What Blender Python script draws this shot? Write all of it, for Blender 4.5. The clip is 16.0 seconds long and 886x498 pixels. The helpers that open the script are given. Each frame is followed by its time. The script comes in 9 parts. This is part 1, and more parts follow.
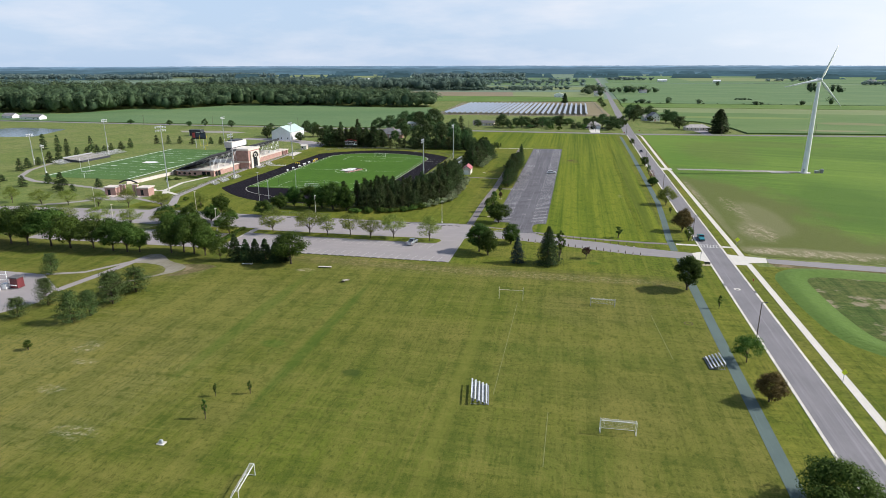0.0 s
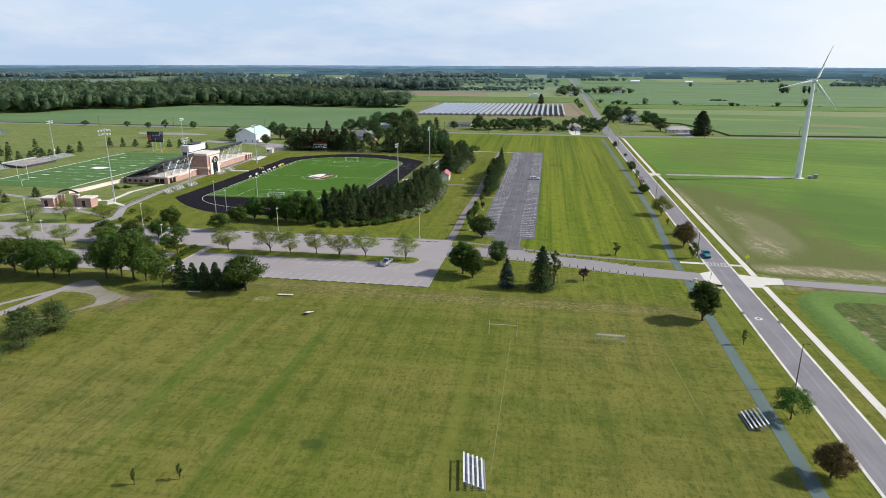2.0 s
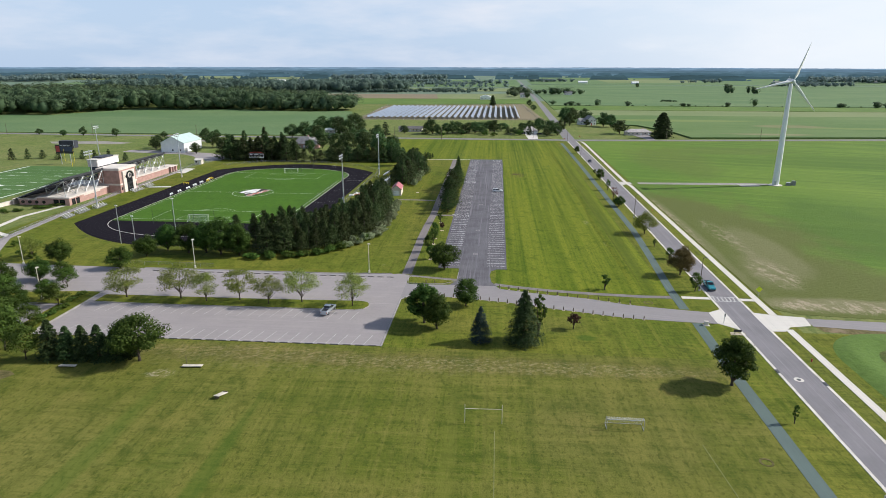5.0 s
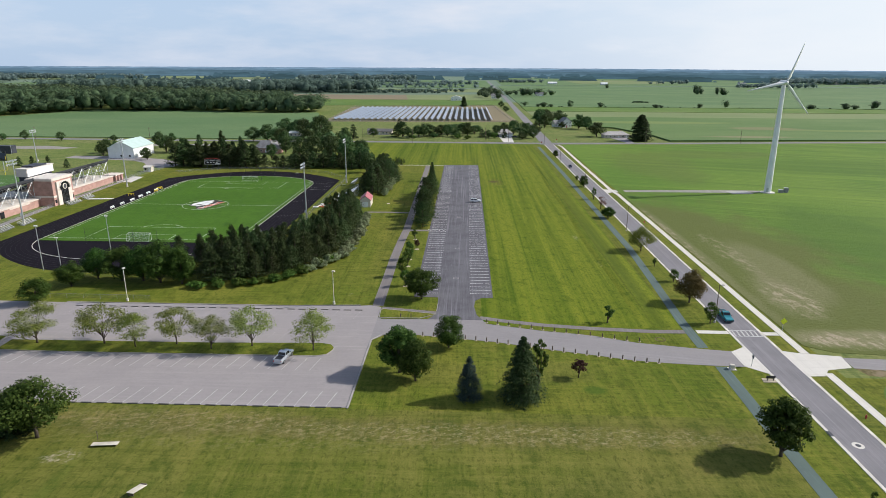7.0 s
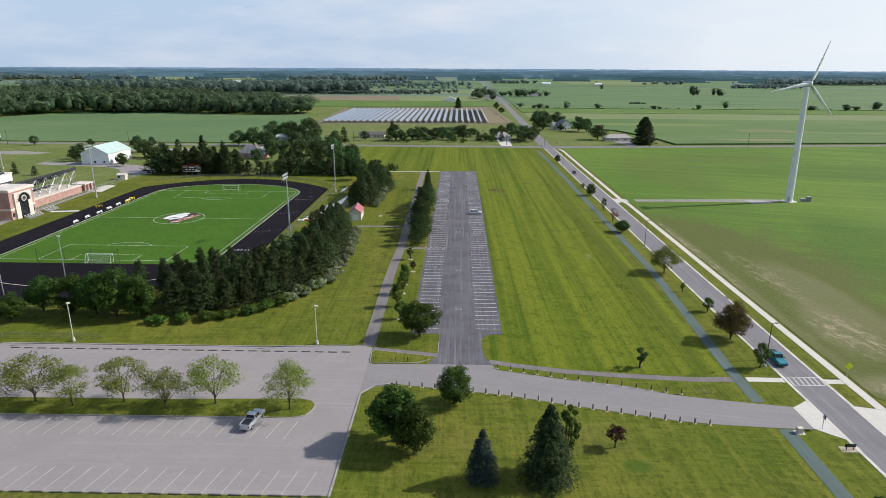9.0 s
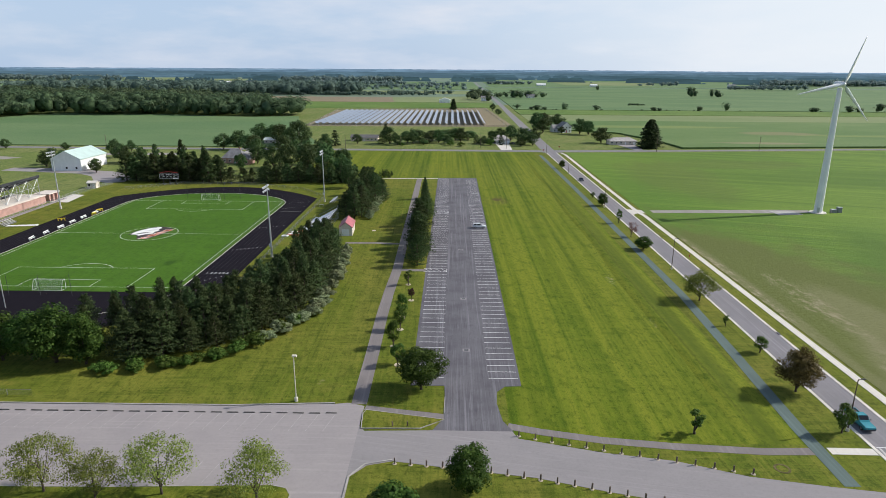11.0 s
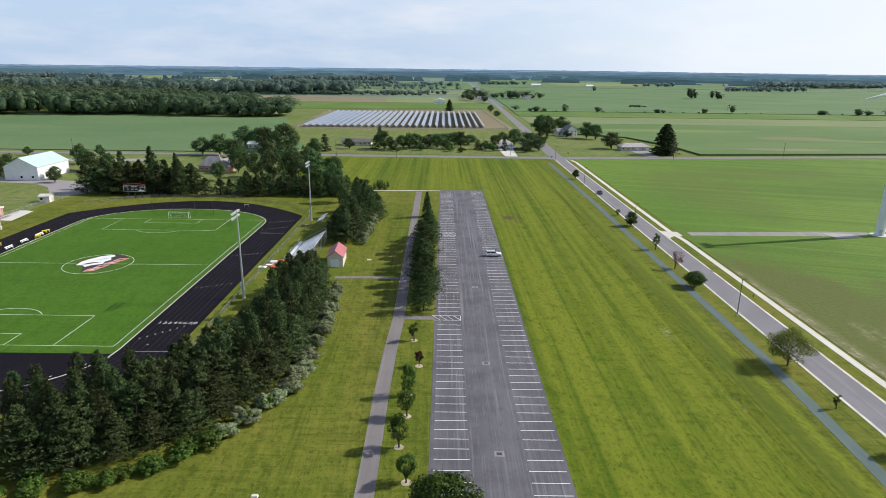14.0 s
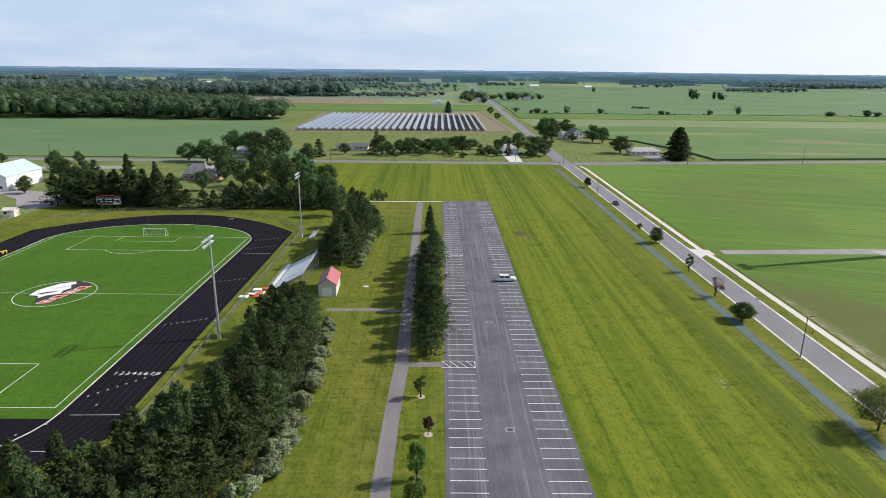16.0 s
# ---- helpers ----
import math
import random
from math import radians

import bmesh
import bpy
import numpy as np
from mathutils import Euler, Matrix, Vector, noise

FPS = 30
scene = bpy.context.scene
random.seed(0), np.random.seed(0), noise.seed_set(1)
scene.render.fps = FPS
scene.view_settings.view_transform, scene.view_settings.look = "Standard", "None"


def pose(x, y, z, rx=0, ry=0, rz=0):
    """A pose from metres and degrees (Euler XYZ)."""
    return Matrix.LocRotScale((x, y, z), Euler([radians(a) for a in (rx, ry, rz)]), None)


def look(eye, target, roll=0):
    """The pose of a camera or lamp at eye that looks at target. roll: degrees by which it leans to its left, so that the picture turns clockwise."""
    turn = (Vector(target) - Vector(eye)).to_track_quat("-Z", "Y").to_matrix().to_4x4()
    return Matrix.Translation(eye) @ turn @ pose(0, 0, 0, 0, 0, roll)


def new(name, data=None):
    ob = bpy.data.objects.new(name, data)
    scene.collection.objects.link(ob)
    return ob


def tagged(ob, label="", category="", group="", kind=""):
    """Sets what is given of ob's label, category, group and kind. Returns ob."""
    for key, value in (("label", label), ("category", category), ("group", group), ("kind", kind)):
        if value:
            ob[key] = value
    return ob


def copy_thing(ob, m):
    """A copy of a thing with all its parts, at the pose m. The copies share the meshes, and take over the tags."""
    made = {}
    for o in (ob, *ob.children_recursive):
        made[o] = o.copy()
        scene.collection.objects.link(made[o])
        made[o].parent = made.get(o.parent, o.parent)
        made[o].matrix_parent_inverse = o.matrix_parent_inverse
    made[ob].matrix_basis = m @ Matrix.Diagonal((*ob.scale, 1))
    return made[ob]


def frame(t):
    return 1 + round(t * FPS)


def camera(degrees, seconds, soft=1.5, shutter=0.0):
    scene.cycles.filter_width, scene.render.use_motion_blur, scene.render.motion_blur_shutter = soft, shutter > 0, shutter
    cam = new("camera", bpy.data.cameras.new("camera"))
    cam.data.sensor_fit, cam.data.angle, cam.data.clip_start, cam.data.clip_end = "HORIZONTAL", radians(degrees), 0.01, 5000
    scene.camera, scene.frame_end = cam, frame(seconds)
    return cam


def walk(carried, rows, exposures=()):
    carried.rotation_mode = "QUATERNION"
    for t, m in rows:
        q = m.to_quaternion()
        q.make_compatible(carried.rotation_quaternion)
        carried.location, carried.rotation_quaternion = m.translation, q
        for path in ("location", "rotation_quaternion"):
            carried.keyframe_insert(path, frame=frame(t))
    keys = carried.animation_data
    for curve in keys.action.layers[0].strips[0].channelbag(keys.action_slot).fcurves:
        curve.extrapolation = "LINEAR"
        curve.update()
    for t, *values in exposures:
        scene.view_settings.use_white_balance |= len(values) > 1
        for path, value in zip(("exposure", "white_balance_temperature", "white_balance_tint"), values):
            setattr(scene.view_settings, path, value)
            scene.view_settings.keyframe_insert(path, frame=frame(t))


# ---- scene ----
# camera: time, eye, target, roll
PATH = [
    (0, (29.544, -132.545, 59.176), (29.144, -130.671, 58.602), -0.1),
    (0.5, (27.885, -126.75, 59.108), (27.512, -124.87, 58.535), -0.1),
    (1, (26.24, -120.83, 58.822), (25.892, -118.946, 58.248), -0.1),
    (1.5, (24.603, -114.463, 58.381), (24.271, -112.576, 57.808), 0.1),
    (2, (23.134, -108.527, 58.308), (22.816, -106.637, 57.734), 0.2),
    (2.5, (22.069, -102.559, 58.208), (21.757, -100.668, 57.635), 0.1),
    (3, (20.882, -96.593, 58.191), (20.577, -94.701, 57.619), 0.2),
    (3.5, (19.559, -90.401, 58.022), (19.262, -88.508, 57.449), 0.3),
    (4, (18.382, -84.422, 57.851), (18.105, -82.525, 57.28), 0.2),
    (4.5, (17.486, -78.098, 57.581), (17.257, -76.194, 57.011), 0.1),
    (5, (16.334, -72.133, 57.418), (16.17, -70.223, 56.849), 0.1),
    (5.2, (15.775, -69.514, 57.489), (15.631, -67.603, 56.919), 0.2),
    (7.3, (12.322, -44.054, 56.682), (12.255, -42.137, 56.115), 0.3),
    (7.5, (12.071, -41.863, 56.597), (12.005, -39.947, 56.029), 0.3),
    (8, (11.491, -35.987, 56.434), (11.432, -34.07, 55.868), 0.2),
    (8.5, (10.71, -30.183, 56.383), (10.657, -28.265, 55.817), 0.3),
    (9, (10.019, -24.307, 56.423), (9.973, -22.389, 55.858), 0.3),
    (9.2, (9.854, -22.125, 56.195), (9.811, -20.206, 55.632), 0.2),
    (11.3, (6.566, 3.771, 55.599), (6.544, 5.69, 55.037), 0.4),
    (11.5, (6.238, 6.379, 55.737), (6.218, 8.297, 55.171), 0.4),
    (12, (5.379, 12.365, 55.55), (5.364, 14.283, 54.985), 0.5),
    (12.5, (4.42, 18.421, 55.383), (4.411, 20.339, 54.819), 0.6),
    (13, (3.598, 24.262, 55.479), (3.592, 26.181, 54.913), 0.6),
    (13.5, (2.762, 30.103, 55.492), (2.758, 32.021, 54.926), 0.6),
    (14, (1.627, 35.894, 55.274), (1.629, 37.813, 54.711), 0.7),
    (14.5, (1.022, 41.783, 55.106), (1.024, 43.702, 54.543), 0.6),
    (15, (0.418, 47.381, 55.431), (0.421, 49.3, 54.866), 0.6),
    (15.5, (-0.539, 53.109, 55.297), (-0.531, 55.029, 54.734), 0.6),
    (16, (-1.105, 59.098, 55.031), (-1.093, 61.018, 54.471), 0.6),
]
EV = 0.0
cam = camera(71.2, 16.0, soft=0.55)
walk(cam, [(t, look(eye, target, roll)) for t, eye, target, roll in PATH],
     [(0, EV + 0.09, 6380, 10), (3, EV + 0.07, 6380, 10), (5.5, EV + 0.02, 6380, 10), (8, EV - 0.05, 6380, 10), (9.5, EV - 0.06, 6380, 10), (12, EV - 0.06, 6380, 10), (13.5, EV + 0.02, 6380, 10), (16, EV + 0.07, 6380, 10)])

# ---------------------------------------------------------------- world and light
SUN_DIR = Vector((0.785, 0.190, 0.590))
world = bpy.data.worlds.new("sky")
scene.world = world
world.use_nodes = True
wn, wl = world.node_tree.nodes, world.node_tree.links
wn.clear()
sky = wn.new("ShaderNodeTexSky")
sky.sky_type = "NISHITA"
sky.sun_disc = False
sky.sun_elevation = radians(36)
sky.sun_rotation = radians(76)
sky.altitude = 300
sky.air_density, sky.dust_density, sky.ozone_density = 1.0, 2.2, 1.6
w_co = wn.new("ShaderNodeTexCoord")
w_map = wn.new("ShaderNodeMapping")
w_map.inputs["Scale"].default_value = (2.2, 2.2, 9.0)
w_noise = wn.new("ShaderNodeTexNoise")
w_noise.inputs["Scale"].default_value = 1.7
w_noise.inputs["Detail"].default_value = 7
w_noise.inputs["Roughness"].default_value = 0.55
w_ramp = wn.new("ShaderNodeValToRGB")
w_ramp.color_ramp.elements[0].position, w_ramp.color_ramp.elements[1].position = 0.46, 0.70
w_ramp.color_ramp.elements[0].color = (0.0, 0.0, 0.0, 1)
w_ramp.color_ramp.elements[1].color = (0.75, 0.75, 0.75, 1)
w_sep = wn.new("ShaderNodeSeparateXYZ")


def sky_range(sock, lo, hi, at_lo, at_hi):
    r = wn.new("ShaderNodeMapRange")
    r.interpolation_type = "SMOOTHSTEP"
    for k, v in (("From Min", lo), ("From Max", hi), ("To Min", at_lo), ("To Max", at_hi)):
        r.inputs[k].default_value = v
    wl.new(w_sep.outputs[sock], r.inputs["Value"])
    return r.outputs["Result"]


def sky_mix(fac, below, color):
    m = wn.new("ShaderNodeMix")
    m.data_type = "RGBA"
    m.inputs["B"].default_value = (*color, 1)
    wl.new(fac, m.inputs["Factor"])
    wl.new(below, m.inputs["A"])
    return m.outputs["Result"]


w_mul = wn.new("ShaderNodeMath")
w_mul.operation = "MULTIPLY"
w_bg = wn.new("ShaderNodeBackground")
w_bg.inputs["Strength"].default_value = 0.12
w_out = wn.new("ShaderNodeOutputWorld")
wl.new(w_co.outputs["Generated"], w_sep.inputs["Vector"])
wl.new(w_co.outputs["Generated"], w_map.inputs["Vector"])
wl.new(w_map.outputs["Vector"], w_noise.inputs["Vector"])
wl.new(w_noise.outputs["Fac"], w_ramp.inputs["Fac"])
wl.new(w_ramp.outputs["Color"], w_mul.inputs[0])
wl.new(sky_range("Z", 0.02, 0.6, 1.0, 0.2), w_mul.inputs[1])
hazy = sky_mix(sky_range("Z", 0.05, 0.55, 0.85, 0.10), sky.outputs["Color"], (4.5, 5.7, 7.4))
clouded = sky_mix(w_mul.outputs["Value"], hazy, (6.6, 6.8, 7.4))
bright = sky_mix(sky_range("X", -0.2, 0.70, 0.0, 0.9), clouded, (7.75, 8.1, 8.35))
final = sky_mix(sky_range("Z", 0.10, 0.45, 0.0, 1.0), bright, (1, 1, 1))
final_mix = final.node
wl.new(clouded, final_mix.inputs["B"])
wl.new(final, w_bg.inputs["Color"])
wl.new(w_bg.outputs["Background"], w_out.inputs["Surface"])

sun_data = bpy.data.lights.new("sun", "SUN")
sun_data.energy = 5.0
sun_data.angle = radians(0.6)
sun_data.color = (1.0, 0.95, 0.87)
sun = new("sun", sun_data)
sun.matrix_world = look(SUN_DIR * 400, (0, 0, 0))


# ---------------------------------------------------------------- materials
def nodes_of(m):
    m.use_nodes = True
    n, l = m.node_tree.nodes, m.node_tree.links
    return n, l, n["Principled BSDF"]


def ramp_of(n, stops):
    r = n.new("ShaderNodeValToRGB")
    e = r.color_ramp.elements
    while len(e) < len(stops):
        e.new(0.5)
    for el, (p, c) in zip(e, stops):
        el.position, el.color = p, (*c, 1)
    return r


def noise_of(n, l, co, scale, detail=5, rough=0.55, stretch=(1, 1, 1), turn=0.0, shift=(0, 0, 0)):
    mp = n.new("ShaderNodeMapping")
    mp.vector_type = "TEXTURE"  # turned first, then stretched: streaks run along the turned y axis
    mp.inputs["Scale"].default_value = tuple(1 / k for k in stretch)
    mp.inputs["Rotation"].default_value = (0, 0, radians(turn))
    mp.inputs["Location"].default_value = shift
    t = n.new("ShaderNodeTexNoise")
    t.inputs["Scale"].default_value = scale
    t.inputs["Detail"].default_value = detail
    t.inputs["Roughness"].default_value = rough
    l.new(co, mp.inputs["Vector"])
    l.new(mp.outputs["Vector"], t.inputs["Vector"])
    return t.outputs["Fac"]


def mix_of(n, l, fac, a, b, blend="MIX"):
    m = n.new("ShaderNodeMix")
    m.data_type, m.blend_type = "RGBA", blend
    for sock, v in (("Factor", fac), ("A", a), ("B", b)):
        if isinstance(v, (int, float)):
            m.inputs[sock].default_value = v
        elif isinstance(v, tuple):
            m.inputs[sock].default_value = (*v, 1)
        else:
            l.new(v, m.inputs[sock])
    return m.outputs["Result"]


def band_of(n, l, fac, lo, hi, top=1.0):
    m = n.new("ShaderNodeMapRange")
    m.interpolation_type = "SMOOTHSTEP"
    m.inputs["From Min"].default_value, m.inputs["From Max"].default_value = lo, hi
    m.inputs["To Max"].default_value = top
    l.new(fac, m.inputs["Value"])
    return m.outputs["Result"]


def bump_of(n, l, bsdf, fac, strength, dist=0.02):
    b = n.new("ShaderNodeBump")
    b.inputs["Strength"].default_value, b.inputs["Distance"].default_value = strength, dist
    l.new(fac, b.inputs["Height"])
    l.new(b.outputs["Normal"], bsdf.inputs["Normal"])


def place_of(n):
    return n.new("ShaderNodeNewGeometry").outputs["Position"]


def plain(name, color, rough=0.6, metal=0.0, vary=0.18, fine=6.0, coarse=0.6, bump=0.15, spread=0.0):
    """A surface with variation at two scales, at real-world size."""
    m = bpy.data.materials.new(name)
    n, l, p = nodes_of(m)
    co = n.new("ShaderNodeTexCoord").outputs["Object"]
    a, b = noise_of(n, l, co, fine, 6), noise_of(n, l, co, coarse, 4)
    dark = tuple(c * (1 - vary * 1.5) for c in color)
    lite = tuple(min(1, c * (1 + vary)) for c in color)
    c1 = mix_of(n, l, band_of(n, l, b, 0.3, 0.7), dark, lite)
    c2 = mix_of(n, l, band_of(n, l, a, 0.35, 0.75, 0.6), c1, color)
    if spread:
        rnd = n.new("ShaderNodeObjectInfo").outputs["Random"]
        hs = n.new("ShaderNodeHueSaturation")
        mr = n.new("ShaderNodeMapRange")
        mr.inputs["To Min"].default_value, mr.inputs["To Max"].default_value = 1 - spread, 1 + spread
        l.new(rnd, mr.inputs["Value"])
        l.new(mr.outputs["Result"], hs.inputs["Value"])
        l.new(c2, hs.inputs["Color"])
        c2 = hs.outputs["Color"]
    l.new(c2, p.inputs["Base Color"])
    p.inputs["Roughness"].default_value, p.inputs["Metallic"].default_value = rough, metal
    if bump:
        bump_of(n, l, p, a, bump, 0.01)
    return m


def foliage(name, dark, lite, through_light=0.25, hue=0.02, value=0.25):
    m = bpy.data.materials.new(name)
    n, l, p = nodes_of(m)
    isl = n.new("ShaderNodeNewGeometry").outputs["Random Per Island"]
    rnd = n.new("ShaderNodeObjectInfo").outputs["Random"]
    co = n.new("ShaderNodeTexCoord").outputs["Object"]
    big = noise_of(n, l, co, 0.45, 3)
    c = mix_of(n, l, isl, dark, lite)
    c = mix_of(n, l, band_of(n, l, big, 0.35, 0.7, 0.6), c, tuple(x * 0.75 for x in dark))
    hs = n.new("ShaderNodeHueSaturation")
    for sock, lo, hi in (("Hue", 0.5 - hue, 0.5 + hue), ("Value", 1 - value, 1 + value)):
        mr = n.new("ShaderNodeMapRange")
        mr.inputs["To Min"].default_value, mr.inputs["To Max"].default_value = lo, hi
        l.new(rnd, mr.inputs["Value"])
        l.new(mr.outputs["Result"], hs.inputs[sock])
    l.new(c, hs.inputs["Color"])
    l.new(hs.outputs["Color"], p.inputs["Base Color"])
    p.inputs["Roughness"].default_value = 0.6
    p.inputs["Specular IOR Level"].default_value = 0.08
    tr = n.new("ShaderNodeBsdfTranslucent")
    l.new(hs.outputs["Color"], tr.inputs["Color"])
    mx = n.new("ShaderNodeMixShader")
    mx.inputs["Fac"].default_value = through_light
    l.new(p.outputs["BSDF"], mx.inputs[1])
    l.new(tr.outputs["BSDF"], mx.inputs[2])
    l.new(mx.outputs["Shader"], n["Material Output"].inputs["Surface"])
    return m


def spot_of(n, l, co, rag, x, y, rx, ry, top):
    """A ragged patch round x, y with half-widths rx and ry."""
    mp = n.new("ShaderNodeMapping")
    mp.inputs["Location"].default_value = (-x / rx, -y / ry, 0)
    mp.inputs["Scale"].default_value = (1 / rx, 1 / ry, 0)
    l.new(co, mp.inputs["Vector"])
    ln = n.new("ShaderNodeVectorMath")
    ln.operation = "LENGTH"
    l.new(mp.outputs["Vector"], ln.inputs[0])
    ma = n.new("ShaderNodeMath")
    ma.operation = "MULTIPLY_ADD"
    l.new(rag, ma.inputs[0])
    ma.inputs[1].default_value = 1.6
    l.new(ln.outputs["Value"], ma.inputs[2])
    return band_of(n, l, ma.outputs["Value"], 2.05, 1.40, top)


def lawn(name, green, dry, dark, stripes=(), patch=0.5, soil=0.0, soil_color=(0.30, 0.25, 0.15), fine_turn=0.0, spots=(), straw=()):
    """Mown grass in world space: tufts, dry and lush patches, mower stripes (turn, width in metres, depth), bare soil."""
    m = bpy.data.materials.new(name)
    n, l, p = nodes_of(m)
    co = place_of(n)
    tuft = noise_of(n, l, co, 1.4, 8, 0.75, (1.0, 0.55, 1.0), fine_turn)
    blade = noise_of(n, l, co, 4.5, 6, 0.8)
    mid = noise_of(n, l, co, 0.13, 6, 0.6)
    big = noise_of(n, l, co, 0.022, 5, 0.55)
    c = mix_of(n, l, band_of(n, l, big, 0.38, 0.66, patch), green, dry)
    c = mix_of(n, l, band_of(n, l, mid, 0.45, 0.72, 0.5), c, dark)
    warm = noise_of(n, l, co, 0.07, 7, 0.65, (1, 0.7, 1), fine_turn + 60, (17, 4, 0))
    c = mix_of(n, l, band_of(n, l, warm, 0.52, 0.70, patch * 0.8), c, tuple(x * k for x, k in zip(dry, (1.16, 1.0, 1.3))))
    if spots:
        rag = noise_of(n, l, co, 0.35, 7, 0.7, (1, 1, 1), 0, (11, 3, 0))
        fray = noise_of(n, l, co, 1.1, 8, 0.85, (1, 1, 1), 0, (2, 8, 0))
        for x, y, rx, ry, top, tint in spots:
            if min(rx, ry) > 2.5:
                c = mix_of(n, l, spot_of(n, l, co, rag, x, y, rx, ry, top), c, tint)
    for turn, scale, thin, depth in ((fine_turn, 0.55, 0.018, 0.5), (fine_turn + 1.5, 1.7, 0.03, 0.45), (fine_turn + 91, 0.7, 0.06, 0.45), (fine_turn + 88, 2.2, 0.09, 0.4)):
        streak = noise_of(n, l, co, scale, 4, 0.6, (1.0, thin, 1.0), turn, (7 * scale, 3, 0))
        c = mix_of(n, l, band_of(n, l, streak, 0.53, 0.66, depth), c, tuple(x * 1.08 for x in dry))
        c = mix_of(n, l, band_of(n, l, streak, 0.47, 0.34, depth), c, tuple(x * 0.8 for x in dark))
    for turn, width, depth in stripes:
        swath = noise_of(n, l, co, 0.42 / width, 3, 0.5, (1.0, 0.012, 1.0), turn, (3 * turn, 0, 0))
        broad = noise_of(n, l, co, 0.09 / width, 3, 0.5, (1.0, 0.03, 1.0), turn, (turn, 5, 0))
        c = mix_of(n, l, band_of(n, l, broad, 0.40, 0.62, depth * 0.6), c, dry)
        c = mix_of(n, l, band_of(n, l, swath, 0.51, 0.61, depth * 0.7), c, tuple(x * 0.85 for x in dark))
        c = mix_of(n, l, band_of(n, l, swath, 0.485, 0.39, depth), c, tuple(x * 1.12 for x in dry))
    c = mix_of(n, l, band_of(n, l, tuft, 0.49, 0.64, 0.62), c, tuple(x * 0.55 for x in dark))
    clump = noise_of(n, l, co, 0.32, 7, 0.7, (1, 0.6, 1), fine_turn + 20, (5, 9, 0))
    c = mix_of(n, l, band_of(n, l, clump, 0.52, 0.64, 0.5), c, tuple(x * 0.75 for x in dark))
    c = mix_of(n, l, band_of(n, l, clump, 0.46, 0.32, 0.4), c, tuple(x * 1.15 for x in dry))
    c = mix_of(n, l, band_of(n, l, blade, 0.50, 0.64, 0.45), c, tuple(x * 0.6 for x in dark))
    c = mix_of(n, l, band_of(n, l, blade, 0.46, 0.34, 0.55), c, tuple(x * 1.3 for x in dry))
    for x, y, rx, ry, top, tint in spots:
        if min(rx, ry) <= 2.5:
            c = mix_of(n, l, spot_of(n, l, co, fray, x, y, rx, ry, top), c, tint)
    if straw:
        bit = noise_of(n, l, co, 1.1, 8, 0.85, (0.6, 1.0, 1.0), 20)
        for x, y, rx, ry, top, tint in straw:
            mul = n.new("ShaderNodeMath")
            mul.operation = "MULTIPLY"
            l.new(spot_of(n, l, co, rag, x, y, rx, ry, top), mul.inputs[0])
            l.new(band_of(n, l, bit, 0.48, 0.62, 0.85), mul.inputs[1])
            c = mix_of(n, l, mul.outputs["Value"], c, tint)
    if soil:
        worn = noise_of(n, l, co, 0.09, 7, 0.65, (1, 1, 1), 0, (31, 7, 0))
        c = mix_of(n, l, band_of(n, l, worn, 0.69 - 0.1 * soil, 0.78 - 0.1 * soil, 0.8), c, soil_color)
    l.new(c, p.inputs["Base Color"])
    p.inputs["Roughness"].default_value = 0.9
    p.inputs["Specular IOR Level"].default_value = 0.08
    bump_of(n, l, p, tuft, 0.6, 0.12)
    return m


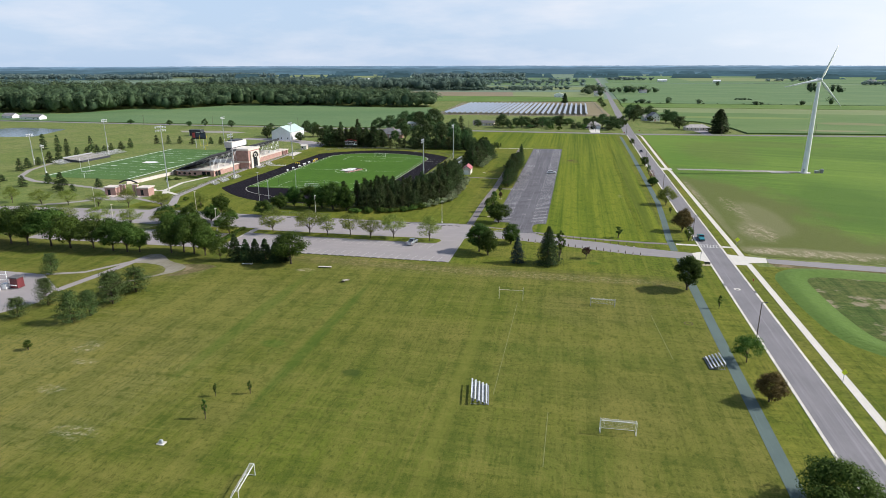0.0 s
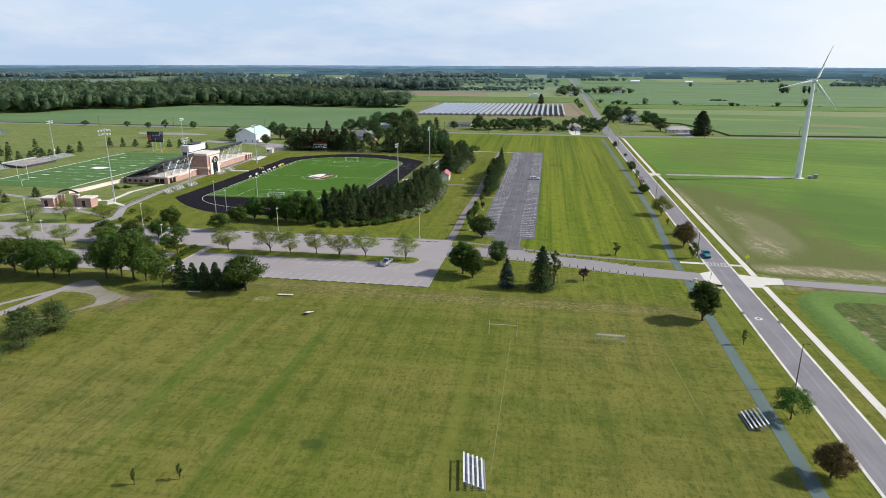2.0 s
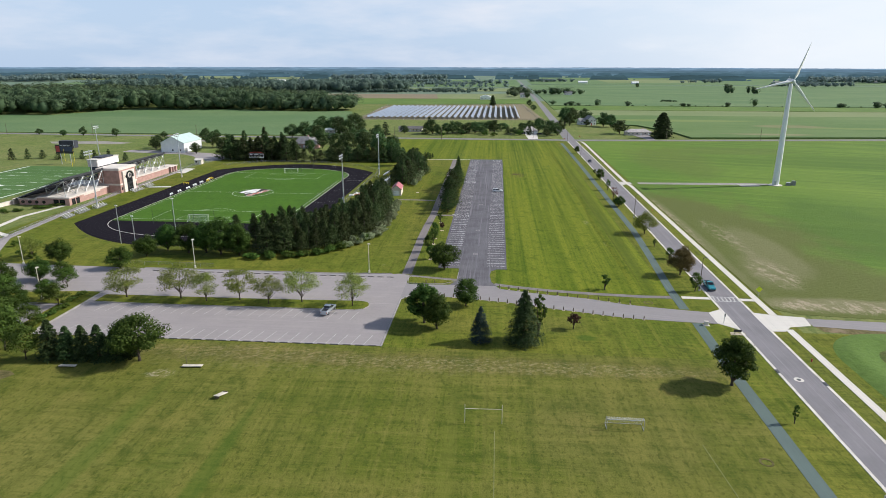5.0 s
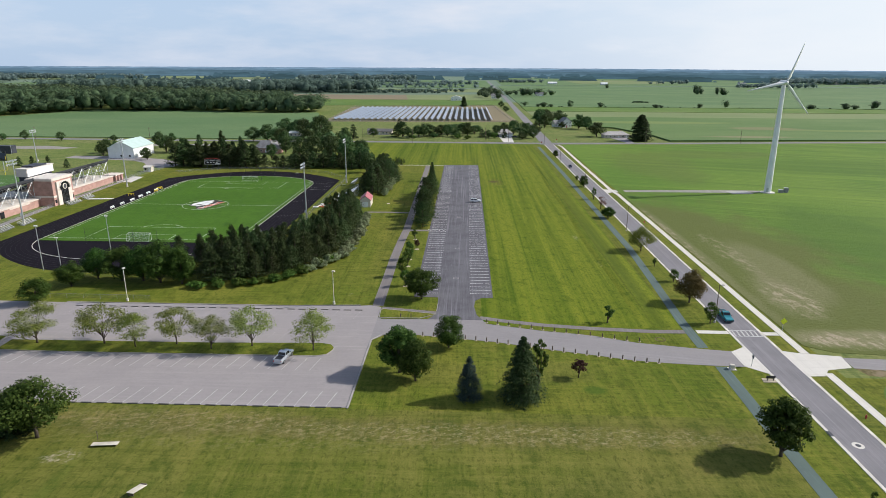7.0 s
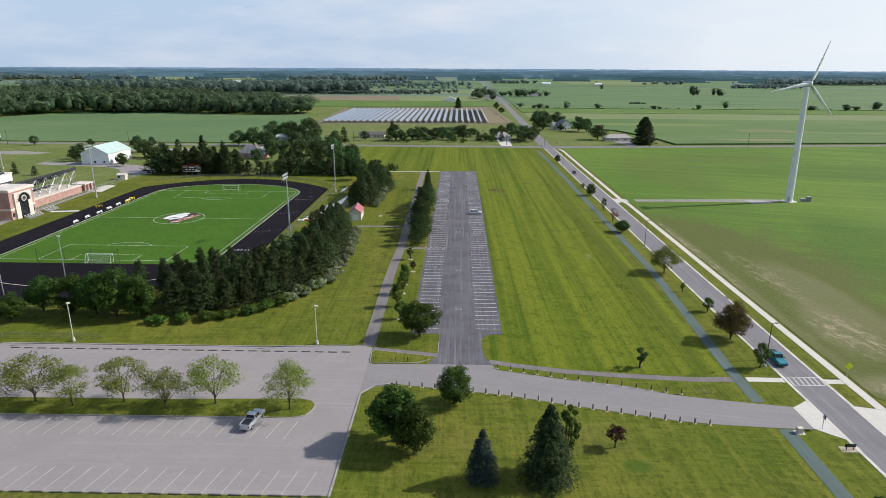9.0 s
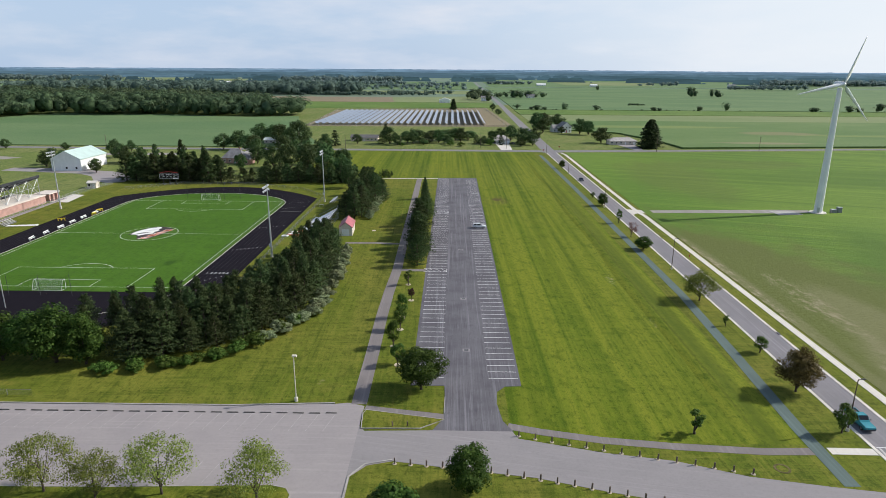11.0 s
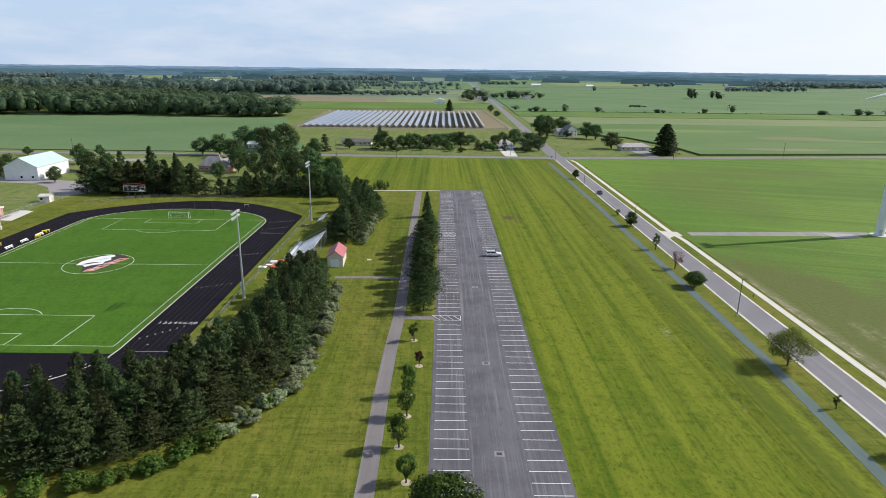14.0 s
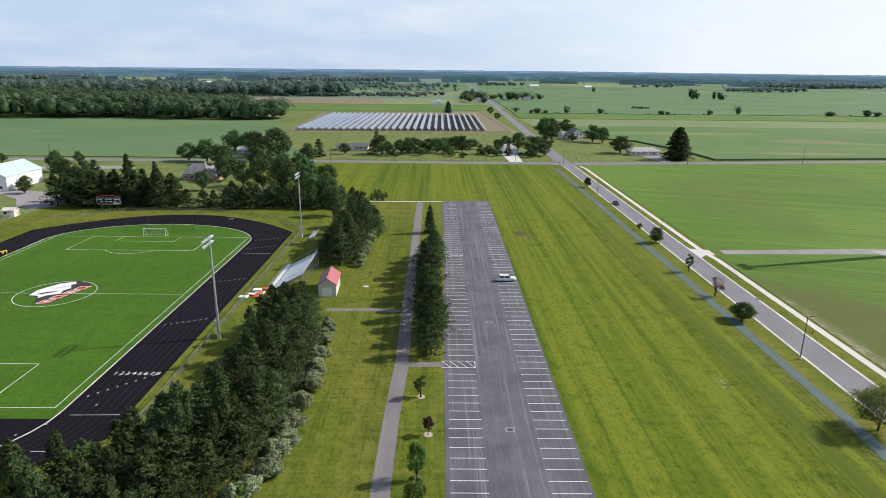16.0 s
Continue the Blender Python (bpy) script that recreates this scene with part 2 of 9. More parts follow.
def paving(name, color, stain, seam=None, rough=0.85, streak_turn=0.0, wear=0.5, grain=3.0, cracks=0.0, streaky=0.5):
    """Asphalt or concrete in world space, with aggregate, stains, tyre streaks and, for slabs, sawn joints seam metres apart."""
    m = bpy.data.materials.new(name)
    n, l, p = nodes_of(m)
    co = place_of(n)
    g1 = noise_of(n, l, co, grain, 8, 0.7)
    b1 = noise_of(n, l, co, 0.12, 6, 0.6)
    st = noise_of(n, l, co, 1.3, 6, 0.65, (1.0, 0.014, 1.0), streak_turn)
    c = mix_of(n, l, band_of(n, l, b1, 0.35, 0.7, wear), color, stain)
    c = mix_of(n, l, band_of(n, l, st, 0.50, 0.72, streaky), c, tuple(min(1, x * 1.55) for x in color))
    fine = noise_of(n, l, co, 4.5, 5, 0.65, (1.0, 0.02, 1.0), streak_turn, (3, 1, 0))
    c = mix_of(n, l, band_of(n, l, fine, 0.55, 0.72, 0.55 * streaky), c, tuple(min(1, x * 1.7) for x in color))
    c = mix_of(n, l, band_of(n, l, fine, 0.45, 0.30, 0.55 * streaky), c, tuple(x * 0.62 for x in stain))
    blot = noise_of(n, l, co, 0.7, 7, 0.75, (1.0, 0.5, 1.0), streak_turn, (8, 2, 0))
    c = mix_of(n, l, band_of(n, l, blot, 0.52, 0.70, 0.5 * wear), c, tuple(x * 0.78 for x in stain))
    c = mix_of(n, l, band_of(n, l, g1, 0.4, 0.8, 0.35), c, tuple(x * 0.7 for x in color))
    if seam:
        br = n.new("ShaderNodeTexBrick")
        br.offset = 0.0
        br.inputs["Color1"].default_value = br.inputs["Color2"].default_value = (0, 0, 0, 1)
        br.inputs["Mortar"].default_value = (1, 1, 1, 1)
        br.inputs["Scale"].default_value = 1.0
        br.inputs["Brick Width"].default_value = br.inputs["Row Height"].default_value = seam
        br.inputs["Mortar Size"].default_value = 0.04
        l.new(co, br.inputs["Vector"])
        c = mix_of(n, l, band_of(n, l, br.outputs["Fac"], 0.1, 0.9, 0.3), c, tuple(x * 0.6 for x in stain))
    if cracks:
        vo = n.new("ShaderNodeTexVoronoi")
        vo.feature = "DISTANCE_TO_EDGE"
        vo.inputs["Scale"].default_value = 0.11
        l.new(co, vo.inputs["Vector"])
        mr = band_of(n, l, vo.outputs["Distance"], 0.016, 0.004, cracks)
        c = mix_of(n, l, mr, c, tuple(x * 0.45 for x in stain))
    l.new(c, p.inputs["Base Color"])
    p.inputs["Roughness"].default_value = rough
    p.inputs["Specular IOR Level"].default_value = 0.25
    bump_of(n, l, p, g1, 0.3, 0.01)
    return m


def crop(name, green, light, rows=0.76, turn=0.0, big=0.012, contrast=0.6, spots=()):
    m = bpy.data.materials.new(name)
    n, l, p = nodes_of(m)
    co = place_of(n)
    a = noise_of(n, l, co, 0.9, 6, 0.65)
    s = noise_of(n, l, co, 0.06, 6, 0.6, (1.0, 0.08, 1.0), turn)
    b = noise_of(n, l, co, big, 5, 0.6, (1.0, 0.5, 1.0), turn)
    c = mix_of(n, l, band_of(n, l, b, 0.35, 0.68, contrast), green, light)
    c = mix_of(n, l, band_of(n, l, s, 0.4, 0.75, 0.5), c, tuple(0.5 * (x + y) for x, y in zip(green, light)))
    c = mix_of(n, l, band_of(n, l, a, 0.35, 0.8, 0.55), c, tuple(x * 0.6 for x in green))
    if spots:
        rag = noise_of(n, l, co, 0.06, 7, 0.7, (0.5, 1.0, 1.0), 5)
        for x, y, rx, ry, top, tint in spots:
            c = mix_of(n, l, spot_of(n, l, co, rag, x, y, rx, ry, top), c, tint)
    l.new(c, p.inputs["Base Color"])
    p.inputs["Roughness"].default_value = 0.85
    p.inputs["Specular IOR Level"].default_value = 0.2
    bump_of(n, l, p, a, 0.7, 0.3)
    return m


def margin_crop(name, green, light, worn, bare):
    """A crop whose stand thins out near the pavement into olive growth and bare stony soil."""
    m = crop(name, green, light, contrast=0.8)
    n, l, p = m.node_tree.nodes, m.node_tree.links, m.node_tree.nodes["Principled BSDF"]
    c = p.inputs["Base Color"].links[0].from_socket
    co = place_of(n)
    rag = noise_of(n, l, co, 0.05, 7, 0.65, (1.0, 0.5, 1.0))
    bit = noise_of(n, l, co, 0.45, 8, 0.85, (1.0, 0.4, 1.0), 15)
    lush = tuple(x * 0.72 for x in green)
    for turn, scale, thin, depth in ((72, 0.9, 0.012, 0.5), (75, 0.16, 0.02, 0.45)):
        line = noise_of(n, l, co, scale, 3, 0.6, (1.0, thin, 1.0), turn, (4, 6, 0))
        c = mix_of(n, l, band_of(n, l, line, 0.52, 0.66, depth), c, tuple(x * 1.1 for x in light))
        c = mix_of(n, l, band_of(n, l, line, 0.46, 0.34, depth), c, lush)
    for x, y, rx, ry, top, tint in ((150, 150, 30, 60, 0.7, lush), (230, 330, 90, 30, 0.5, lush), (125, 330, 25, 60, 0.4, worn), (210, 120, 50, 18, 0.6, lush),
                                    (88, 150, 40, 85, 0.95, worn), (100, 90, 46, 30, 0.95, worn), (150, 85, 50, 16, 0.6, worn), (170, 380, 60, 20, 0.4, worn)):
        c = mix_of(n, l, spot_of(n, l, co, rag, x, y, rx, ry, top), c, tint)
    fray = noise_of(n, l, co, 0.22, 8, 0.8, (1.0, 0.6, 1.0), 15, (9, 4, 0))
    tan = tuple(0.6 * a + 0.4 * b for a, b in zip(worn, bare))
    for x, y, rx, ry, top in ((103, 128, 8, 30, 0.45), (96, 108, 7, 16, 0.5), (106, 80, 26, 5, 0.7), (86.5, 150, 2.5, 60, 0.4)):
        c = mix_of(n, l, spot_of(n, l, co, rag, x, y, rx, ry, top), c, tan)
    for x, y, rx, ry, top in ((97, 146, 4, 22, 0.55), (97, 104, 6, 12, 0.9), (102, 79, 17, 4.5, 1.0), (124, 77, 26, 3.5, 0.9), (170, 70, 60, 3, 0.8), (86.0, 165, 1.6, 40, 0.8)):
        mul = n.new("ShaderNodeMath")
        mul.operation = "MULTIPLY"
        l.new(spot_of(n, l, co, fray, x, y, rx, ry, top), mul.inputs[0])
        l.new(band_of(n, l, bit, 0.47, 0.60, 0.9), mul.inputs[1])
        c = mix_of(n, l, mul.outputs["Value"], c, bare)
    l.new(c, p.inputs["Base Color"])
    return m


LAWN_PRACTICE = lawn("practice_lawn", (0.099, 0.126, 0.015), (0.170, 0.158, 0.038), (0.062, 0.096, 0.012), ((1.0, 2.4, 0.38), (91, 3.6, 0.3)), 0.62, 0.0,
                     straw=((20, 40.0, 40, 2.9, 0.7, (0.38, 0.32, 0.19)), (-35, 42.0, 24, 3.2, 0.75, (0.31, 0.25, 0.140)), (-47.5, 31, 3.0, 1.8, 1.0, (0.42, 0.37, 0.27)), (-67.7, -34.2, 2.7, 1.5, 0.7, (0.42, 0.38, 0.27)), (-65.5, -45.4, 3.0, 1.5, 0.7, (0.42, 0.38, 0.27)), (-50.2, -56.6, 4.0, 2.0, 0.7, (0.42, 0.38, 0.27)), (-72, -28, 3, 3, 0.8, (0.42, 0.38, 0.27)), (-20, 37, 40, 3, 0.7, (0.22, 0.19, 0.08)), (-84, 24, 8, 4.5, 0.6, (0.30, 0.27, 0.17))),
                     spots=((20, 40.2, 58, 3.8, 0.7, (0.155, 0.120, 0.046)), (-35, 41.2, 32, 4.2, 0.7, (0.155, 0.122, 0.048)), (-70, -40, 28, 32, 0.75, (0.230, 0.205, 0.075)), (-58, -10, 24, 30, 0.5, (0.200, 0.185, 0.055)), (-5, -48, 22, 10, 0.35, (0.095, 0.150, 0.014)), 
                            (-27.9, -31.6, 7, 5, 0.4, (0.165, 0.145, 0.055)), (-28.7, -46.4, 7, 4.5, 0.35, (0.165, 0.145, 0.055)), (-62.7, -26.1, 16, 14, 0.4, (0.17, 0.150, 0.05)),
                            (-31, 0, 3.0, 30, 0.5, (0.055, 0.106, 0.014)), (-25, -10, 1.6, 34, 0.5, (0.060, 0.108, 0.014)), (-45, -5, 2.0, 34, 0.45, (0.062, 0.110, 0.014)), (10, -20, 1.4, 50, 0.4, (0.150, 0.160, 0.030)), (-12, -52, 14, 9, 0.3, (0.135, 0.165, 0.018)), (5, -66, 16, 6, 0.25, (0.125, 0.155, 0.020)), (30, -10, 22, 5, 0.45, (0.070, 0.118, 0.015)), (26, -48, 20, 6, 0.4, (0.070, 0.118, 0.015)), (-33.4, -18, 3, 2, 0.4, (0.050, 0.112, 0.012)), (-11.7, -27.3, 2.2, 1.6, 0.7, (0.035, 0.060, 0.012)), (-5, -30, 30, 16, 0.35, (0.085, 0.135, 0.014)),
                            (37, 18, 16, 14, 0.5, (0.155, 0.140, 0.045)), (42, -30, 10, 12, 0.45, (0.150, 0.138, 0.04)), (-84, 20, 8, 8, 0.5, (0.16, 0.14, 0.06))))
LAWN_STRIPED = lawn("striped_lawn", (0.092, 0.150, 0.007), (0.160, 0.181, 0.018), (0.054, 0.106, 0.007), ((0, 1.3, 0.7), (0.3, 0.6, 0.6), (0.8, 5.0, 0.5)), 0.6, 0.0,
                    spots=((27, 266, 6.0, 9, 0.8, (0.115, 0.092, 0.034)), (27, 268, 2.2, 3, 0.8, (0.085, 0.070, 0.030)), (32, 118, 13, 16, 0.6, (0.055, 0.105, 0.008)), (36, 150, 4, 50, 0.5, (0.125, 0.165, 0.010)), (28, 180, 5, 70, 0.45, (0.125, 0.168, 0.010)), (58.4, 190, 2.4, 130, 0.6, (0.080, 0.102, 0.013)), (56.2, 190, 0.5, 130, 0.5, (0.062, 0.082, 0.011)), (54.5, 230, 3.5, 150, 0.3, (0.175, 0.160, 0.038)), (40, 330, 30, 40, 0.35, (0.19, 0.18, 0.04)),
                           (30, 120, 9, 30, 0.4, (0.085, 0.150, 0.010)), (30, 200, 8, 40, 0.35, (0.090, 0.150, 0.010)), (-14, 350, 18, 30, 0.35, (0.17, 0.16, 0.04))),
                    straw=((51.0, 161, 0.9, 4.5, 0.8, (0.40, 0.35, 0.22)), (53.5, 131, 0.5, 3, 0.5, (0.34, 0.29, 0.16))))
LAWN_PLAIN = lawn("plain_lawn", (0.104, 0.142, 0.014), (0.180, 0.176, 0.030), (0.064, 0.098, 0.011), ((4, 2.2, 0.2),), 0.8, 0.1,
                  spots=((-12, 150, 4, 40, 0.5, (0.16, 0.15, 0.03)), (37, 55, 2.2, 1.6, 0.7, (0.05, 0.10, 0.012)), (30, 62, 10, 5, 0.45, (0.17, 0.15, 0.045)), (8, 60, 9, 5, 0.4, (0.16, 0.145, 0.04)), (83, 20, 3, 60, 0.3, (0.16, 0.14, 0.05))))
MEADOW = lawn("meadow", (0.140, 0.188, 0.044), (0.215, 0.222, 0.082), (0.092, 0.142, 0.038), (), 0.7, 0.0)
ROUGH_GRASS = lawn("rough_grass", (0.070, 0.115, 0.024), (0.133, 0.135, 0.045), (0.034, 0.070, 0.016), (), 0.8, 1.6, (0.29, 0.24, 0.17))
WORN_GRASS = lawn("worn_grass", (0.119, 0.108, 0.041), (0.182, 0.147, 0.076), (0.077, 0.081, 0.027), (), 0.8, 1.1, (0.252, 0.196, 0.132), fine_turn=90)
SOY = crop("soy_leaves", (0.085, 0.158, 0.024), (0.148, 0.215, 0.046), contrast=0.8)
SOY_EDGE = margin_crop("soy_leaves_with_worn_margin", (0.080, 0.162, 0.011), (0.145, 0.222, 0.024), (0.095, 0.112, 0.022), (0.36, 0.30, 0.21))
# distant soy strongly, corn slightly paled and blued: haze mixed into the base colour
SOY_HAZED = crop("soy_leaves_hazed", (0.098, 0.172, 0.066), (0.150, 0.218, 0.090), turn=90, contrast=0.8)
CORN = crop("corn_leaves", (0.092, 0.165, 0.044), (0.168, 0.228, 0.080), turn=96, spots=((250, 485, 40, 7, 0.6, (0.26, 0.20, 0.13)), (300, 560, 34, 16, 0.55, (0.24, 0.19, 0.11)), (420, 545, 120, 10, 0.5, (0.20, 0.24, 0.07)), (200, 620, 90, 14, 0.5, (0.21, 0.24, 0.07)), (700, 620, 160, 16, 0.5, (0.09, 0.16, 0.03))))
# muted blue-green base that carries the haze over the outer plain
FAR_PLAIN_HAZED = crop("far_farmland_hazed", (0.130, 0.195, 0.135), (0.190, 0.240, 0.170), turn=90, big=0.004)
HAY = crop("pale_hay", (0.165, 0.215, 0.085), (0.25, 0.265, 0.125), turn=80)
STUBBLE = crop("tan_stubble", (0.208, 0.172, 0.112), (0.264, 0.208, 0.128), turn=85)
SOLAR_SOIL = crop("dry_soil", (0.240, 0.192, 0.120), (0.192, 0.184, 0.096), turn=0)
ASPHALT_ROAD = paving("road_asphalt", (0.210, 0.200, 0.212), (0.155, 0.150, 0.160), None, 0.85, 0, 0.6, 2.0)
ASPHALT_OLD = paving("old_asphalt", (0.132, 0.127, 0.140), (0.078, 0.074, 0.086), None, 0.85, 0, 0.85, 2.5, 0.0, 1.0)
ASPHALT_DRIVE = paving("drive_asphalt", (0.258, 0.241, 0.244), (0.212, 0.199, 0.203), None, 0.85, 80, 0.4, 2.0, 0.0, 0.25)
CONCRETE_LOT = paving("lot_concrete", (0.305, 0.278, 0.276), (0.250, 0.230, 0.232), None, 0.85, 90, 0.5, 1.5, 0.0, 0.2)
CONCRETE_WALK = paving("walk_concrete", (0.62, 0.59, 0.54), (0.50, 0.47, 0.43), 3.0, 0.85, 0, 0.4, 3.0, 0.0, 0.15)
KERB_GREY = plain("weathered_kerb_concrete", (0.33, 0.31, 0.29), 0.85, 0, 0.15, 3.0, 0.4)
STEEL_GREY = plain("grey_painted_steel", (0.23, 0.24, 0.26), 0.5, 0.2, 0.1)
CONCRETE_CURB = plain("curb_concrete", (0.60, 0.57, 0.51), 0.85, 0, 0.15, 3.0, 0.4)
GRAVEL = paving("gravel", (0.285, 0.265, 0.245), (0.21, 0.195, 0.18), None, 0.95, 0, 0.6, 5.0)
GRAVEL_WORN = paving("worn_gravel", (0.255, 0.235, 0.195), (0.165, 0.150, 0.105), None, 0.95, 0, 0.9, 5.0)
GRAVEL_PALE = paving("pale_gravel", (0.40, 0.38, 0.36), (0.27, 0.26, 0.24), None, 0.95, 0, 0.8, 5.0)
BLUE_PATH = paving("bluish_path_asphalt", (0.102, 0.142, 0.132), (0.078, 0.108, 0.105), None, 0.85, 0, 0.6, 3.0)
GREY_PATH = paving("grey_path_asphalt", (0.205, 0.184, 0.180), (0.155, 0.139, 0.136), None, 0.9, 0, 0.6, 3.0)
PAINT_WHITE = plain("white_road_paint", (0.72, 0.72, 0.70), 0.7, 0, 0.12, 8.0, 0.9)
PAINT_FAINT = plain("worn_road_paint", (0.46, 0.45, 0.43), 0.75, 0, 0.2, 8.0, 0.9)
PAINT_WORN = plain("rubbed_out_road_paint", (0.345, 0.32, 0.315), 0.8, 0, 0.2, 8.0, 0.9)
PAINT_YELLOW = plain("yellow_paint", (0.75, 0.60, 0.03), 0.5, 0, 0.08)
RUBBER = paving("black_track_rubber", (0.012, 0.010, 0.014), (0.008, 0.007, 0.010), None, 0.95, 0, 0.5, 4.0)
RUBBER.node_tree.nodes["Principled BSDF"].inputs["Specular IOR Level"].default_value = 0.06
TURF = lawn("artificial_turf", (0.057, 0.134, 0.008), (0.065, 0.144, 0.010), (0.050, 0.118, 0.007), ((90, 5.0, 0.18),), 0.4, 0.0)
TURF.node_tree.nodes["Principled BSDF"].inputs["Roughness"].default_value = 0.75
TURF.node_tree.nodes["Principled BSDF"].inputs["Specular IOR Level"].default_value = 0.12
TURF_PALE = lawn("football_turf", (0.085, 0.165, 0.050), (0.10, 0.18, 0.060), (0.072, 0.145, 0.042), ((90, 9.1, 0.3),), 0.4, 0.0)
LINE_TURF = plain("turf_line_white", (0.62, 0.68, 0.58), 0.8, 0, 0.08)
LOGO_WHITE = plain("logo_white", (0.74, 0.74, 0.72), 0.8, 0, 0.05)
LOGO_ORANGE = plain("logo_orange", (0.55, 0.12, 0.045), 0.8, 0, 0.08)
LOGO_BLACK = plain("logo_black", (0.03, 0.02, 0.02), 0.8, 0, 0.05)
BARK = plain("bark", (0.075, 0.058, 0.042), 0.95, 0, 0.3, 9.0, 1.2, 0.6)
MULCH = plain("pale_mulch", (0.42, 0.36, 0.27), 0.95, 0, 0.2)
LEAF_MAPLE = foliage("maple_leaves", (0.030, 0.068, 0.013), (0.096, 0.155, 0.030), 0.32, 0.02, 0.2)
LEAF_STREET = foliage("street_tree_leaves", (0.048, 0.095, 0.018), (0.130, 0.195, 0.040), 0.34, 0.02, 0.2)
LEAF_ROW = foliage("shade_tree_leaves", (0.040, 0.084, 0.016), (0.115, 0.178, 0.036), 0.33, 0.02, 0.22)
LEAF_ROWPINE = foliage("dark_pine_needles", (0.024, 0.046, 0.015), (0.088, 0.128, 0.040), 0.25, 0.02, 0.25)
LEAF_YARD = foliage("bushy_pine_needles", (0.050, 0.080, 0.024), (0.145, 0.188, 0.062), 0.30, 0.02, 0.2)
LEAF_LOCUST = foliage("locust_leaves", (0.135, 0.185, 0.032), (0.300, 0.345, 0.085), 0.45, 0.012)
LEAF_PURPLE = foliage("purple_leaves", (0.030, 0.014, 0.014), (0.075, 0.028, 0.026), 0.2)
LEAF_BRONZE = foliage("bronze_leaves", (0.078, 0.056, 0.022), (0.165, 0.108, 0.044), 0.28)
LEAF_PINK = foliage("reddish_twigs", (0.16, 0.085, 0.070), (0.26, 0.15, 0.12), 0.2)
LEAF_PINE = foliage("pine_needles", (0.033, 0.056, 0.021), (0.108, 0.146, 0.053), 0.30, 0.03, 0.35)
LEAF_SPRUCE = foliage("blue_spruce_needles", (0.030, 0.053, 0.044), (0.072, 0.106, 0.093), 0.1)
LEAF_FIR = foliage("spruce_needles", (0.020, 0.038, 0.014), (0.072, 0.108, 0.036), 0.14)
LEAF_OLIVE = foliage("silvery_shrub_leaves", (0.150, 0.185, 0.090), (0.330, 0.370, 0.210), 0.28)
LEAF_SHRUB = foliage("shrub_leaves", (0.045, 0.088, 0.016), (0.120, 0.185, 0.034), 0.25)
# woodland green made lighter and bluer, with some haze put into the colour
LEAF_WOOD = foliage("woodland_leaves_hazed", (0.066, 0.108, 0.060), (0.150, 0.205, 0.098), 0.40, 0.02, 0.2)
LEAF_GROVE = foliage("grove_leaves", (0.042, 0.080, 0.030), (0.118, 0.172, 0.058), 0.32, 0.03, 0.3)
# pale bluish leaf colours: the haze over the distant woods is painted in
LEAF_MIST = foliage("middle_leaves_hazed", (0.090, 0.140, 0.118), (0.155, 0.215, 0.165), 0.35, 0.015, 0.15)
LEAF_FAR_HAZED = foliage("far_leaves_hazed", (0.165, 0.235, 0.230), (0.235, 0.310, 0.285), 0.42, 0.01, 0.1)


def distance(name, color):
    """Far country whose blue haze is painted as an emission colour."""
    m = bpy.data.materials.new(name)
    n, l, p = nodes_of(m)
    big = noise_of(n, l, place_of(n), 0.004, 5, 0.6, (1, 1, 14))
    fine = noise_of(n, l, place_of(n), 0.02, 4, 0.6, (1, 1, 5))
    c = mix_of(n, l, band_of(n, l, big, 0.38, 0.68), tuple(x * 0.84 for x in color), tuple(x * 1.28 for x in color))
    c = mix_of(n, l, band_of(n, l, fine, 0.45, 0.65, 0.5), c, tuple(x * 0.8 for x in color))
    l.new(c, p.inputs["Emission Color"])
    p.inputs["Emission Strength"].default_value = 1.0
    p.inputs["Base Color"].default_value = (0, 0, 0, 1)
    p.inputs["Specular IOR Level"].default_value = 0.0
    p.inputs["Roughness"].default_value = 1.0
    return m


# one glowing haze colour per ridge, paler the farther it stands
DISTANCE = [distance("far_country_haze_glow", c) for c in ((0.052, 0.098, 0.116), (0.066, 0.124, 0.158), (0.100, 0.174, 0.226), (0.135, 0.225, 0.310), (0.205, 0.320, 0.450))]

STEEL_WHITE = plain("white_painted_steel", (0.78, 0.79, 0.79), 0.4, 0, 0.05, 2.0, 0.2, 0.03)
STEEL_GALV = plain("galvanised_steel", (0.50, 0.52, 0.54), 0.45, 0.6, 0.1, 5.0, 0.5, 0.05)
STEEL_DARK = plain("dark_steel", (0.055, 0.058, 0.065), 0.5, 0.3, 0.15)
ALUMINIUM = plain("aluminium_planks", (0.74, 0.75, 0.76), 0.42, 0.25, 0.08, 5.0, 0.5, 0.05)
POLE_BROWN = plain("bronze_pole", (0.10, 0.075, 0.055), 0.5, 0.3, 0.15)
POLE_CREAM = plain("cream_pole", (0.62, 0.58, 0.47), 0.5, 0, 0.1)
WOOD_POST = plain("weathered_wood", (0.13, 0.10, 0.075), 0.9, 0, 0.25)
BRICK_RED = plain("red_brickwork", (0.42, 0.255, 0.22), 0.85, 0, 0.15, 4.0, 0.5, 0.3)
STONE_PALE = plain("pale_cast_stone", (0.66, 0.58, 0.52), 0.8, 0, 0.08)
STONE_ROOF = plain("pale_concrete_deck", (0.62, 0.58, 0.53), 0.85, 0, 0.1)
WALL_WHITE = plain("white_metal_siding", (0.78, 0.79, 0.79), 0.5, 0, 0.05, 2.0, 0.3, 0.05)
ROOF_MINT = plain("pale_green_metal_roof", (0.56, 0.70, 0.64), 0.4, 0.2, 0.06, 2.0, 0.3, 0.05)
ROOF_GREY = plain("grey_shingles", (0.22, 0.215, 0.22), 0.9, 0, 0.2, 3.0, 0.5, 0.3)
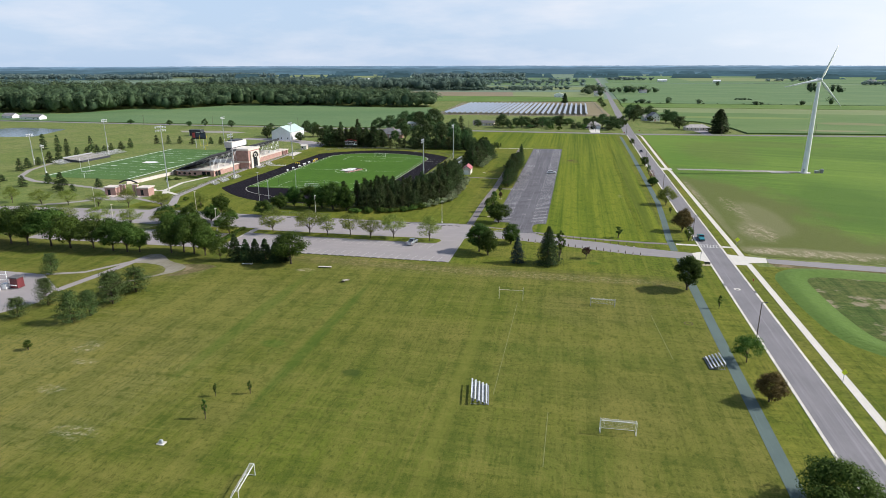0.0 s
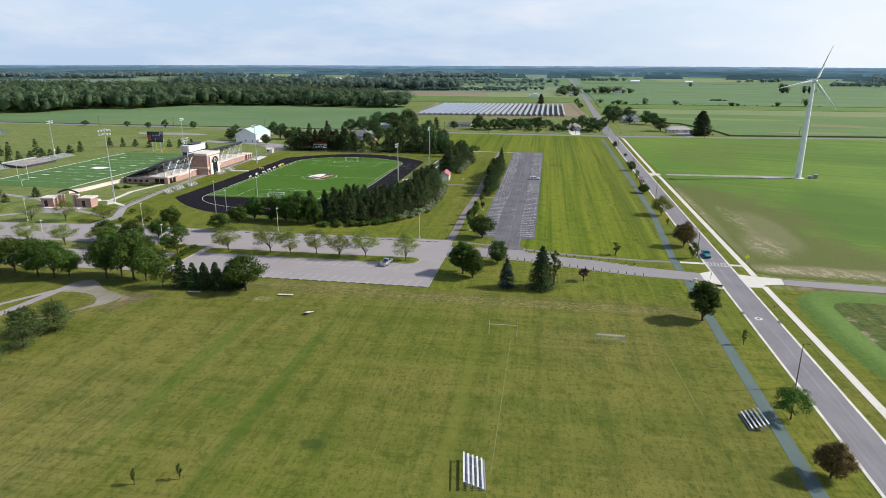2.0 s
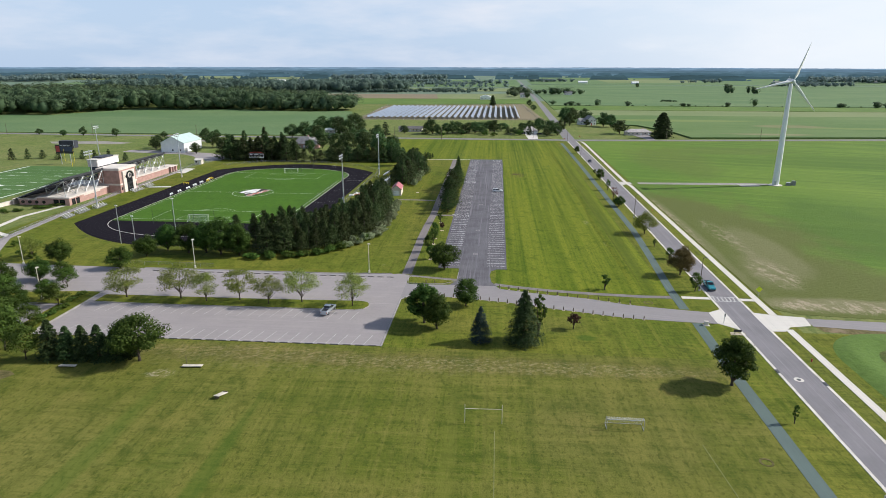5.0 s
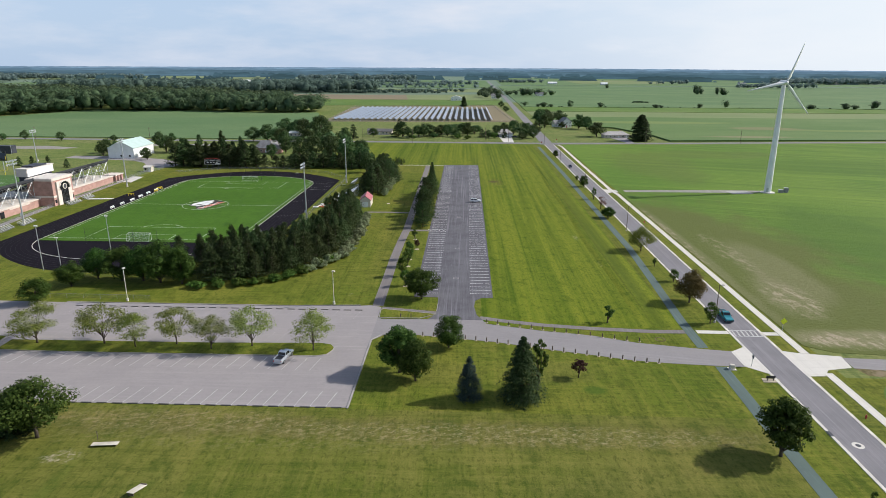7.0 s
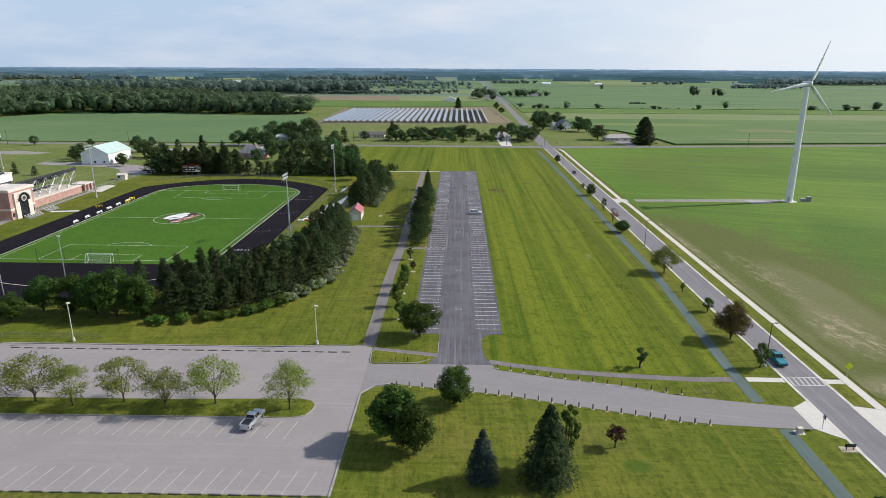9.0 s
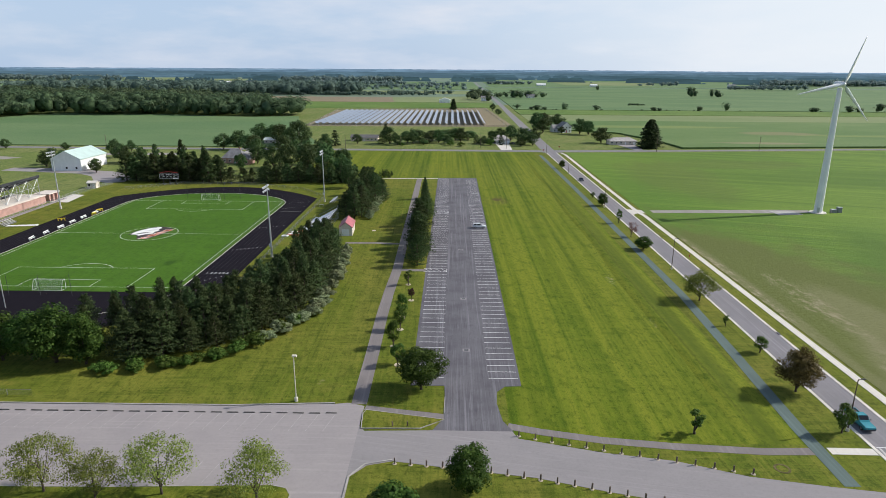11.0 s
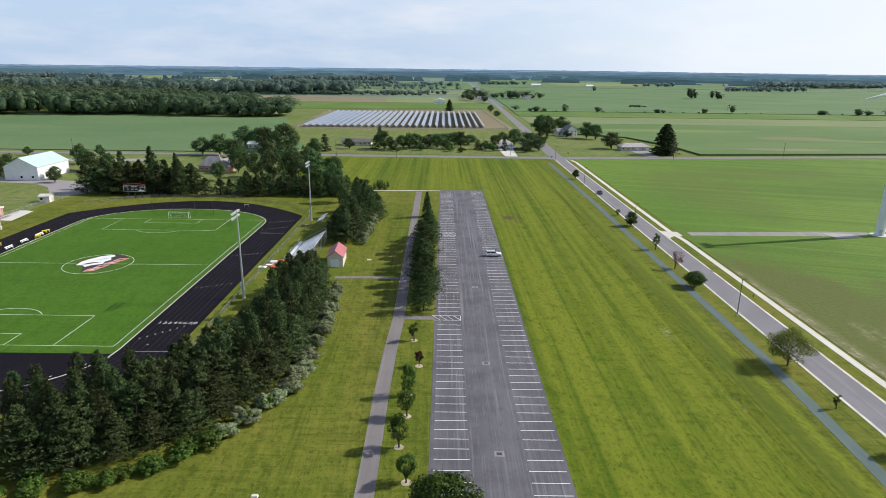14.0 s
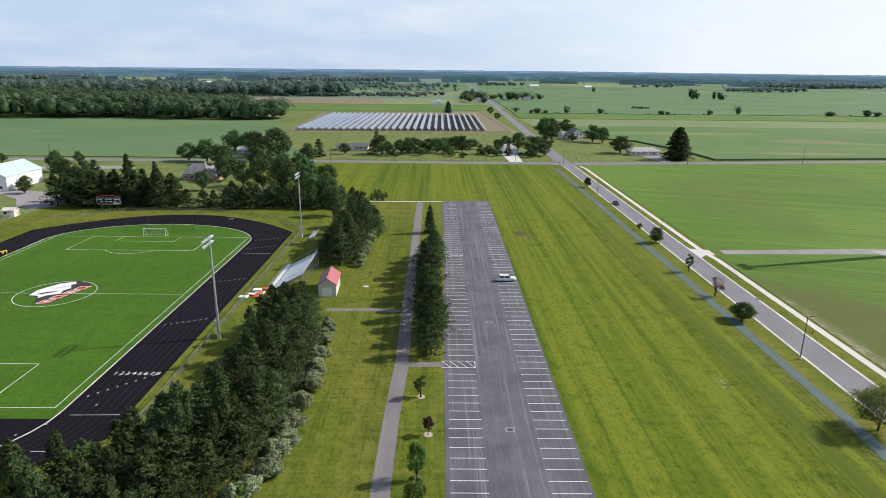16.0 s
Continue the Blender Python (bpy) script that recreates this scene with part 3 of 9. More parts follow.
ROOF_RED = plain("red_metal_roof", (0.40, 0.12, 0.135), 0.5, 0, 0.1)
SIDING_TAN = plain("tan_siding", (0.60, 0.55, 0.48), 0.7, 0, 0.08)
SEAT_DARK = plain("dark_seat_deck", (0.045, 0.048, 0.065), 0.6, 0.2, 0.2)
SIGN_BLACK = plain("black_panel", (0.018, 0.018, 0.022), 0.4, 0, 0.1)
SIGN_NAVY = plain("navy_panel", (0.04, 0.05, 0.10), 0.4, 0, 0.1)
SIGN_RED = plain("red_panel", (0.42, 0.05, 0.05), 0.5, 0, 0.1)
SIGN_LIME = plain("fluorescent_yellow_sign", (0.70, 0.80, 0.03), 0.5, 0, 0.05)
NET_WHITE = plain("white_net_cord", (0.72, 0.72, 0.70), 0.7, 0, 0.05)
GLASS_DARK = plain("dark_window_glass", (0.016, 0.018, 0.022), 0.16, 0.0, 0.1, 2.0, 0.3, 0.0)
PANEL_SOLAR = plain("solar_glass", (0.24, 0.27, 0.32), 0.28, 0.35, 0.12, 1.0, 0.1, 0.0)
PANEL_BACK = plain("panel_backing", (0.30, 0.25, 0.21), 0.8, 0.0, 0.15)
CAR_WHITE = plain("white_car_paint", (0.78, 0.79, 0.80), 0.25, 0.0, 0.03, 2.0, 0.3, 0.0)
CAR_SILVER = plain("silver_car_paint", (0.52, 0.56, 0.60), 0.25, 0.5, 0.05, 2.0, 0.3, 0.0)
CAR_TEAL = plain("teal_car_paint", (0.045, 0.26, 0.31), 0.25, 0.2, 0.05, 2.0, 0.3, 0.0)
CAR_DARK = plain("dark_car_paint", (0.035, 0.04, 0.055), 0.25, 0.2, 0.05, 2.0, 0.3, 0.0)
TYRE = plain("tyre_rubber", (0.02, 0.02, 0.02), 0.85, 0, 0.1)
RIM = plain("alloy_rim", (0.45, 0.46, 0.47), 0.35, 0.8, 0.1)
LAMP_RED = plain("red_lamp_lens", (0.35, 0.02, 0.02), 0.25, 0, 0.05)
LAMP_CLEAR = plain("clear_lamp_lens", (0.75, 0.75, 0.72), 0.15, 0, 0.05)
FENCE_MESH = bpy.data.materials.new("chain_link")
_n, _l, _p = nodes_of(FENCE_MESH)
_p.inputs["Base Color"].default_value = (0.30, 0.31, 0.32, 1)
_p.inputs["Roughness"].default_value = 0.5
_p.inputs["Metallic"].default_value = 0.4
_p.inputs["Alpha"].default_value = 0.22
NET_MESH = bpy.data.materials.new("goal_netting")
_n, _l, _p = nodes_of(NET_MESH)
_p.inputs["Base Color"].default_value = (0.75, 0.75, 0.73, 1)
_p.inputs["Roughness"].default_value = 0.7
_p.inputs["Alpha"].default_value = 0.16
WATER = bpy.data.materials.new("pond_water")
_n, _l, _p = nodes_of(WATER)
_p.inputs["Base Color"].default_value = (0.10, 0.12, 0.13, 1)
_p.inputs["Roughness"].default_value = 0.12
bump_of(_n, _l, _p, noise_of(_n, _l, place_of(_n), 0.6, 4), 0.15, 0.05)


# ---------------------------------------------------------------- mesh helpers
class Shape:
    """Collects faces for one mesh."""

    def __init__(self):
        self.v, self.f, self.m = [], [], []

    def add(self, verts, faces, slot=0):
        k = len(self.v)
        self.v += [tuple(p) for p in verts]
        self.f += [tuple(i + k for i in f) for f in faces]
        self.m += [slot] * len(faces)
        return self

    def box(self, c, s, rz=0.0, slot=0, taper=1.0, rx=0.0, ry=0.0):
        x, y, z = s[0] / 2, s[1] / 2, s[2] / 2
        r = Euler((radians(rx), radians(ry), radians(rz))).to_matrix()
        pts = [(-x, -y, -z), (x, -y, -z), (x, y, -z), (-x, y, -z)] + [(a * taper, b * taper, z) for a, b in ((-x, -y), (x, -y), (x, y), (-x, y))]
        pts = [r @ Vector(p) + Vector(c) for p in pts]
        return self.add(pts, [(3, 2, 1, 0), (4, 5, 6, 7), (0, 1, 5, 4), (1, 2, 6, 5), (2, 3, 7, 6), (3, 0, 4, 7)], slot)

    def tube(self, path, radii, sides=8, slot=0, cap=True):
        path = [Vector(p) for p in path]
        rings = []
        for i, p in enumerate(path):
            d = (path[min(i + 1, len(path) - 1)] - path[max(i - 1, 0)]).normalized()
            a = d.orthogonal().normalized() if abs(d.z) < 0.95 else Vector((1, 0, 0))
            a = (a - d * a.dot(d)).normalized()
            b = d.cross(a)
            rings.append([p + radii[i] * (math.cos(q) * a + math.sin(q) * b) for q in (2 * math.pi * j / sides for j in range(sides))])
        faces = [(i * sides + j, i * sides + (j + 1) % sides, (i + 1) * sides + (j + 1) % sides, (i + 1) * sides + j) for i in range(len(path) - 1) for j in range(sides)]
        if cap:
            faces += [tuple(range(sides))[::-1], tuple((len(path) - 1) * sides + j for j in range(sides))]
        return self.add([p for r in rings for p in r], faces, slot)

    def rod(self, a, b, r, sides=6, slot=0, r2=None):
        return self.tube([a, b], [r, r if r2 is None else r2], sides, slot)

    def prism(self, poly, z0, z1, slot=0):
        n = len(poly)
        area = sum(poly[i][0] * poly[(i + 1) % n][1] - poly[(i + 1) % n][0] * poly[i][1] for i in range(n))
        poly = list(poly) if area > 0 else list(poly)[::-1]
        pts = [(x, y, z0) for x, y in poly] + [(x, y, z1) for x, y in poly]
        faces = [tuple(range(n, 2 * n))] + [(i, (i + 1) % n, n + (i + 1) % n, n + i) for i in range(n)]
        return self.add(pts, faces, slot)

    def strip(self, line, width, z0, z1, slot=0):
        """A slab along a line of points."""
        pts = [Vector((*p, 0)) for p in line]
        left, right = [], []
        for i, p in enumerate(pts):
            d = (pts[min(i + 1, len(pts) - 1)] - pts[max(i - 1, 0)]).normalized()
            nrm = Vector((-d.y, d.x, 0)) * width / 2
            left.append(p + nrm)
            right.append(p - nrm)
        for i in range(len(pts) - 1):
            self.prism([right[i][:2], right[i + 1][:2], left[i + 1][:2], left[i][:2]], z0, z1, slot)
        return self

    def mesh(self, name, mats, smooth=False, bevel=0.0):
        me = bpy.data.meshes.new(name)
        me.from_pydata(self.v, [], self.f)
        for m in mats if isinstance(mats, (list, tuple)) else [mats]:
            me.materials.append(m)
        me.polygons.foreach_set("material_index", self.m)
        if bevel:
            bm = bmesh.new()
            bm.from_mesh(me)
            bmesh.ops.bevel(bm, geom=bm.edges[:], offset=bevel, segments=1, affect="EDGES", clamp_overlap=True)
            bm.to_mesh(me)
            bm.free()
        if smooth:
            me.polygons.foreach_set("use_smooth", [True] * len(me.polygons))
        me.update()
        return me


def part(name, shape, mats, parent, label="", smooth=False, bevel=0.0, m=None):
    me = shape.mesh(name, mats, smooth, bevel) if isinstance(shape, Shape) else shape
    ob = new(name, me)
    ob.parent = parent
    if m is not None:
        ob.matrix_basis = m
    if label:
        ob["label"] = label
    return ob


def thing(name, label, category, m=None, group="", kind=""):
    ob = new(name)
    ob.empty_display_size = 0.5
    if m is not None:
        ob.matrix_basis = m
    return tagged(ob, label, category, group, kind)


def slab(name, poly, z1, mat, label, z0=-0.3, category=""):
    ob = new(name, Shape().prism(poly, z0, z1).mesh(name, mat))
    return tagged(ob, label, category or name.rstrip("_0123456789").replace("_", " "), kind="structure")


def cards(name, mat, at, normal, length, width, rng, spin=True, along=None):
    """Many small pointed leaf blades as one mesh."""
    n = len(at)
    normal = normal / np.maximum(np.linalg.norm(normal, axis=1, keepdims=True), 1e-6)
    ref = along if along is not None else rng.normal(size=(n, 3))
    a = ref - (ref * normal).sum(1, keepdims=True) * normal
    a /= np.maximum(np.linalg.norm(a, axis=1, keepdims=True), 1e-6)
    b = np.cross(normal, a)
    ln = (length * rng.uniform(0.65, 1.35, n))[:, None] / 2
    wd = (width * rng.uniform(0.65, 1.35, n))[:, None] / 2
    lift = normal * wd * 0.35
    v = np.stack([at - a * ln, at - b * wd + a * ln * 0.15 + lift, at + a * ln, at + b * wd + a * ln * 0.15 + lift], 1).reshape(-1, 3)
    me = bpy.data.meshes.new(name)
    me.vertices.add(4 * n)
    me.vertices.foreach_set("co", v.astype(np.float32).ravel())
    me.loops.add(4 * n)
    me.loops.foreach_set("vertex_index", np.arange(4 * n, dtype=np.int32))
    me.polygons.add(n)
    # foot planks coloured dark to paint in the shaded gaps between seat rows
    me.polygons.foreach_set("loop_start", np.arange(0, 4 * n, 4, dtype=np.int32))
    me.update(calc_edges=True)
    me.materials.append(mat)
    return me


def ball(rng, n):
    d = rng.normal(size=(n, 3))
    return d / np.linalg.norm(d, axis=1, keepdims=True)


# ---------------------------------------------------------------- ground
REGIONS = [  # x0, x1, y0, y1, slot
    (-190, 62.4, -260, 46.5, 0), (17, 62.4, 84, 431, 1), (-75, 17, 322, 431, 1), (-31, 17, 94, 322, 2),
    (-31, 66, 46.5, 94, 2), (62.4, 86, -260, 431, 2), (-110, -31, 43.5, 120, 2), (86, 260, -260, 62, 2), (-160, -31, 94, 305, 2)]
cx = sorted({-30000, -6500, -3500, -1500, -700, 700, 1500, 3500, 6500, 30000, *(r[0] for r in REGIONS), *(r[1] for r in REGIONS)})
cy = sorted({-1200, -500, 1000, 2200, 3600, 5600, 26000, *(r[2] for r in REGIONS), *(r[3] for r in REGIONS)})
gs = Shape()
gs.v = [(x, y, 0.0) for y in cy for x in cx]
for j in range(len(cy) - 1):
    for i in range(len(cx) - 1):
        mx, my = (cx[i] + cx[i + 1]) / 2, (cy[j] + cy[j + 1]) / 2
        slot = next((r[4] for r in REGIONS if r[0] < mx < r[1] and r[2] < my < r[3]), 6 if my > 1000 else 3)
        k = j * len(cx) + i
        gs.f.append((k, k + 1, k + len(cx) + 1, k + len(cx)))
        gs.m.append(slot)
ground = new("ground", gs.mesh("ground", [LAWN_PRACTICE, LAWN_STRIPED, LAWN_PLAIN, MEADOW, ROUGH_GRASS, WORN_GRASS, FAR_PLAIN_HAZED]))
tagged(ground, "flat mown grassland with mower stripes and worn patches", "ground", kind="structure")

# low wooded country at the horizon: ridges one behind another, the nearest broken by open fields
# each ridge glows in its own painted haze colour
rb_ = np.random.default_rng(77)
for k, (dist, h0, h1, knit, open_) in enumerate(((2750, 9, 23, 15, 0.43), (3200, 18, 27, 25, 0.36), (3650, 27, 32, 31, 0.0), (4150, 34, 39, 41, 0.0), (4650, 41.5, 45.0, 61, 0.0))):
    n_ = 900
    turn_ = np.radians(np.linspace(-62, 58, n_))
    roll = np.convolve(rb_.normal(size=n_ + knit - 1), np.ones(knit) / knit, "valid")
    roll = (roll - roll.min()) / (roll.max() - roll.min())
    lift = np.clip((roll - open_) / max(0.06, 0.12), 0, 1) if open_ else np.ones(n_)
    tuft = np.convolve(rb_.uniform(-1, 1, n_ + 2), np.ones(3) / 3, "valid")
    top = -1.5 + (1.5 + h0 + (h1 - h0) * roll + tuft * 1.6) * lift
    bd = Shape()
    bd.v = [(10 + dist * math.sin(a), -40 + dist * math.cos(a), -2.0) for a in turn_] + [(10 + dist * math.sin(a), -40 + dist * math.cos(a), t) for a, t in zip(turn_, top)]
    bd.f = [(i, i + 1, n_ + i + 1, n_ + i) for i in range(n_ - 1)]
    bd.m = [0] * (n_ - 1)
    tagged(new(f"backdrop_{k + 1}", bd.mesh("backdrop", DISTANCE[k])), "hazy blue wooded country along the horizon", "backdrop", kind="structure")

# fields of crops, each a low stand of plants
def field(name, poly, h, mat, label):
    return tagged(new(name, Shape().prism(poly, -0.2, h).mesh(name, mat)), label, "field", kind="stuff")

field("soy_field", [(85.2, 76), (90, 73), (108, 71.5), (170, 68), (300, 62), (1400, 60), (1400, 520), (300, 450), (180, 436), (92, 428), (85.2, 427)], 0.06, SOY_EDGE, "bright green low soybean field with a worn stony margin")
field("soy_field", [(-900, 446), (-100, 446), (-95, 470), (-140, 610), (-172, 735), (-226, 718), (-330, 750), (-467, 758), (-511, 626), (-565, 636), (-590, 535), (-900, 520)], 0.5, SOY_HAZED, "green soybean field in front of the woods")
field("hay_field", [(-95, 445), (62, 445), (62, 606), (-138, 606)], 0.10, MEADOW, "green lawn round the roadside houses")
field("corn_field", [(92, 600), (155, 560), (172, 500), (175, 455), (1500, 592), (1500, 690), (92, 690)], 1.2, CORN, "green corn field with a pale margin")
field("hay_field", [(92, 690), (1600, 690), (1600, 790), (92, 790)], 0.2, HAY, "pale yellow-green hay field")
field("soy_field", [(92, 790), (1700, 790), (1700, 878), (92, 878)], 0.5, SOY, "light green soybean field")
field("soy_field", [(94, 884), (2600, 884), (2600, 1900), (105, 1900)], 0.6, SOY_HAZED, "deep green wide soybean field")
field("hay_field", [(400, 2200), (690, 2190), (860, 2700), (420, 2800)], 0.6, HAY, "pale green hay field")
field("hay_field", [(-330, 870), (70, 925), (74, 1055), (-330, 1060)], 0.25, SOY, "green field behind the solar park")
field("stubble_field", [(-360, 1062), (-90, 1062), (-110, 1240), (-380, 1240)], 0.2, STUBBLE, "bare tan field")
field("hay_field", [(-90, 1062), (76, 1062), (80, 1300), (-110, 1240)], 0.25, HAY, "pale green pasture")
field("stubble_field", [(-300, 1390), (78, 1400), (82, 1600), (-340, 1600)], 0.2, HAY, "pale yellow field between hedgerows")
field("soy_field", [(-1400, 1760), (-820, 1740), (-800, 2100), (-1000, 2540), (-1400, 2540)], 0.5, SOY_HAZED, "bright green field beyond the woods")
field("soy_field", [(-420, 1690), (84, 1690), (88, 2560), (-480, 2540)], 0.5, SOY_HAZED, "green field beyond the hedgerow")
field("soy_field", [(120, 1960), (640, 1960), (1500, 2000), (1500, 3100), (140, 3150)], 0.4, SOY_HAZED, "hazy green distant field")
field("soy_field", [(-3200, 2400), (-900, 2300), (-800, 3100), (-3200, 3200)], 0.4, HAY, "pale distant field")

# ---------------------------------------------------------------- roads, walks and lots
Z = 0.03
road = slab("road", [(72.6, -320), (78.9, -320), (78.9, 432), (79.6, 450), (88.5, 1120), (100, 2600), (94, 2600), (81.5, 1120), (70.5, 450), (72.6, 432)], Z, ASPHALT_ROAD, "grey asphalt road with pale concrete gutters")
slab("road_2", [(-1600, 437), (-560, 437), (-250, 430), (-70, 432), (66, 431.5), (72.6, 428), (79, 428), (88, 432), (180, 441), (300, 455), (1200, 548), (1200, 555), (300, 463), (180, 449), (84, 441), (60, 440), (-70, 441), (-250, 438), (-560, 445), (-1600, 445)], Z + 0.006, ASPHALT_ROAD, "narrow grey cross road")
for nm, x0, x1, ys in (("curb_1", 72.0, 72.6, ((-320, 62.8), (74.8, 428))), ("curb_2", 78.9, 79.5, ((-320, 62.6), (73.0, 428)))):
    s = Shape()
    for a, b in ys:
        s.box(((x0 + x1) / 2, (a + b) / 2, -0.05), (x1 - x0, b - a, 0.24))
    ob = tagged(new(nm, s.mesh(nm, CONCRETE_CURB, bevel=0.03)), "pale concrete kerb and gutter along the road", "curb", kind="structure")
walk_e = Shape().strip([(83.6, -320), (83.6, 63.6)], 1.7, -0.2, Z + 0.03).strip([(83.6, 72.2), (83.6, 238), (82.6, 247), (83.0, 330), (83.6, 418), (82.2, 426)], 1.7, -0.2, Z + 0.03)
tagged(new("pavement", walk_e.mesh("pavement", CONCRETE_WALK)), "white concrete pavement beside the road", "pavement", kind="structure")
slab("apron_1", [(68.6, 72.4), (72.6, 75.2), (72.6, 62.4), (68.6, 65.8)], Z + 0.012, CONCRETE_WALK, "pale concrete apron at the mouth of the drive")
slab("apron_2", [(78.9, 73.4), (82.5, 72.4), (90.4, 71.2), (89.6, 66.2), (84.4, 65.0), (82.4, 62.4), (78.9, 62.2)], Z + 0.012, CONCRETE_WALK, "pale concrete apron at the mouth of the farm drive")
slab("apron_3", [(78.9, 251), (82, 249.6), (88.5, 249.0), (88.5, 244.2), (82, 243.5), (78.9, 240)], Z + 0.012, CONCRETE_WALK, "pale concrete apron at the mouth of the turbine drive")
slab("farm_drive", [(90.0, 70.6), (108, 69.8), (170, 66), (300, 60), (300, 55), (170, 60.5), (105, 64.4), (90, 66.0)], Z + 0.004, ASPHALT_DRIVE, "dark asphalt farm drive")
slab("drive_verge", [(90, 66.1), (105, 64.5), (170, 60.6), (300, 55.1), (300, 49), (170, 55), (112, 60.5), (98, 62), (91, 63)], 0.016, WORN_GRASS, "worn stony verge beside the farm drive", category="verge")
slab("turbine_drive", [(88.4, 248.8), (140, 252.0), (154, 251.5), (154, 247.4), (140, 245.6), (88.4, 244.4)], 0.09, GRAVEL, "gravel drive to the wind turbine")
path_blue = Shape().strip([(63.65, -320), (63.5, 0), (63.5, 45), (63.9, 65.5)], 2.4, -0.2, Z).strip([(63.4, 74.0), (63.5, 88), (65.0, 115), (66.6, 150), (66.8, 300), (66.2, 414)], 2.3, -0.2, Z)
tagged(new("footpath_1", path_blue.mesh("footpath_1", BLUE_PATH)), "bluish-grey asphalt footpath along the road", "footpath", kind="structure")
path_w = Shape().strip([(-8.4, 94.2), (-8.55, 115), (-8.8, 133), (-8.7, 150), (-8.2, 168), (-8.7, 220), (-9.5, 318)], 2.7, -0.2, Z)
path_w.strip([(-27.6, 195.6), (-18, 195.9), (-10, 195.2)], 1.7, -0.2, Z - 0.004).strip([(-7.3, 167.8), (-0.05, 167.8)], 2.0, -0.2, Z - 0.004)
tagged(new("footpath_2", path_w.mesh("footpath_2", GREY_PATH)), "grey asphalt footpath beside the pines", "footpath", kind="structure")
path_i = Shape().strip([(-7.2, 93.1), (-2, 92.1), (6.4, 90.6)], 1.5, -0.2, Z - 0.006)
tagged(new("footpath_8", path_i.mesh("footpath_8", GREY_PATH)), "short grey walk between two grass islands", "footpath", kind="structure")
path_n = Shape().strip([(-31, 319.6), (-0.05, 320.6)], 1.1, -0.2, Z - 0.006)
tagged(new("footpath_3", path_n.mesh("footpath_3", CONCRETE_CURB)), "thin pale concrete walk across the lawn", "footpath", kind="structure")
path_d = Shape().strip([(16.6, 88.0), (22, 86.4), (31, 84.4), (42, 83.0), (55, 82.0), (62.3, 82.2)], 1.8, -0.2, Z - 0.002)
tagged(new("footpath_4", path_d.mesh("footpath_4", GREY_PATH)), "grey asphalt walk beside the drive", "footpath", kind="structure")
path_g = Shape().strip([(-148, 104), (-158, 108), (-168, 112)], 2.2, -0.2, Z - 0.008).strip([(-182, 106), (-192, 96), (-204, 88)], 3.0, -0.2, Z - 0.008)
tagged(new("footpath_9", path_g.mesh("footpath_9", CONCRETE_LOT)), "pale walk leading to the stadium gate", "footpath", kind="structure")
path_c = Shape().strip([(65.0, 82.4), (71.95, 82.3)], 1.7, -0.2, Z).strip([(79.55, 82.0), (82.7, 82.0)], 1.7, -0.2, Z)
tagged(new("footpath_5", path_c.mesh("footpath_5", CONCRETE_WALK)), "white concrete walk leading to the crossing", "footpath", kind="structure")
drive = slab("driveway", [(-6.9, 46.9), (-6.9, 74.6), (-4.8, 77.2), (-1.1, 78.3), (9.3, 76.5), (19.5, 74.9), (29.1, 72.1), (38.3, 69.8), (47.1, 67.5), (54.2, 66.5), (62.2, 65.9), (68.6, 65.6), (68.6, 72.6), (60.3, 73.9), (49.9, 75.9), (40.7, 79.3), (30.6, 81.1), (18.0, 84.5), (17.2, 86.5), (4.8, 86.5), (-6.4, 86.1), (-7.4, 87.5), (-7.4, 46.9)], Z, ASPHALT_DRIVE, "grey asphalt drive between the lots and the road")
slab("parking_lot_1", [(-85.5, 46.2), (-7.4, 46.9), (-7.4, 93.6), (-10.2, 94.6), (-12.5, 94.2), (-30, 93.1), (-86, 92.9), (-86, 73.0)], Z - 0.004, CONCRETE_LOT, "pale concrete parking lot with white stall lines")
slab("parking_lot_2", [(-86.1, 73.0), (-86.1, 92.9), (-130, 93.5), (-230, 84), (-230, 62), (-150, 70)], Z - 0.004, CONCRETE_LOT, "pale concrete parking lot among the trees")
slab("parking_lot_3", [(-160, 44), (-92, 46), (-92, 63.5), (-160, 61)], Z - 0.006, CONCRETE_LOT, "pale concrete parking lot behind a row of trees")
slab("parking_lot_4", [(0, 101), (6.2, 101), (6.3, 97), (6.2, 90), (4.4, 86.5), (17.4, 86.5), (15.9, 89.5), (15.3, 95), (15.6, 99), (17.2, 101), (20.2, 101.2), (20.2, 322.6), (0, 321.8)], Z + 0.008, ASPHALT_OLD, "dark cracked asphalt parking strip with white stall lines")
slab("tree_island", [(-6.6, 93.6), (-4, 93), (6.1, 91.6), (6.2, 96.5), (5.0, 98.8), (0, 99.6), (0, 122), (-4.5, 122), (-5.5, 105)], Z - 0.01, LAWN_PLAIN, "mown grass island with a round tree")
for k, poly in enumerate(([(-7.0, 86.7), (2.4, 86.9), (6.3, 89.6), (-6.9, 92.3), (-7.3, 91)], [(-14.3, 69.0), (-15.2, 67.0), (-17.2, 66.2), (-67, 65.7), (-84, 66.0), (-84, 71.0), (-40, 71.5), (-17.4, 72.4), (-15.2, 71.8), (-14.3, 70.4)],
                          [(-91, 63.6), (-86.2, 48.5), (-86.2, 72.6), (-91, 72.8), (-126, 68.5), (-126, 63.4)])):
    isl = tagged(new(f"grass_island_{k + 1}", Shape().prism(poly, -0.1, 0.13).mesh("grass_island", LAWN_PLAIN)), "grass island with a pale concrete kerb in the parking lot", "island", kind="structure")
    ring = Shape().strip(poly + [poly[0]], 0.16, -0.1, 0.16)
    part("kerb", ring, KERB_GREY, isl, "pale concrete kerb")
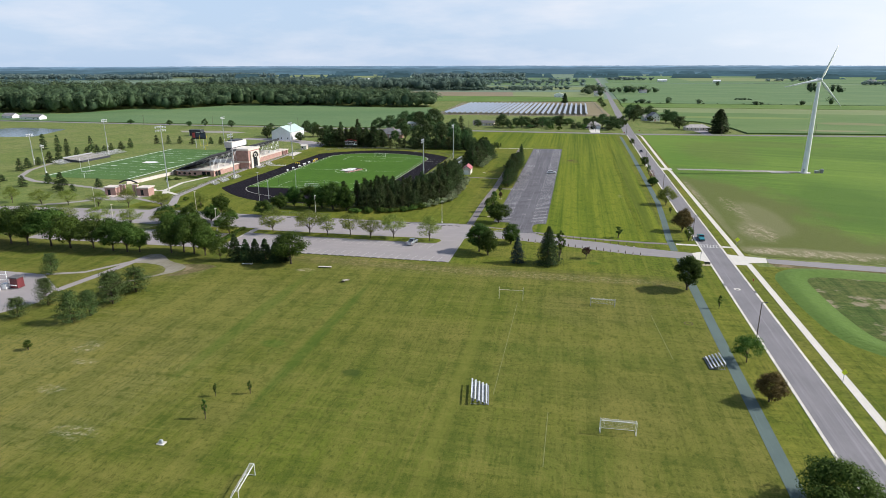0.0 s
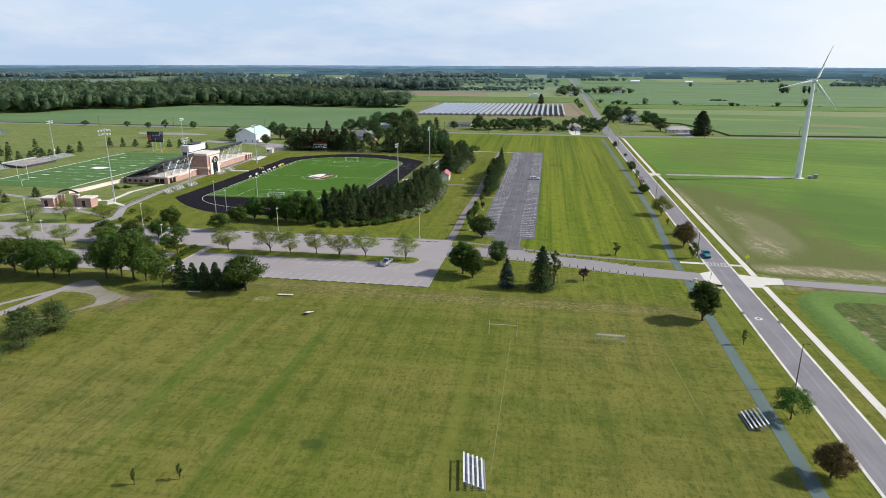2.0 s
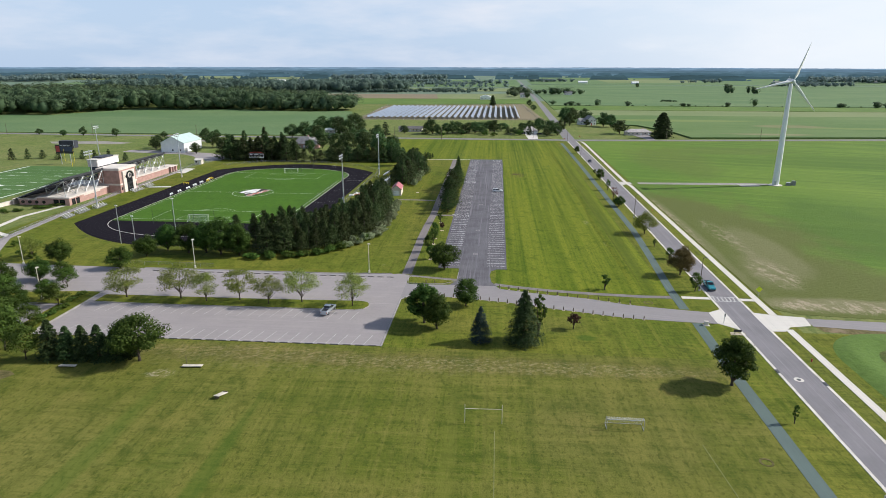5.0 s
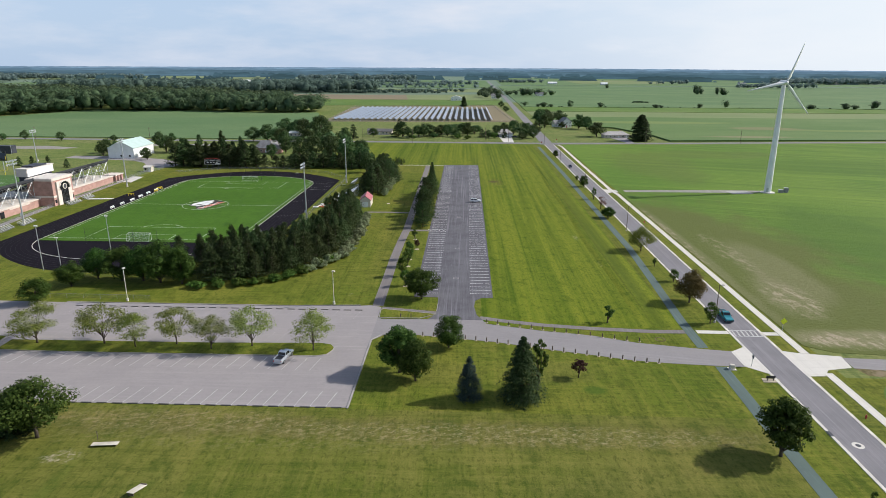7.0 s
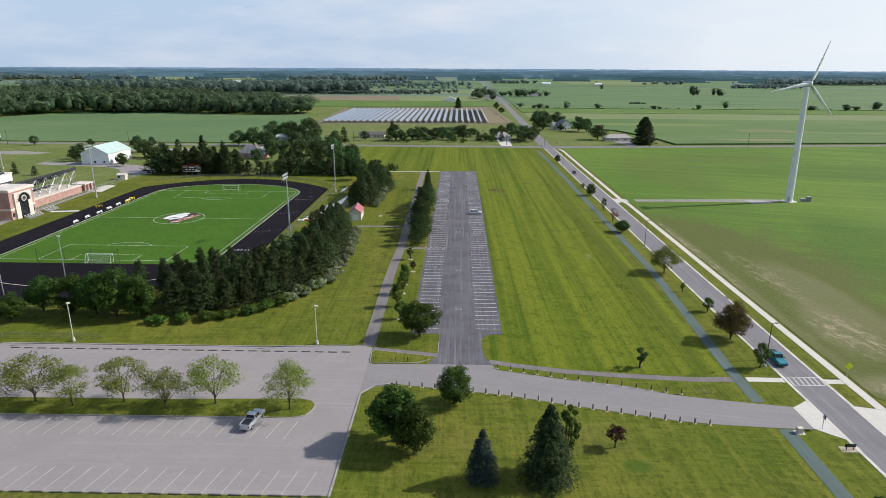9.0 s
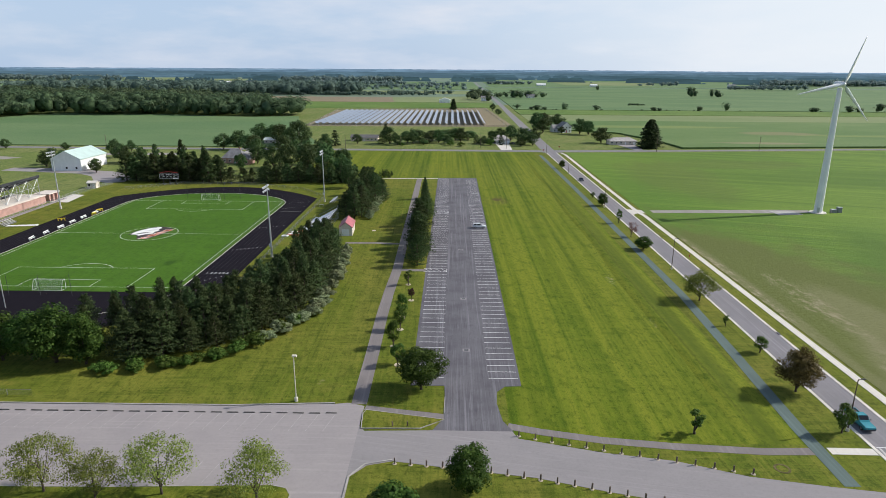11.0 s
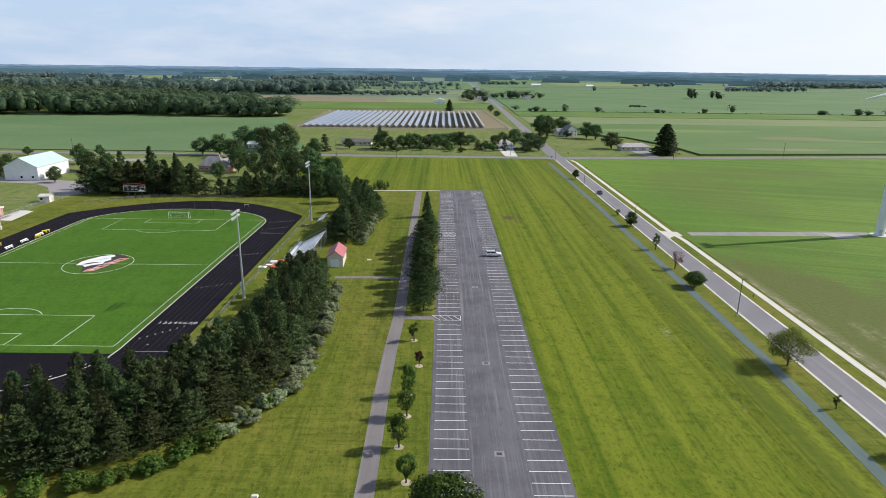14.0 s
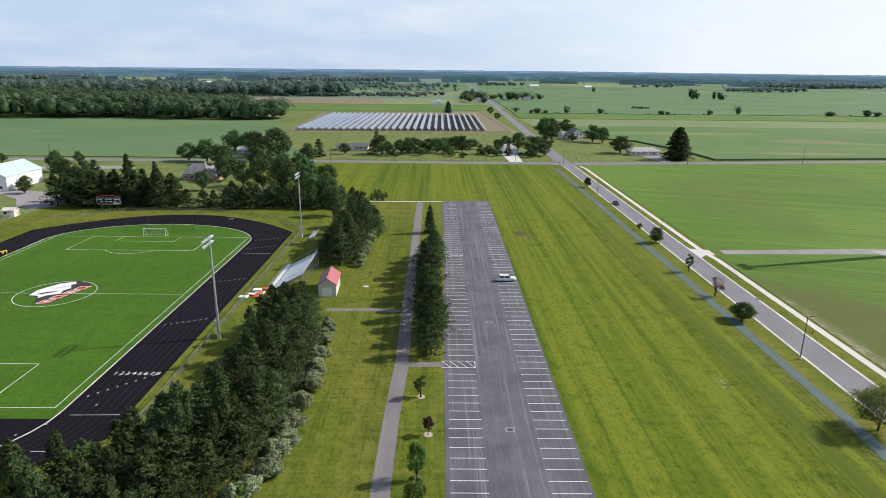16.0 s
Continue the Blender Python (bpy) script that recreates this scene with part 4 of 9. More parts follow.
kerb_l = Shape().strip([(-85.7, 46.3), (-86.0, 73)], 0.25, -0.1, 0.16).strip([(-7.15, 46.6), (-7.1, 74.5), (-5.2, 77.4), (-1.2, 78.6)], 0.22, -0.1, 0.13).strip([(-12.6, 94.4), (-30, 93.3), (-86, 93.1)], 0.25, -0.1, 0.15)
tagged(new("kerb_1", kerb_l.mesh("kerb_1", KERB_GREY)), "pale concrete kerb edging the parking lot", "kerb", kind="structure")
kerb_g = Shape().strip([(6.35, 97.0), (6.25, 91.6)], 0.14, -0.1, 0.10)
tagged(new("kerb_2", kerb_g.mesh("kerb_2", KERB_GREY)), "pale concrete kerb round the tree island", "kerb", kind="structure")
# west drives and walks
slab("plaza", [(-150, 12), (-137, 11.6), (-121, 11.4), (-108, 2), (-104.5, -8), (-108, -16), (-122, -24), (-150, -24)], Z, CONCRETE_LOT, "pale concrete yard beside the sheds")
pw = Shape().strip([(-107, 0.5), (-104.8, 16), (-103.6, 28), (-102.5, 32.5)], 2.6, -0.2, Z - 0.004).strip([(-121, 11.6), (-111, 15.6), (-104.5, 27)], 1.6, -0.2, Z - 0.008)
tagged(new("footpath_6", pw.mesh("footpath_6", CONCRETE_LOT)), "pale concrete walk curving through the lawn", "footpath", kind="structure")
slab("gravel_patch", [(-104.4, 26.5), (-104.8, 31.5), (-103.5, 35.4), (-100.6, 36.6), (-97.4, 34.6), (-94.2, 31.6), (-90.8, 29.6), (-86.8, 28.2), (-84.2, 26.2), (-84.0, 23.4), (-85.0, 20.6), (-87.4, 17.4), (-90.0, 14.0), (-93.0, 9.8), (-97.0, 5.0), (-97.8, 5.2), (-94.0, 10.2), (-91.0, 14.2), (-88.6, 17.8), (-87.8, 20.4), (-89.2, 23.2), (-91.8, 25.4), (-95.0, 26.6), (-98.6, 27.0), (-101.4, 26.6)], Z - 0.012, GRAVEL_WORN, "worn gravel patch running off into the grass")
slab("worn_ground_2", [(-87.2, 28.3), (-83.6, 29.0), (-80.2, 29.6), (-77.2, 29.4), (-75.4, 28.2), (-76.8, 25.6), (-79.2, 21.8), (-81.6, 18.8), (-83.8, 17.8), (-85.6, 18.0), (-83.8, 20.8), (-83.2, 23.6), (-84.2, 26.4)], Z - 0.018, WORN_GRASS, "worn tan grass beside the gravel")
slab("pond", [(-540, 360), (-511, 367), (-500, 381), (-445, 376), (-424, 318), (-452, 309), (-560, 315)], 0.02, WATER, "still grey pond", category="water")
slab("barn_drive", [(-240, 334), (-215, 330), (-192, 326), (-181, 318), (-172, 304), (-163, 300), (-156, 303), (-158, 314), (-166, 326), (-178, 334), (-194, 338), (-194, 343), (-240, 344)], Z, CONCRETE_LOT, "grey drive to the white barn")
slab("stadium_walk", [(-146, 80), (-142, 80), (-141, 104), (-150, 120), (-155, 157), (-158, 200), (-160, 262), (-162, 262), (-161, 200), (-158, 157), (-153, 119), (-145, 104)], Z, CONCRETE_LOT, "pale walk beside the stadium fence")
sw = Shape().strip([(-161, 124), (-166, 131), (-169.5, 150), (-166, 171)], 2.2, -0.2, Z).strip([(-152, 122), (-168, 131), (-172, 128)], 2.0, -0.2, Z - 0.004)
tagged(new("footpath_7", sw.mesh("footpath_7", CONCRETE_WALK)), "pale walk to the grandstand", "footpath", kind="structure")
slab("entrance_plaza", [(-188, 104), (-170, 106), (-164, 117), (-166, 122), (-187, 119), (-190, 108)], Z - 0.006, CONCRETE_LOT, "pale paved plaza before the stadium gate")
slab("pale_lot", [(-250, 395), (-170, 402), (-176, 412), (-256, 406)], 0.02, GRAVEL, "pale gravel lot by the ball field", category="lot")
slab("ball_field", [(-330, 385), (-290, 392), (-262, 384), (-268, 376), (-320, 374)], 0.02, GRAVEL, "bare pale ball field", category="ball field")
# basin in the rough ground by the farm drive
rng = np.random.default_rng(5)
line = [(300, 48), (180, 53), (125, 58), (104, 59.5), (95.5, 57.5), (91.6, 52), (91.0, 44), (91.4, 26), (93.2, 12), (97.5, 5.5), (106, 0), (125, -6), (180, -14), (300, -20)]
smooth_line = []
for i in range(len(line) - 1):
    p0, p1, p2, p3 = line[max(i - 1, 0)], line[i], line[i + 1], line[min(i + 2, len(line) - 1)]
    for k in range(6):
        t = k / 6
        smooth_line.append(tuple(0.5 * (2 * b + (c - a) * t + (2 * a - 5 * b + 4 * c - d) * t * t + (3 * b - a - 3 * c + d) * t ** 3) for a, b, c, d in zip(p0, p1, p2, p3)))
basin = Shape()
prof = [(-3.6, 0.0), (-2.4, 0.22), (-0.9, 0.5), (0.6, 0.52), (2.6, 0.2), (4.6, 0.01)]
for i, (x, y) in enumerate(smooth_line):
    ax, ay = smooth_line[max(i - 1, 0)]
    bx, by = smooth_line[min(i + 1, len(smooth_line) - 1)]
    ln = math.hypot(bx - ax, by - ay)
    nx, ny = -(by - ay) / ln, (bx - ax) / ln
    basin.v += [(x + nx * o, y + ny * o, z + 0.012) for o, z in prof]
for i in range(len(smooth_line) - 1):
    for j in range(5):
        k = i * 6 + j
        basin.f.append((k, k + 6, k + 7, k + 1))
        basin.m.append(0)
tagged(new("earth_bank", basin.mesh("earth_bank", SOY, smooth=True)), "low bright green bank round a rough basin", "bank", kind="structure")
slab("rough_basin", smooth_line, 0.008, ROUGH_GRASS, "rough grass and bare stony earth inside the bank", category="ground")
# grassed bank west of the footpath
bank = Shape()
ys_ = np.linspace(88, 400, 53)
for y in ys_:
    k = min(1.0, (y - 88) / 14, (400 - y) / 40)
    w = 0.5 * math.sin(y * 0.07)
    bank.v += [(53.2 + w, y, 0.004), (54.0 + w, y, 0.16 * k + 0.004), (55.4 + w, y, 0.42 * k + 0.004), (57.4 + w, y, 0.16 * k + 0.004), (62.2, y, 0.006)]
for i in range(len(ys_) - 1):
    for j in range(4):
        bank.f.append((i * 5 + j, i * 5 + j + 1, i * 5 + j + 6, i * 5 + j + 5))
        bank.m.append(0)
tagged(new("grass_bank", bank.mesh("grass_bank", LAWN_STRIPED, smooth=True)), "low grassed bank beside the footpath", "bank", kind="structure")


# ---------------------------------------------------------------- paint
def lines(name, rows, parent, mat, z, w=0.11, label=""):
    """Painted lines, each a thin piece of its own."""
    shared = {}
    for (x0, y0), (x1, y1) in rows:
        ln = math.hypot(x1 - x0, y1 - y0)
        key = round(ln, 1)
        if key not in shared:
            shared[key] = Shape().box((0, 0, 0), (key, w, 0.008)).mesh(name, mat)
        ob = new(name, shared[key])
        ob.parent = parent
        ob.matrix_basis = pose((x0 + x1) / 2, (y0 + y1) / 2, z, 0, 0, math.degrees(math.atan2(y1 - y0, x1 - x0)))


strip_ob = bpy.data.objects["parking_lot_4"]
ys = [104.0 + 2.605 * k for k in range(84)]
lines("stall_line", [((14.4, y), (19.8, y)) for y in ys] + [((0.7, y), (6.0, y)) for y in ys if not 166.5 < y < 169.3 and not 240.5 < y < 243.5], strip_ob, PAINT_WHITE, Z + 0.014, 0.13)
for yb in (166.6, 240.6):
    lines("hatch_line", [((-0.5, yb), (6.0, yb)), ((-0.5, yb + 2.7), (6.0, yb + 2.7)), ((6.0, yb), (6.0, yb + 2.7))] + [((-0.4 + 1.6 * k, yb + 2.6), (1.2 + 1.6 * k, yb + 0.1)) for k in range(4)], strip_ob, PAINT_WHITE, Z + 0.018, 0.13)
lot_ob = bpy.data.objects["parking_lot_1"]
lines("stall_line", [((-11.0 - 2.75 * k, 46.9), (-9.9 - 2.75 * k, 52.2)) for k in range(26)], lot_ob, PAINT_FAINT, Z + 0.006)
lines("stall_line", [((-17.0 - 2.75 * k, 60.3), (-15.9 - 2.75 * k, 65.4)) for k in range(24)], lot_ob, PAINT_FAINT, Z + 0.006)
lines("stall_line", [((-19.0 - 2.75 * k, 72.8), (-17.9 - 2.75 * k, 77.8)) for k in range(22)], lot_ob, PAINT_WORN, Z + 0.006)
lines("stall_line", [((-13.0 - 2.75 * k, 85.8), (-11.9 - 2.75 * k, 90.8)) for k in range(26)], lot_ob, PAINT_WORN, Z + 0.006)
lines("crossing_bar", [((72.9 + 0.98 * k, 80.6), (72.9 + 0.98 * k + 0.25, 83.3)) for k in range(7)], road, PAINT_FAINT, Z + 0.008, 0.34)
lines("crossing_edge", [((72.7, 80.4), (78.8, 80.4)), ((72.7, 83.5), (78.8, 83.5))], road, PAINT_WHITE, Z + 0.012, 0.15)
s = Shape().prism([(74.95 + 0.9 * math.cos(a), 39.4 + 0.9 * math.sin(a)) for a in np.linspace(0, 6.283, 25)[:-1]], Z, Z + 0.012)
ring = tagged(new("manhole_surround", s.mesh("manhole_surround", CONCRETE_WALK)), "pale round concrete manhole surround in the road", "manhole", kind="structure")
part("cover", Shape().prism([(74.95 + 0.42 * math.cos(a), 39.4 + 0.42 * math.sin(a)) for a in np.linspace(0, 6.283, 19)[:-1]], Z, Z + 0.02), STEEL_DARK, ring, "dark iron cover")
for x, y in ((10.5, 115.9), (10.4, 145.4), (10.3, 189)):
    s = tagged(new("drain_surround", Shape().box((x, y, Z), (1.5, 1.3, 0.04)).mesh("drain_surround", ASPHALT_DRIVE)), "square storm drain in a pale surround", "drain", kind="structure")
    part("grate", Shape().box((x, y, Z + 0.012), (0.85, 0.7, 0.04)), STEEL_DARK, s, "dark iron grate")
# practice field markings
lines("field_line", [((17.2, -30), (17.2, 17)), ((27.5, -50), (27.5, -34)), ((52, -8), (50, 16))], ground, plain("faded_field_chalk", (0.165, 0.175, 0.06), 0.9, 0, 0.2), 0.012, 0.12)
# wheel stops
stop = thing("wheel_stop", "low worn concrete wheel stop at the edge of the lot", "wheel stop", pose(-12.6, 91.2, Z - 0.004), "wheel stops")
part("block", Shape().box((0, 0, 0.08), (1.9, 0.18, 0.17), taper=0.92), plain("dark_concrete", (0.16, 0.15, 0.14), 0.9), stop)
for k in range(1, 26):
    copy_thing(stop, pose(-12.6 - 2.75 * k, 91.1 - 0.012 * k, Z - 0.004))
for k in range(26):
    copy_thing(stop, pose(-9.0 - 2.75 * k, 46.75 - 0.018 * k, Z - 0.004, 0, 0, rng.uniform(-2, 2)))

# ---------------------------------------------------------------- running track and turf
def outer(n=28):
    far = [(-97 + 45 * u, 267 + 25 * (1 - u * u)) for u in np.linspace(1, -1, n)]
    near = [(-97 + 45 * u, 142 - 26 * (1 - u * u)) for u in np.linspace(-1, 1, n)]
    return far + near


def oval(hx, y0, y1, ry, n=24, c=-97.0):
    return [(c + hx * math.cos(a), y1 + ry * math.sin(a)) for a in np.linspace(0, math.pi, n)] + [(c + hx * math.cos(a), y0 + ry * math.sin(a)) for a in np.linspace(math.pi, 2 * math.pi, n)]


slab("running_track", outer(), Z, RUBBER, "black rubber running track round the turf")
slab("turf", [p for p in oval(33.6, 150, 254, 22.4) if p[1] > 150.5] + [(-130.6, 147.6), (-63.4, 147.6)], Z + 0.02, TURF, "green artificial turf playing field")
turf_ob, track_ob = bpy.data.objects["turf"], bpy.data.objects["running_track"]
TZ = Z + 0.026
border = oval(33.8, 150, 254, 22.6)
part("edge_line", Shape().strip(border + [border[0]], 0.24, Z, Z + 0.03), CONCRETE_CURB, track_ob, "white inner edge of the track")
lines("pitch_line", [((-65, 151), (-65, 259.2)), ((-129, 151), (-129, 259.2)), ((-129, 259.2), (-65, 259.2)), ((-129, 151), (-65, 151)), ((-129, 205), (-65, 205)),
                     ((-116.6, 243.4), (-77.4, 243.4)), ((-116.6, 243.4), (-116.6, 259.2)), ((-77.4, 243.4), (-77.4, 259.2)), ((-106.5, 253.6), (-87.5, 253.6)), ((-106.5, 253.6), (-106.5, 259.2)), ((-87.5, 253.6), (-87.5, 259.2)),
                     ((-116.6, 166.8), (-77.4, 166.8)), ((-116.6, 151), (-116.6, 166.8)), ((-77.4, 151), (-77.4, 166.8)), ((-106.5, 156.6), (-87.5, 156.6)), ((-106.5, 151), (-106.5, 156.6)), ((-87.5, 151), (-87.5, 156.6))], turf_ob, LINE_TURF, TZ, 0.13)
circ = [(-97 + 9.15 * math.cos(a), 205 + 9.15 * math.sin(a)) for a in np.linspace(0, 6.2832, 49)]
part("centre_circle", Shape().strip(circ, 0.16, Z, TZ + 0.004), LINE_TURF, turf_ob)
for yc, a0, a1 in ((248.2, math.pi * 1.2, math.pi * 1.8), (162.0, math.pi * 0.2, math.pi * 0.8)):
    part("penalty_arc", Shape().strip([(-97 + 9.15 * math.cos(a), yc + 9.15 * math.sin(a) * 0.95) for a in np.linspace(a0, a1, 15)], 0.16, Z, TZ + 0.004), LINE_TURF, turf_ob)
# emblem in the centre circle, as plain shapes
emb = thing("field_emblem", "white, orange and black emblem on the turf", "emblem", pose(-97.5, 205.6, TZ), kind="structure")
head = [(-5.2, -2.2), (-5.4, 1.0), (-4.4, 3.4), (-2.6, 6.4), (0.6, 8.3), (1.6, 6.6), (0.9, 5.4), (2.2, 3.2), (1.2, 1.4), (1.8, -0.7), (-0.8, -2.2), (-1.9, -4.1), (-2.6, -2.6), (-3.6, -2.3)]
part("backing", Shape().prism([(-5.9, -2.5), (-5.9, 1.2), (-4.8, 3.8), (-2.9, 6.9), (0.6, 9.0), (4.6, 7.4), (6.4, 4.7), (5.9, 1.8), (5.1, -1.4), (4.2, -4.6), (2.8, -7.9), (-0.4, -8.4), (-1.6, -5.2), (-2.8, -3.2)], 0, 0.010), LOGO_BLACK, emb, "black outline")
part("head", Shape().prism(head, 0, 0.018), LOGO_WHITE, emb, "white angular crest")
part("crest_mark", Shape().prism([(-3.9, -1.4), (-2.2, 0.4), (0.6, 1.0), (-1.4, -0.5), (-2.8, -1.6)], 0, 0.022), LOGO_BLACK, emb, "dark stroke on the crest")
part("crest_mark", Shape().prism([(-2.4, 2.6), (-0.2, 4.6), (1.2, 4.9), (-0.4, 3.4)], 0, 0.022), STEEL_GALV, emb, "grey stroke on the crest")
for k in range(4):
    x, y = -0.2 + 1.12 * k, -7.8 + 3.25 * k
    part("block", Shape().prism([(x, y), (x + 2.7, y + 0.4), (x + 3.5, y + 3.0), (x + 0.7, y + 2.6)], 0, 0.022), LOGO_ORANGE, emb, "orange block")
    part("block_edge", Shape().strip([(x + 0.15, y + 0.15), (x + 2.6, y + 0.5), (x + 3.3, y + 2.85), (x + 0.8, y + 2.5), (x + 0.15, y + 0.15)], 0.22, 0, 0.026), LOGO_WHITE, emb, "white edge")
    part("inset", Shape().prism([(x + 1.1, y + 0.95), (x + 2.0, y + 1.1), (x + 2.4, y + 2.1), (x + 1.5, y + 1.95)], 0, 0.028), LOGO_BLACK if k % 2 else LOGO_WHITE, emb)
LANE_PAINT = plain("faded_lane_paint", (0.032, 0.028, 0.033), 0.9, 0, 0.2)
# lanes on the right-hand straight and round the ends
for k in range(1, 8):
    d = k * 1.36
    ov = oval(34.2 + d * 0.98, 150, 254, 22.9 + d * 1.15)
    part("lane_line", Shape().strip(ov + [ov[0]], 0.05, Z, Z + 0.012), LANE_PAINT, track_ob)
lines("start_mark", [((-61.2, 148.8), (-53.2, 149.0)), ((-61.4, 138.8), (-55.2, 138.9)), ((-61.5, 241), (-53, 241))], track_ob, PAINT_FAINT, Z + 0.016, 0.14)
mark = Shape().prism([(-0.20, -0.24), (0.20, -0.24), (0.0, 0.30)], 0, 0.010).mesh("lane_mark", PAINT_FAINT)
for k in range(8):
    for y in (155.0, 186, 214, 246, 256):
        part("lane_mark", mark, None, track_ob, m=pose(-61.6 + 1.12 * k, y + (1.1 if y < 160 else 0.5) * k, Z + 0.016))
for x, y in ((-63.4, 146.1), (-66.3, 143.1), (-70.0, 138.2), (-58.6, 152.1)):
    part("lane_mark", mark, None, track_ob, m=pose(x, y, Z + 0.016))
bpy.context.view_layer.update()
for k in range(8):
    fc = bpy.data.curves.new("numeral", "FONT")
    fc.body, fc.size, fc.align_x = str(k + 1), 1.7, "CENTER"
    tmp = new("numeral", fc)
    bpy.context.view_layer.update()
    me = bpy.data.meshes.new_from_object(tmp.evaluated_get(bpy.context.evaluated_depsgraph_get()))
    bpy.data.objects.remove(tmp)
    me.materials.append(PAINT_WHITE)
    part("lane_number", me, None, track_ob, "white lane number", m=pose(-61.0 + 1.12 * k, 162.7, Z + 0.016))

# ---------------------------------------------------------------- football field
ring_walk = Shape().strip([(-291, 252), (-291.5, 205), (-288, 188), (-281, 168), (-269, 150), (-250, 139.5), (-222, 134), (-198, 128), (-188, 121)], 3.0, -0.2, Z - 0.006)
tagged(new("footpath_10", ring_walk.mesh("footpath_10", CONCRETE_LOT)), "pale path curving round the football field", "footpath", kind="structure")
slab("football_turf", [(-259, 152), (-203, 152), (-203, 270), (-259, 270)], Z + 0.02, TURF_PALE, "pale green artificial football turf")
fb = bpy.data.objects["football_turf"]
part("side_line", Shape().strip([(-257, 154), (-257, 268)], 1.1, Z, Z + 0.03), LINE_TURF, fb)
part("side_line", Shape().strip([(-205, 154), (-205, 268)], 1.1, Z, Z + 0.03), LINE_TURF, fb)
lines("yard_line", [((-256, 165 + 9.15 * k), (-206, 165 + 9.15 * k)) for k in range(11)], fb, LINE_TURF, Z + 0.03, 0.10)
lines("yard_number", [((-246.5, 165.5 + 9.15 * k), (-242.5, 165.5 + 9.15 * k)) for k in range(1, 10)] + [((-220, 165.5 + 9.15 * k), (-216, 165.5 + 9.15 * k)) for k in range(1, 10)], fb, LINE_TURF, Z + 0.034, 1.0)
part("emblem", Shape().prism([(-236, 207), (-231, 205.5), (-227, 207), (-226, 211), (-231, 213), (-236, 212)], Z, Z + 0.036), LOGO_WHITE, fb, "pale grey emblem shape")


# ---------------------------------------------------------------- trees
def broad_parts(seed, h, r, stem, leaf, clumps, leaves, size, bark, squash=0.72, low=0.0, lean=0.0, thick=0.85):
    """Trunk with limbs and a crown of leaf clumps; height h, crown radius r, clear stem height."""
    rg = np.random.default_rng(seed)
    half = (h - stem) / 2
    mid = np.array([0, 0, stem + half])
    d = ball(rg, clumps)
    d[:, 2] = np.where(d[:, 2] > 0, d[:, 2], d[:, 2] * 0.85)
    d[:, :2] *= np.where(d[:, 2:] > 0, 1 - 0.38 * d[:, 2:], 1.0)
    u = rg.uniform(0.40, 0.80, clumps) ** 0.6
    cen = mid + d * u[:, None] * np.array([r, r, half]) * rg.uniform(0.82, 1.12, (clumps, 1))
    cen[:, :2] *= 1 + lean * rg.uniform(-0.35, 0.7, (clumps, 1))
    rc = rg.uniform(0.24, 0.40, clumps) * r
    t = Shape()
    r0 = 0.035 * h ** 0.9 * thick
    top = Vector((rg.normal() * 0.2, rg.normal() * 0.2, stem + half * 0.9))
    t.tube([(0, 0, -0.1), (0, 0, stem * 0.5), (top.x * 0.4, top.y * 0.4, stem), top], [r0 * 1.3, r0, r0 * 0.85, r0 * 0.3], 7)
    for i in rg.choice(clumps, min(clumps, 9), replace=False):
        a = Vector((0, 0, stem * rg.uniform(0.7, 1.0)))
        b = Vector(cen[i])
        m = a.lerp(b, 0.5) + Vector((0, 0, 0.12 * h * rg.uniform(-0.3, 0.6)))
        t.tube([a, m, b], [r0 * 0.45, r0 * 0.28, r0 * 0.1], 5, cap=False)
    pick = rg.choice(clumps, leaves, p=rc**2 / (rc**2).sum())
    dd = ball(rg, leaves)
    dd[:, 2] += 0.15
    dd /= np.linalg.norm(dd, axis=1, keepdims=True)
    flat = np.array([1, 1, squash])
    at = cen[pick] + dd * (rc[pick] * rg.uniform(0.55, 1.08, leaves))[:, None] * flat
    at[:, 2] = np.maximum(at[:, 2], stem * 0.55 + low + 0.4 * rg.random(leaves))
    nrm = dd + 0.35 * ball(rg, leaves) + np.array([0, 0, 0.25])
    return t, cards("crown", leaf, at, nrm, size, size * 0.72, rg), bark


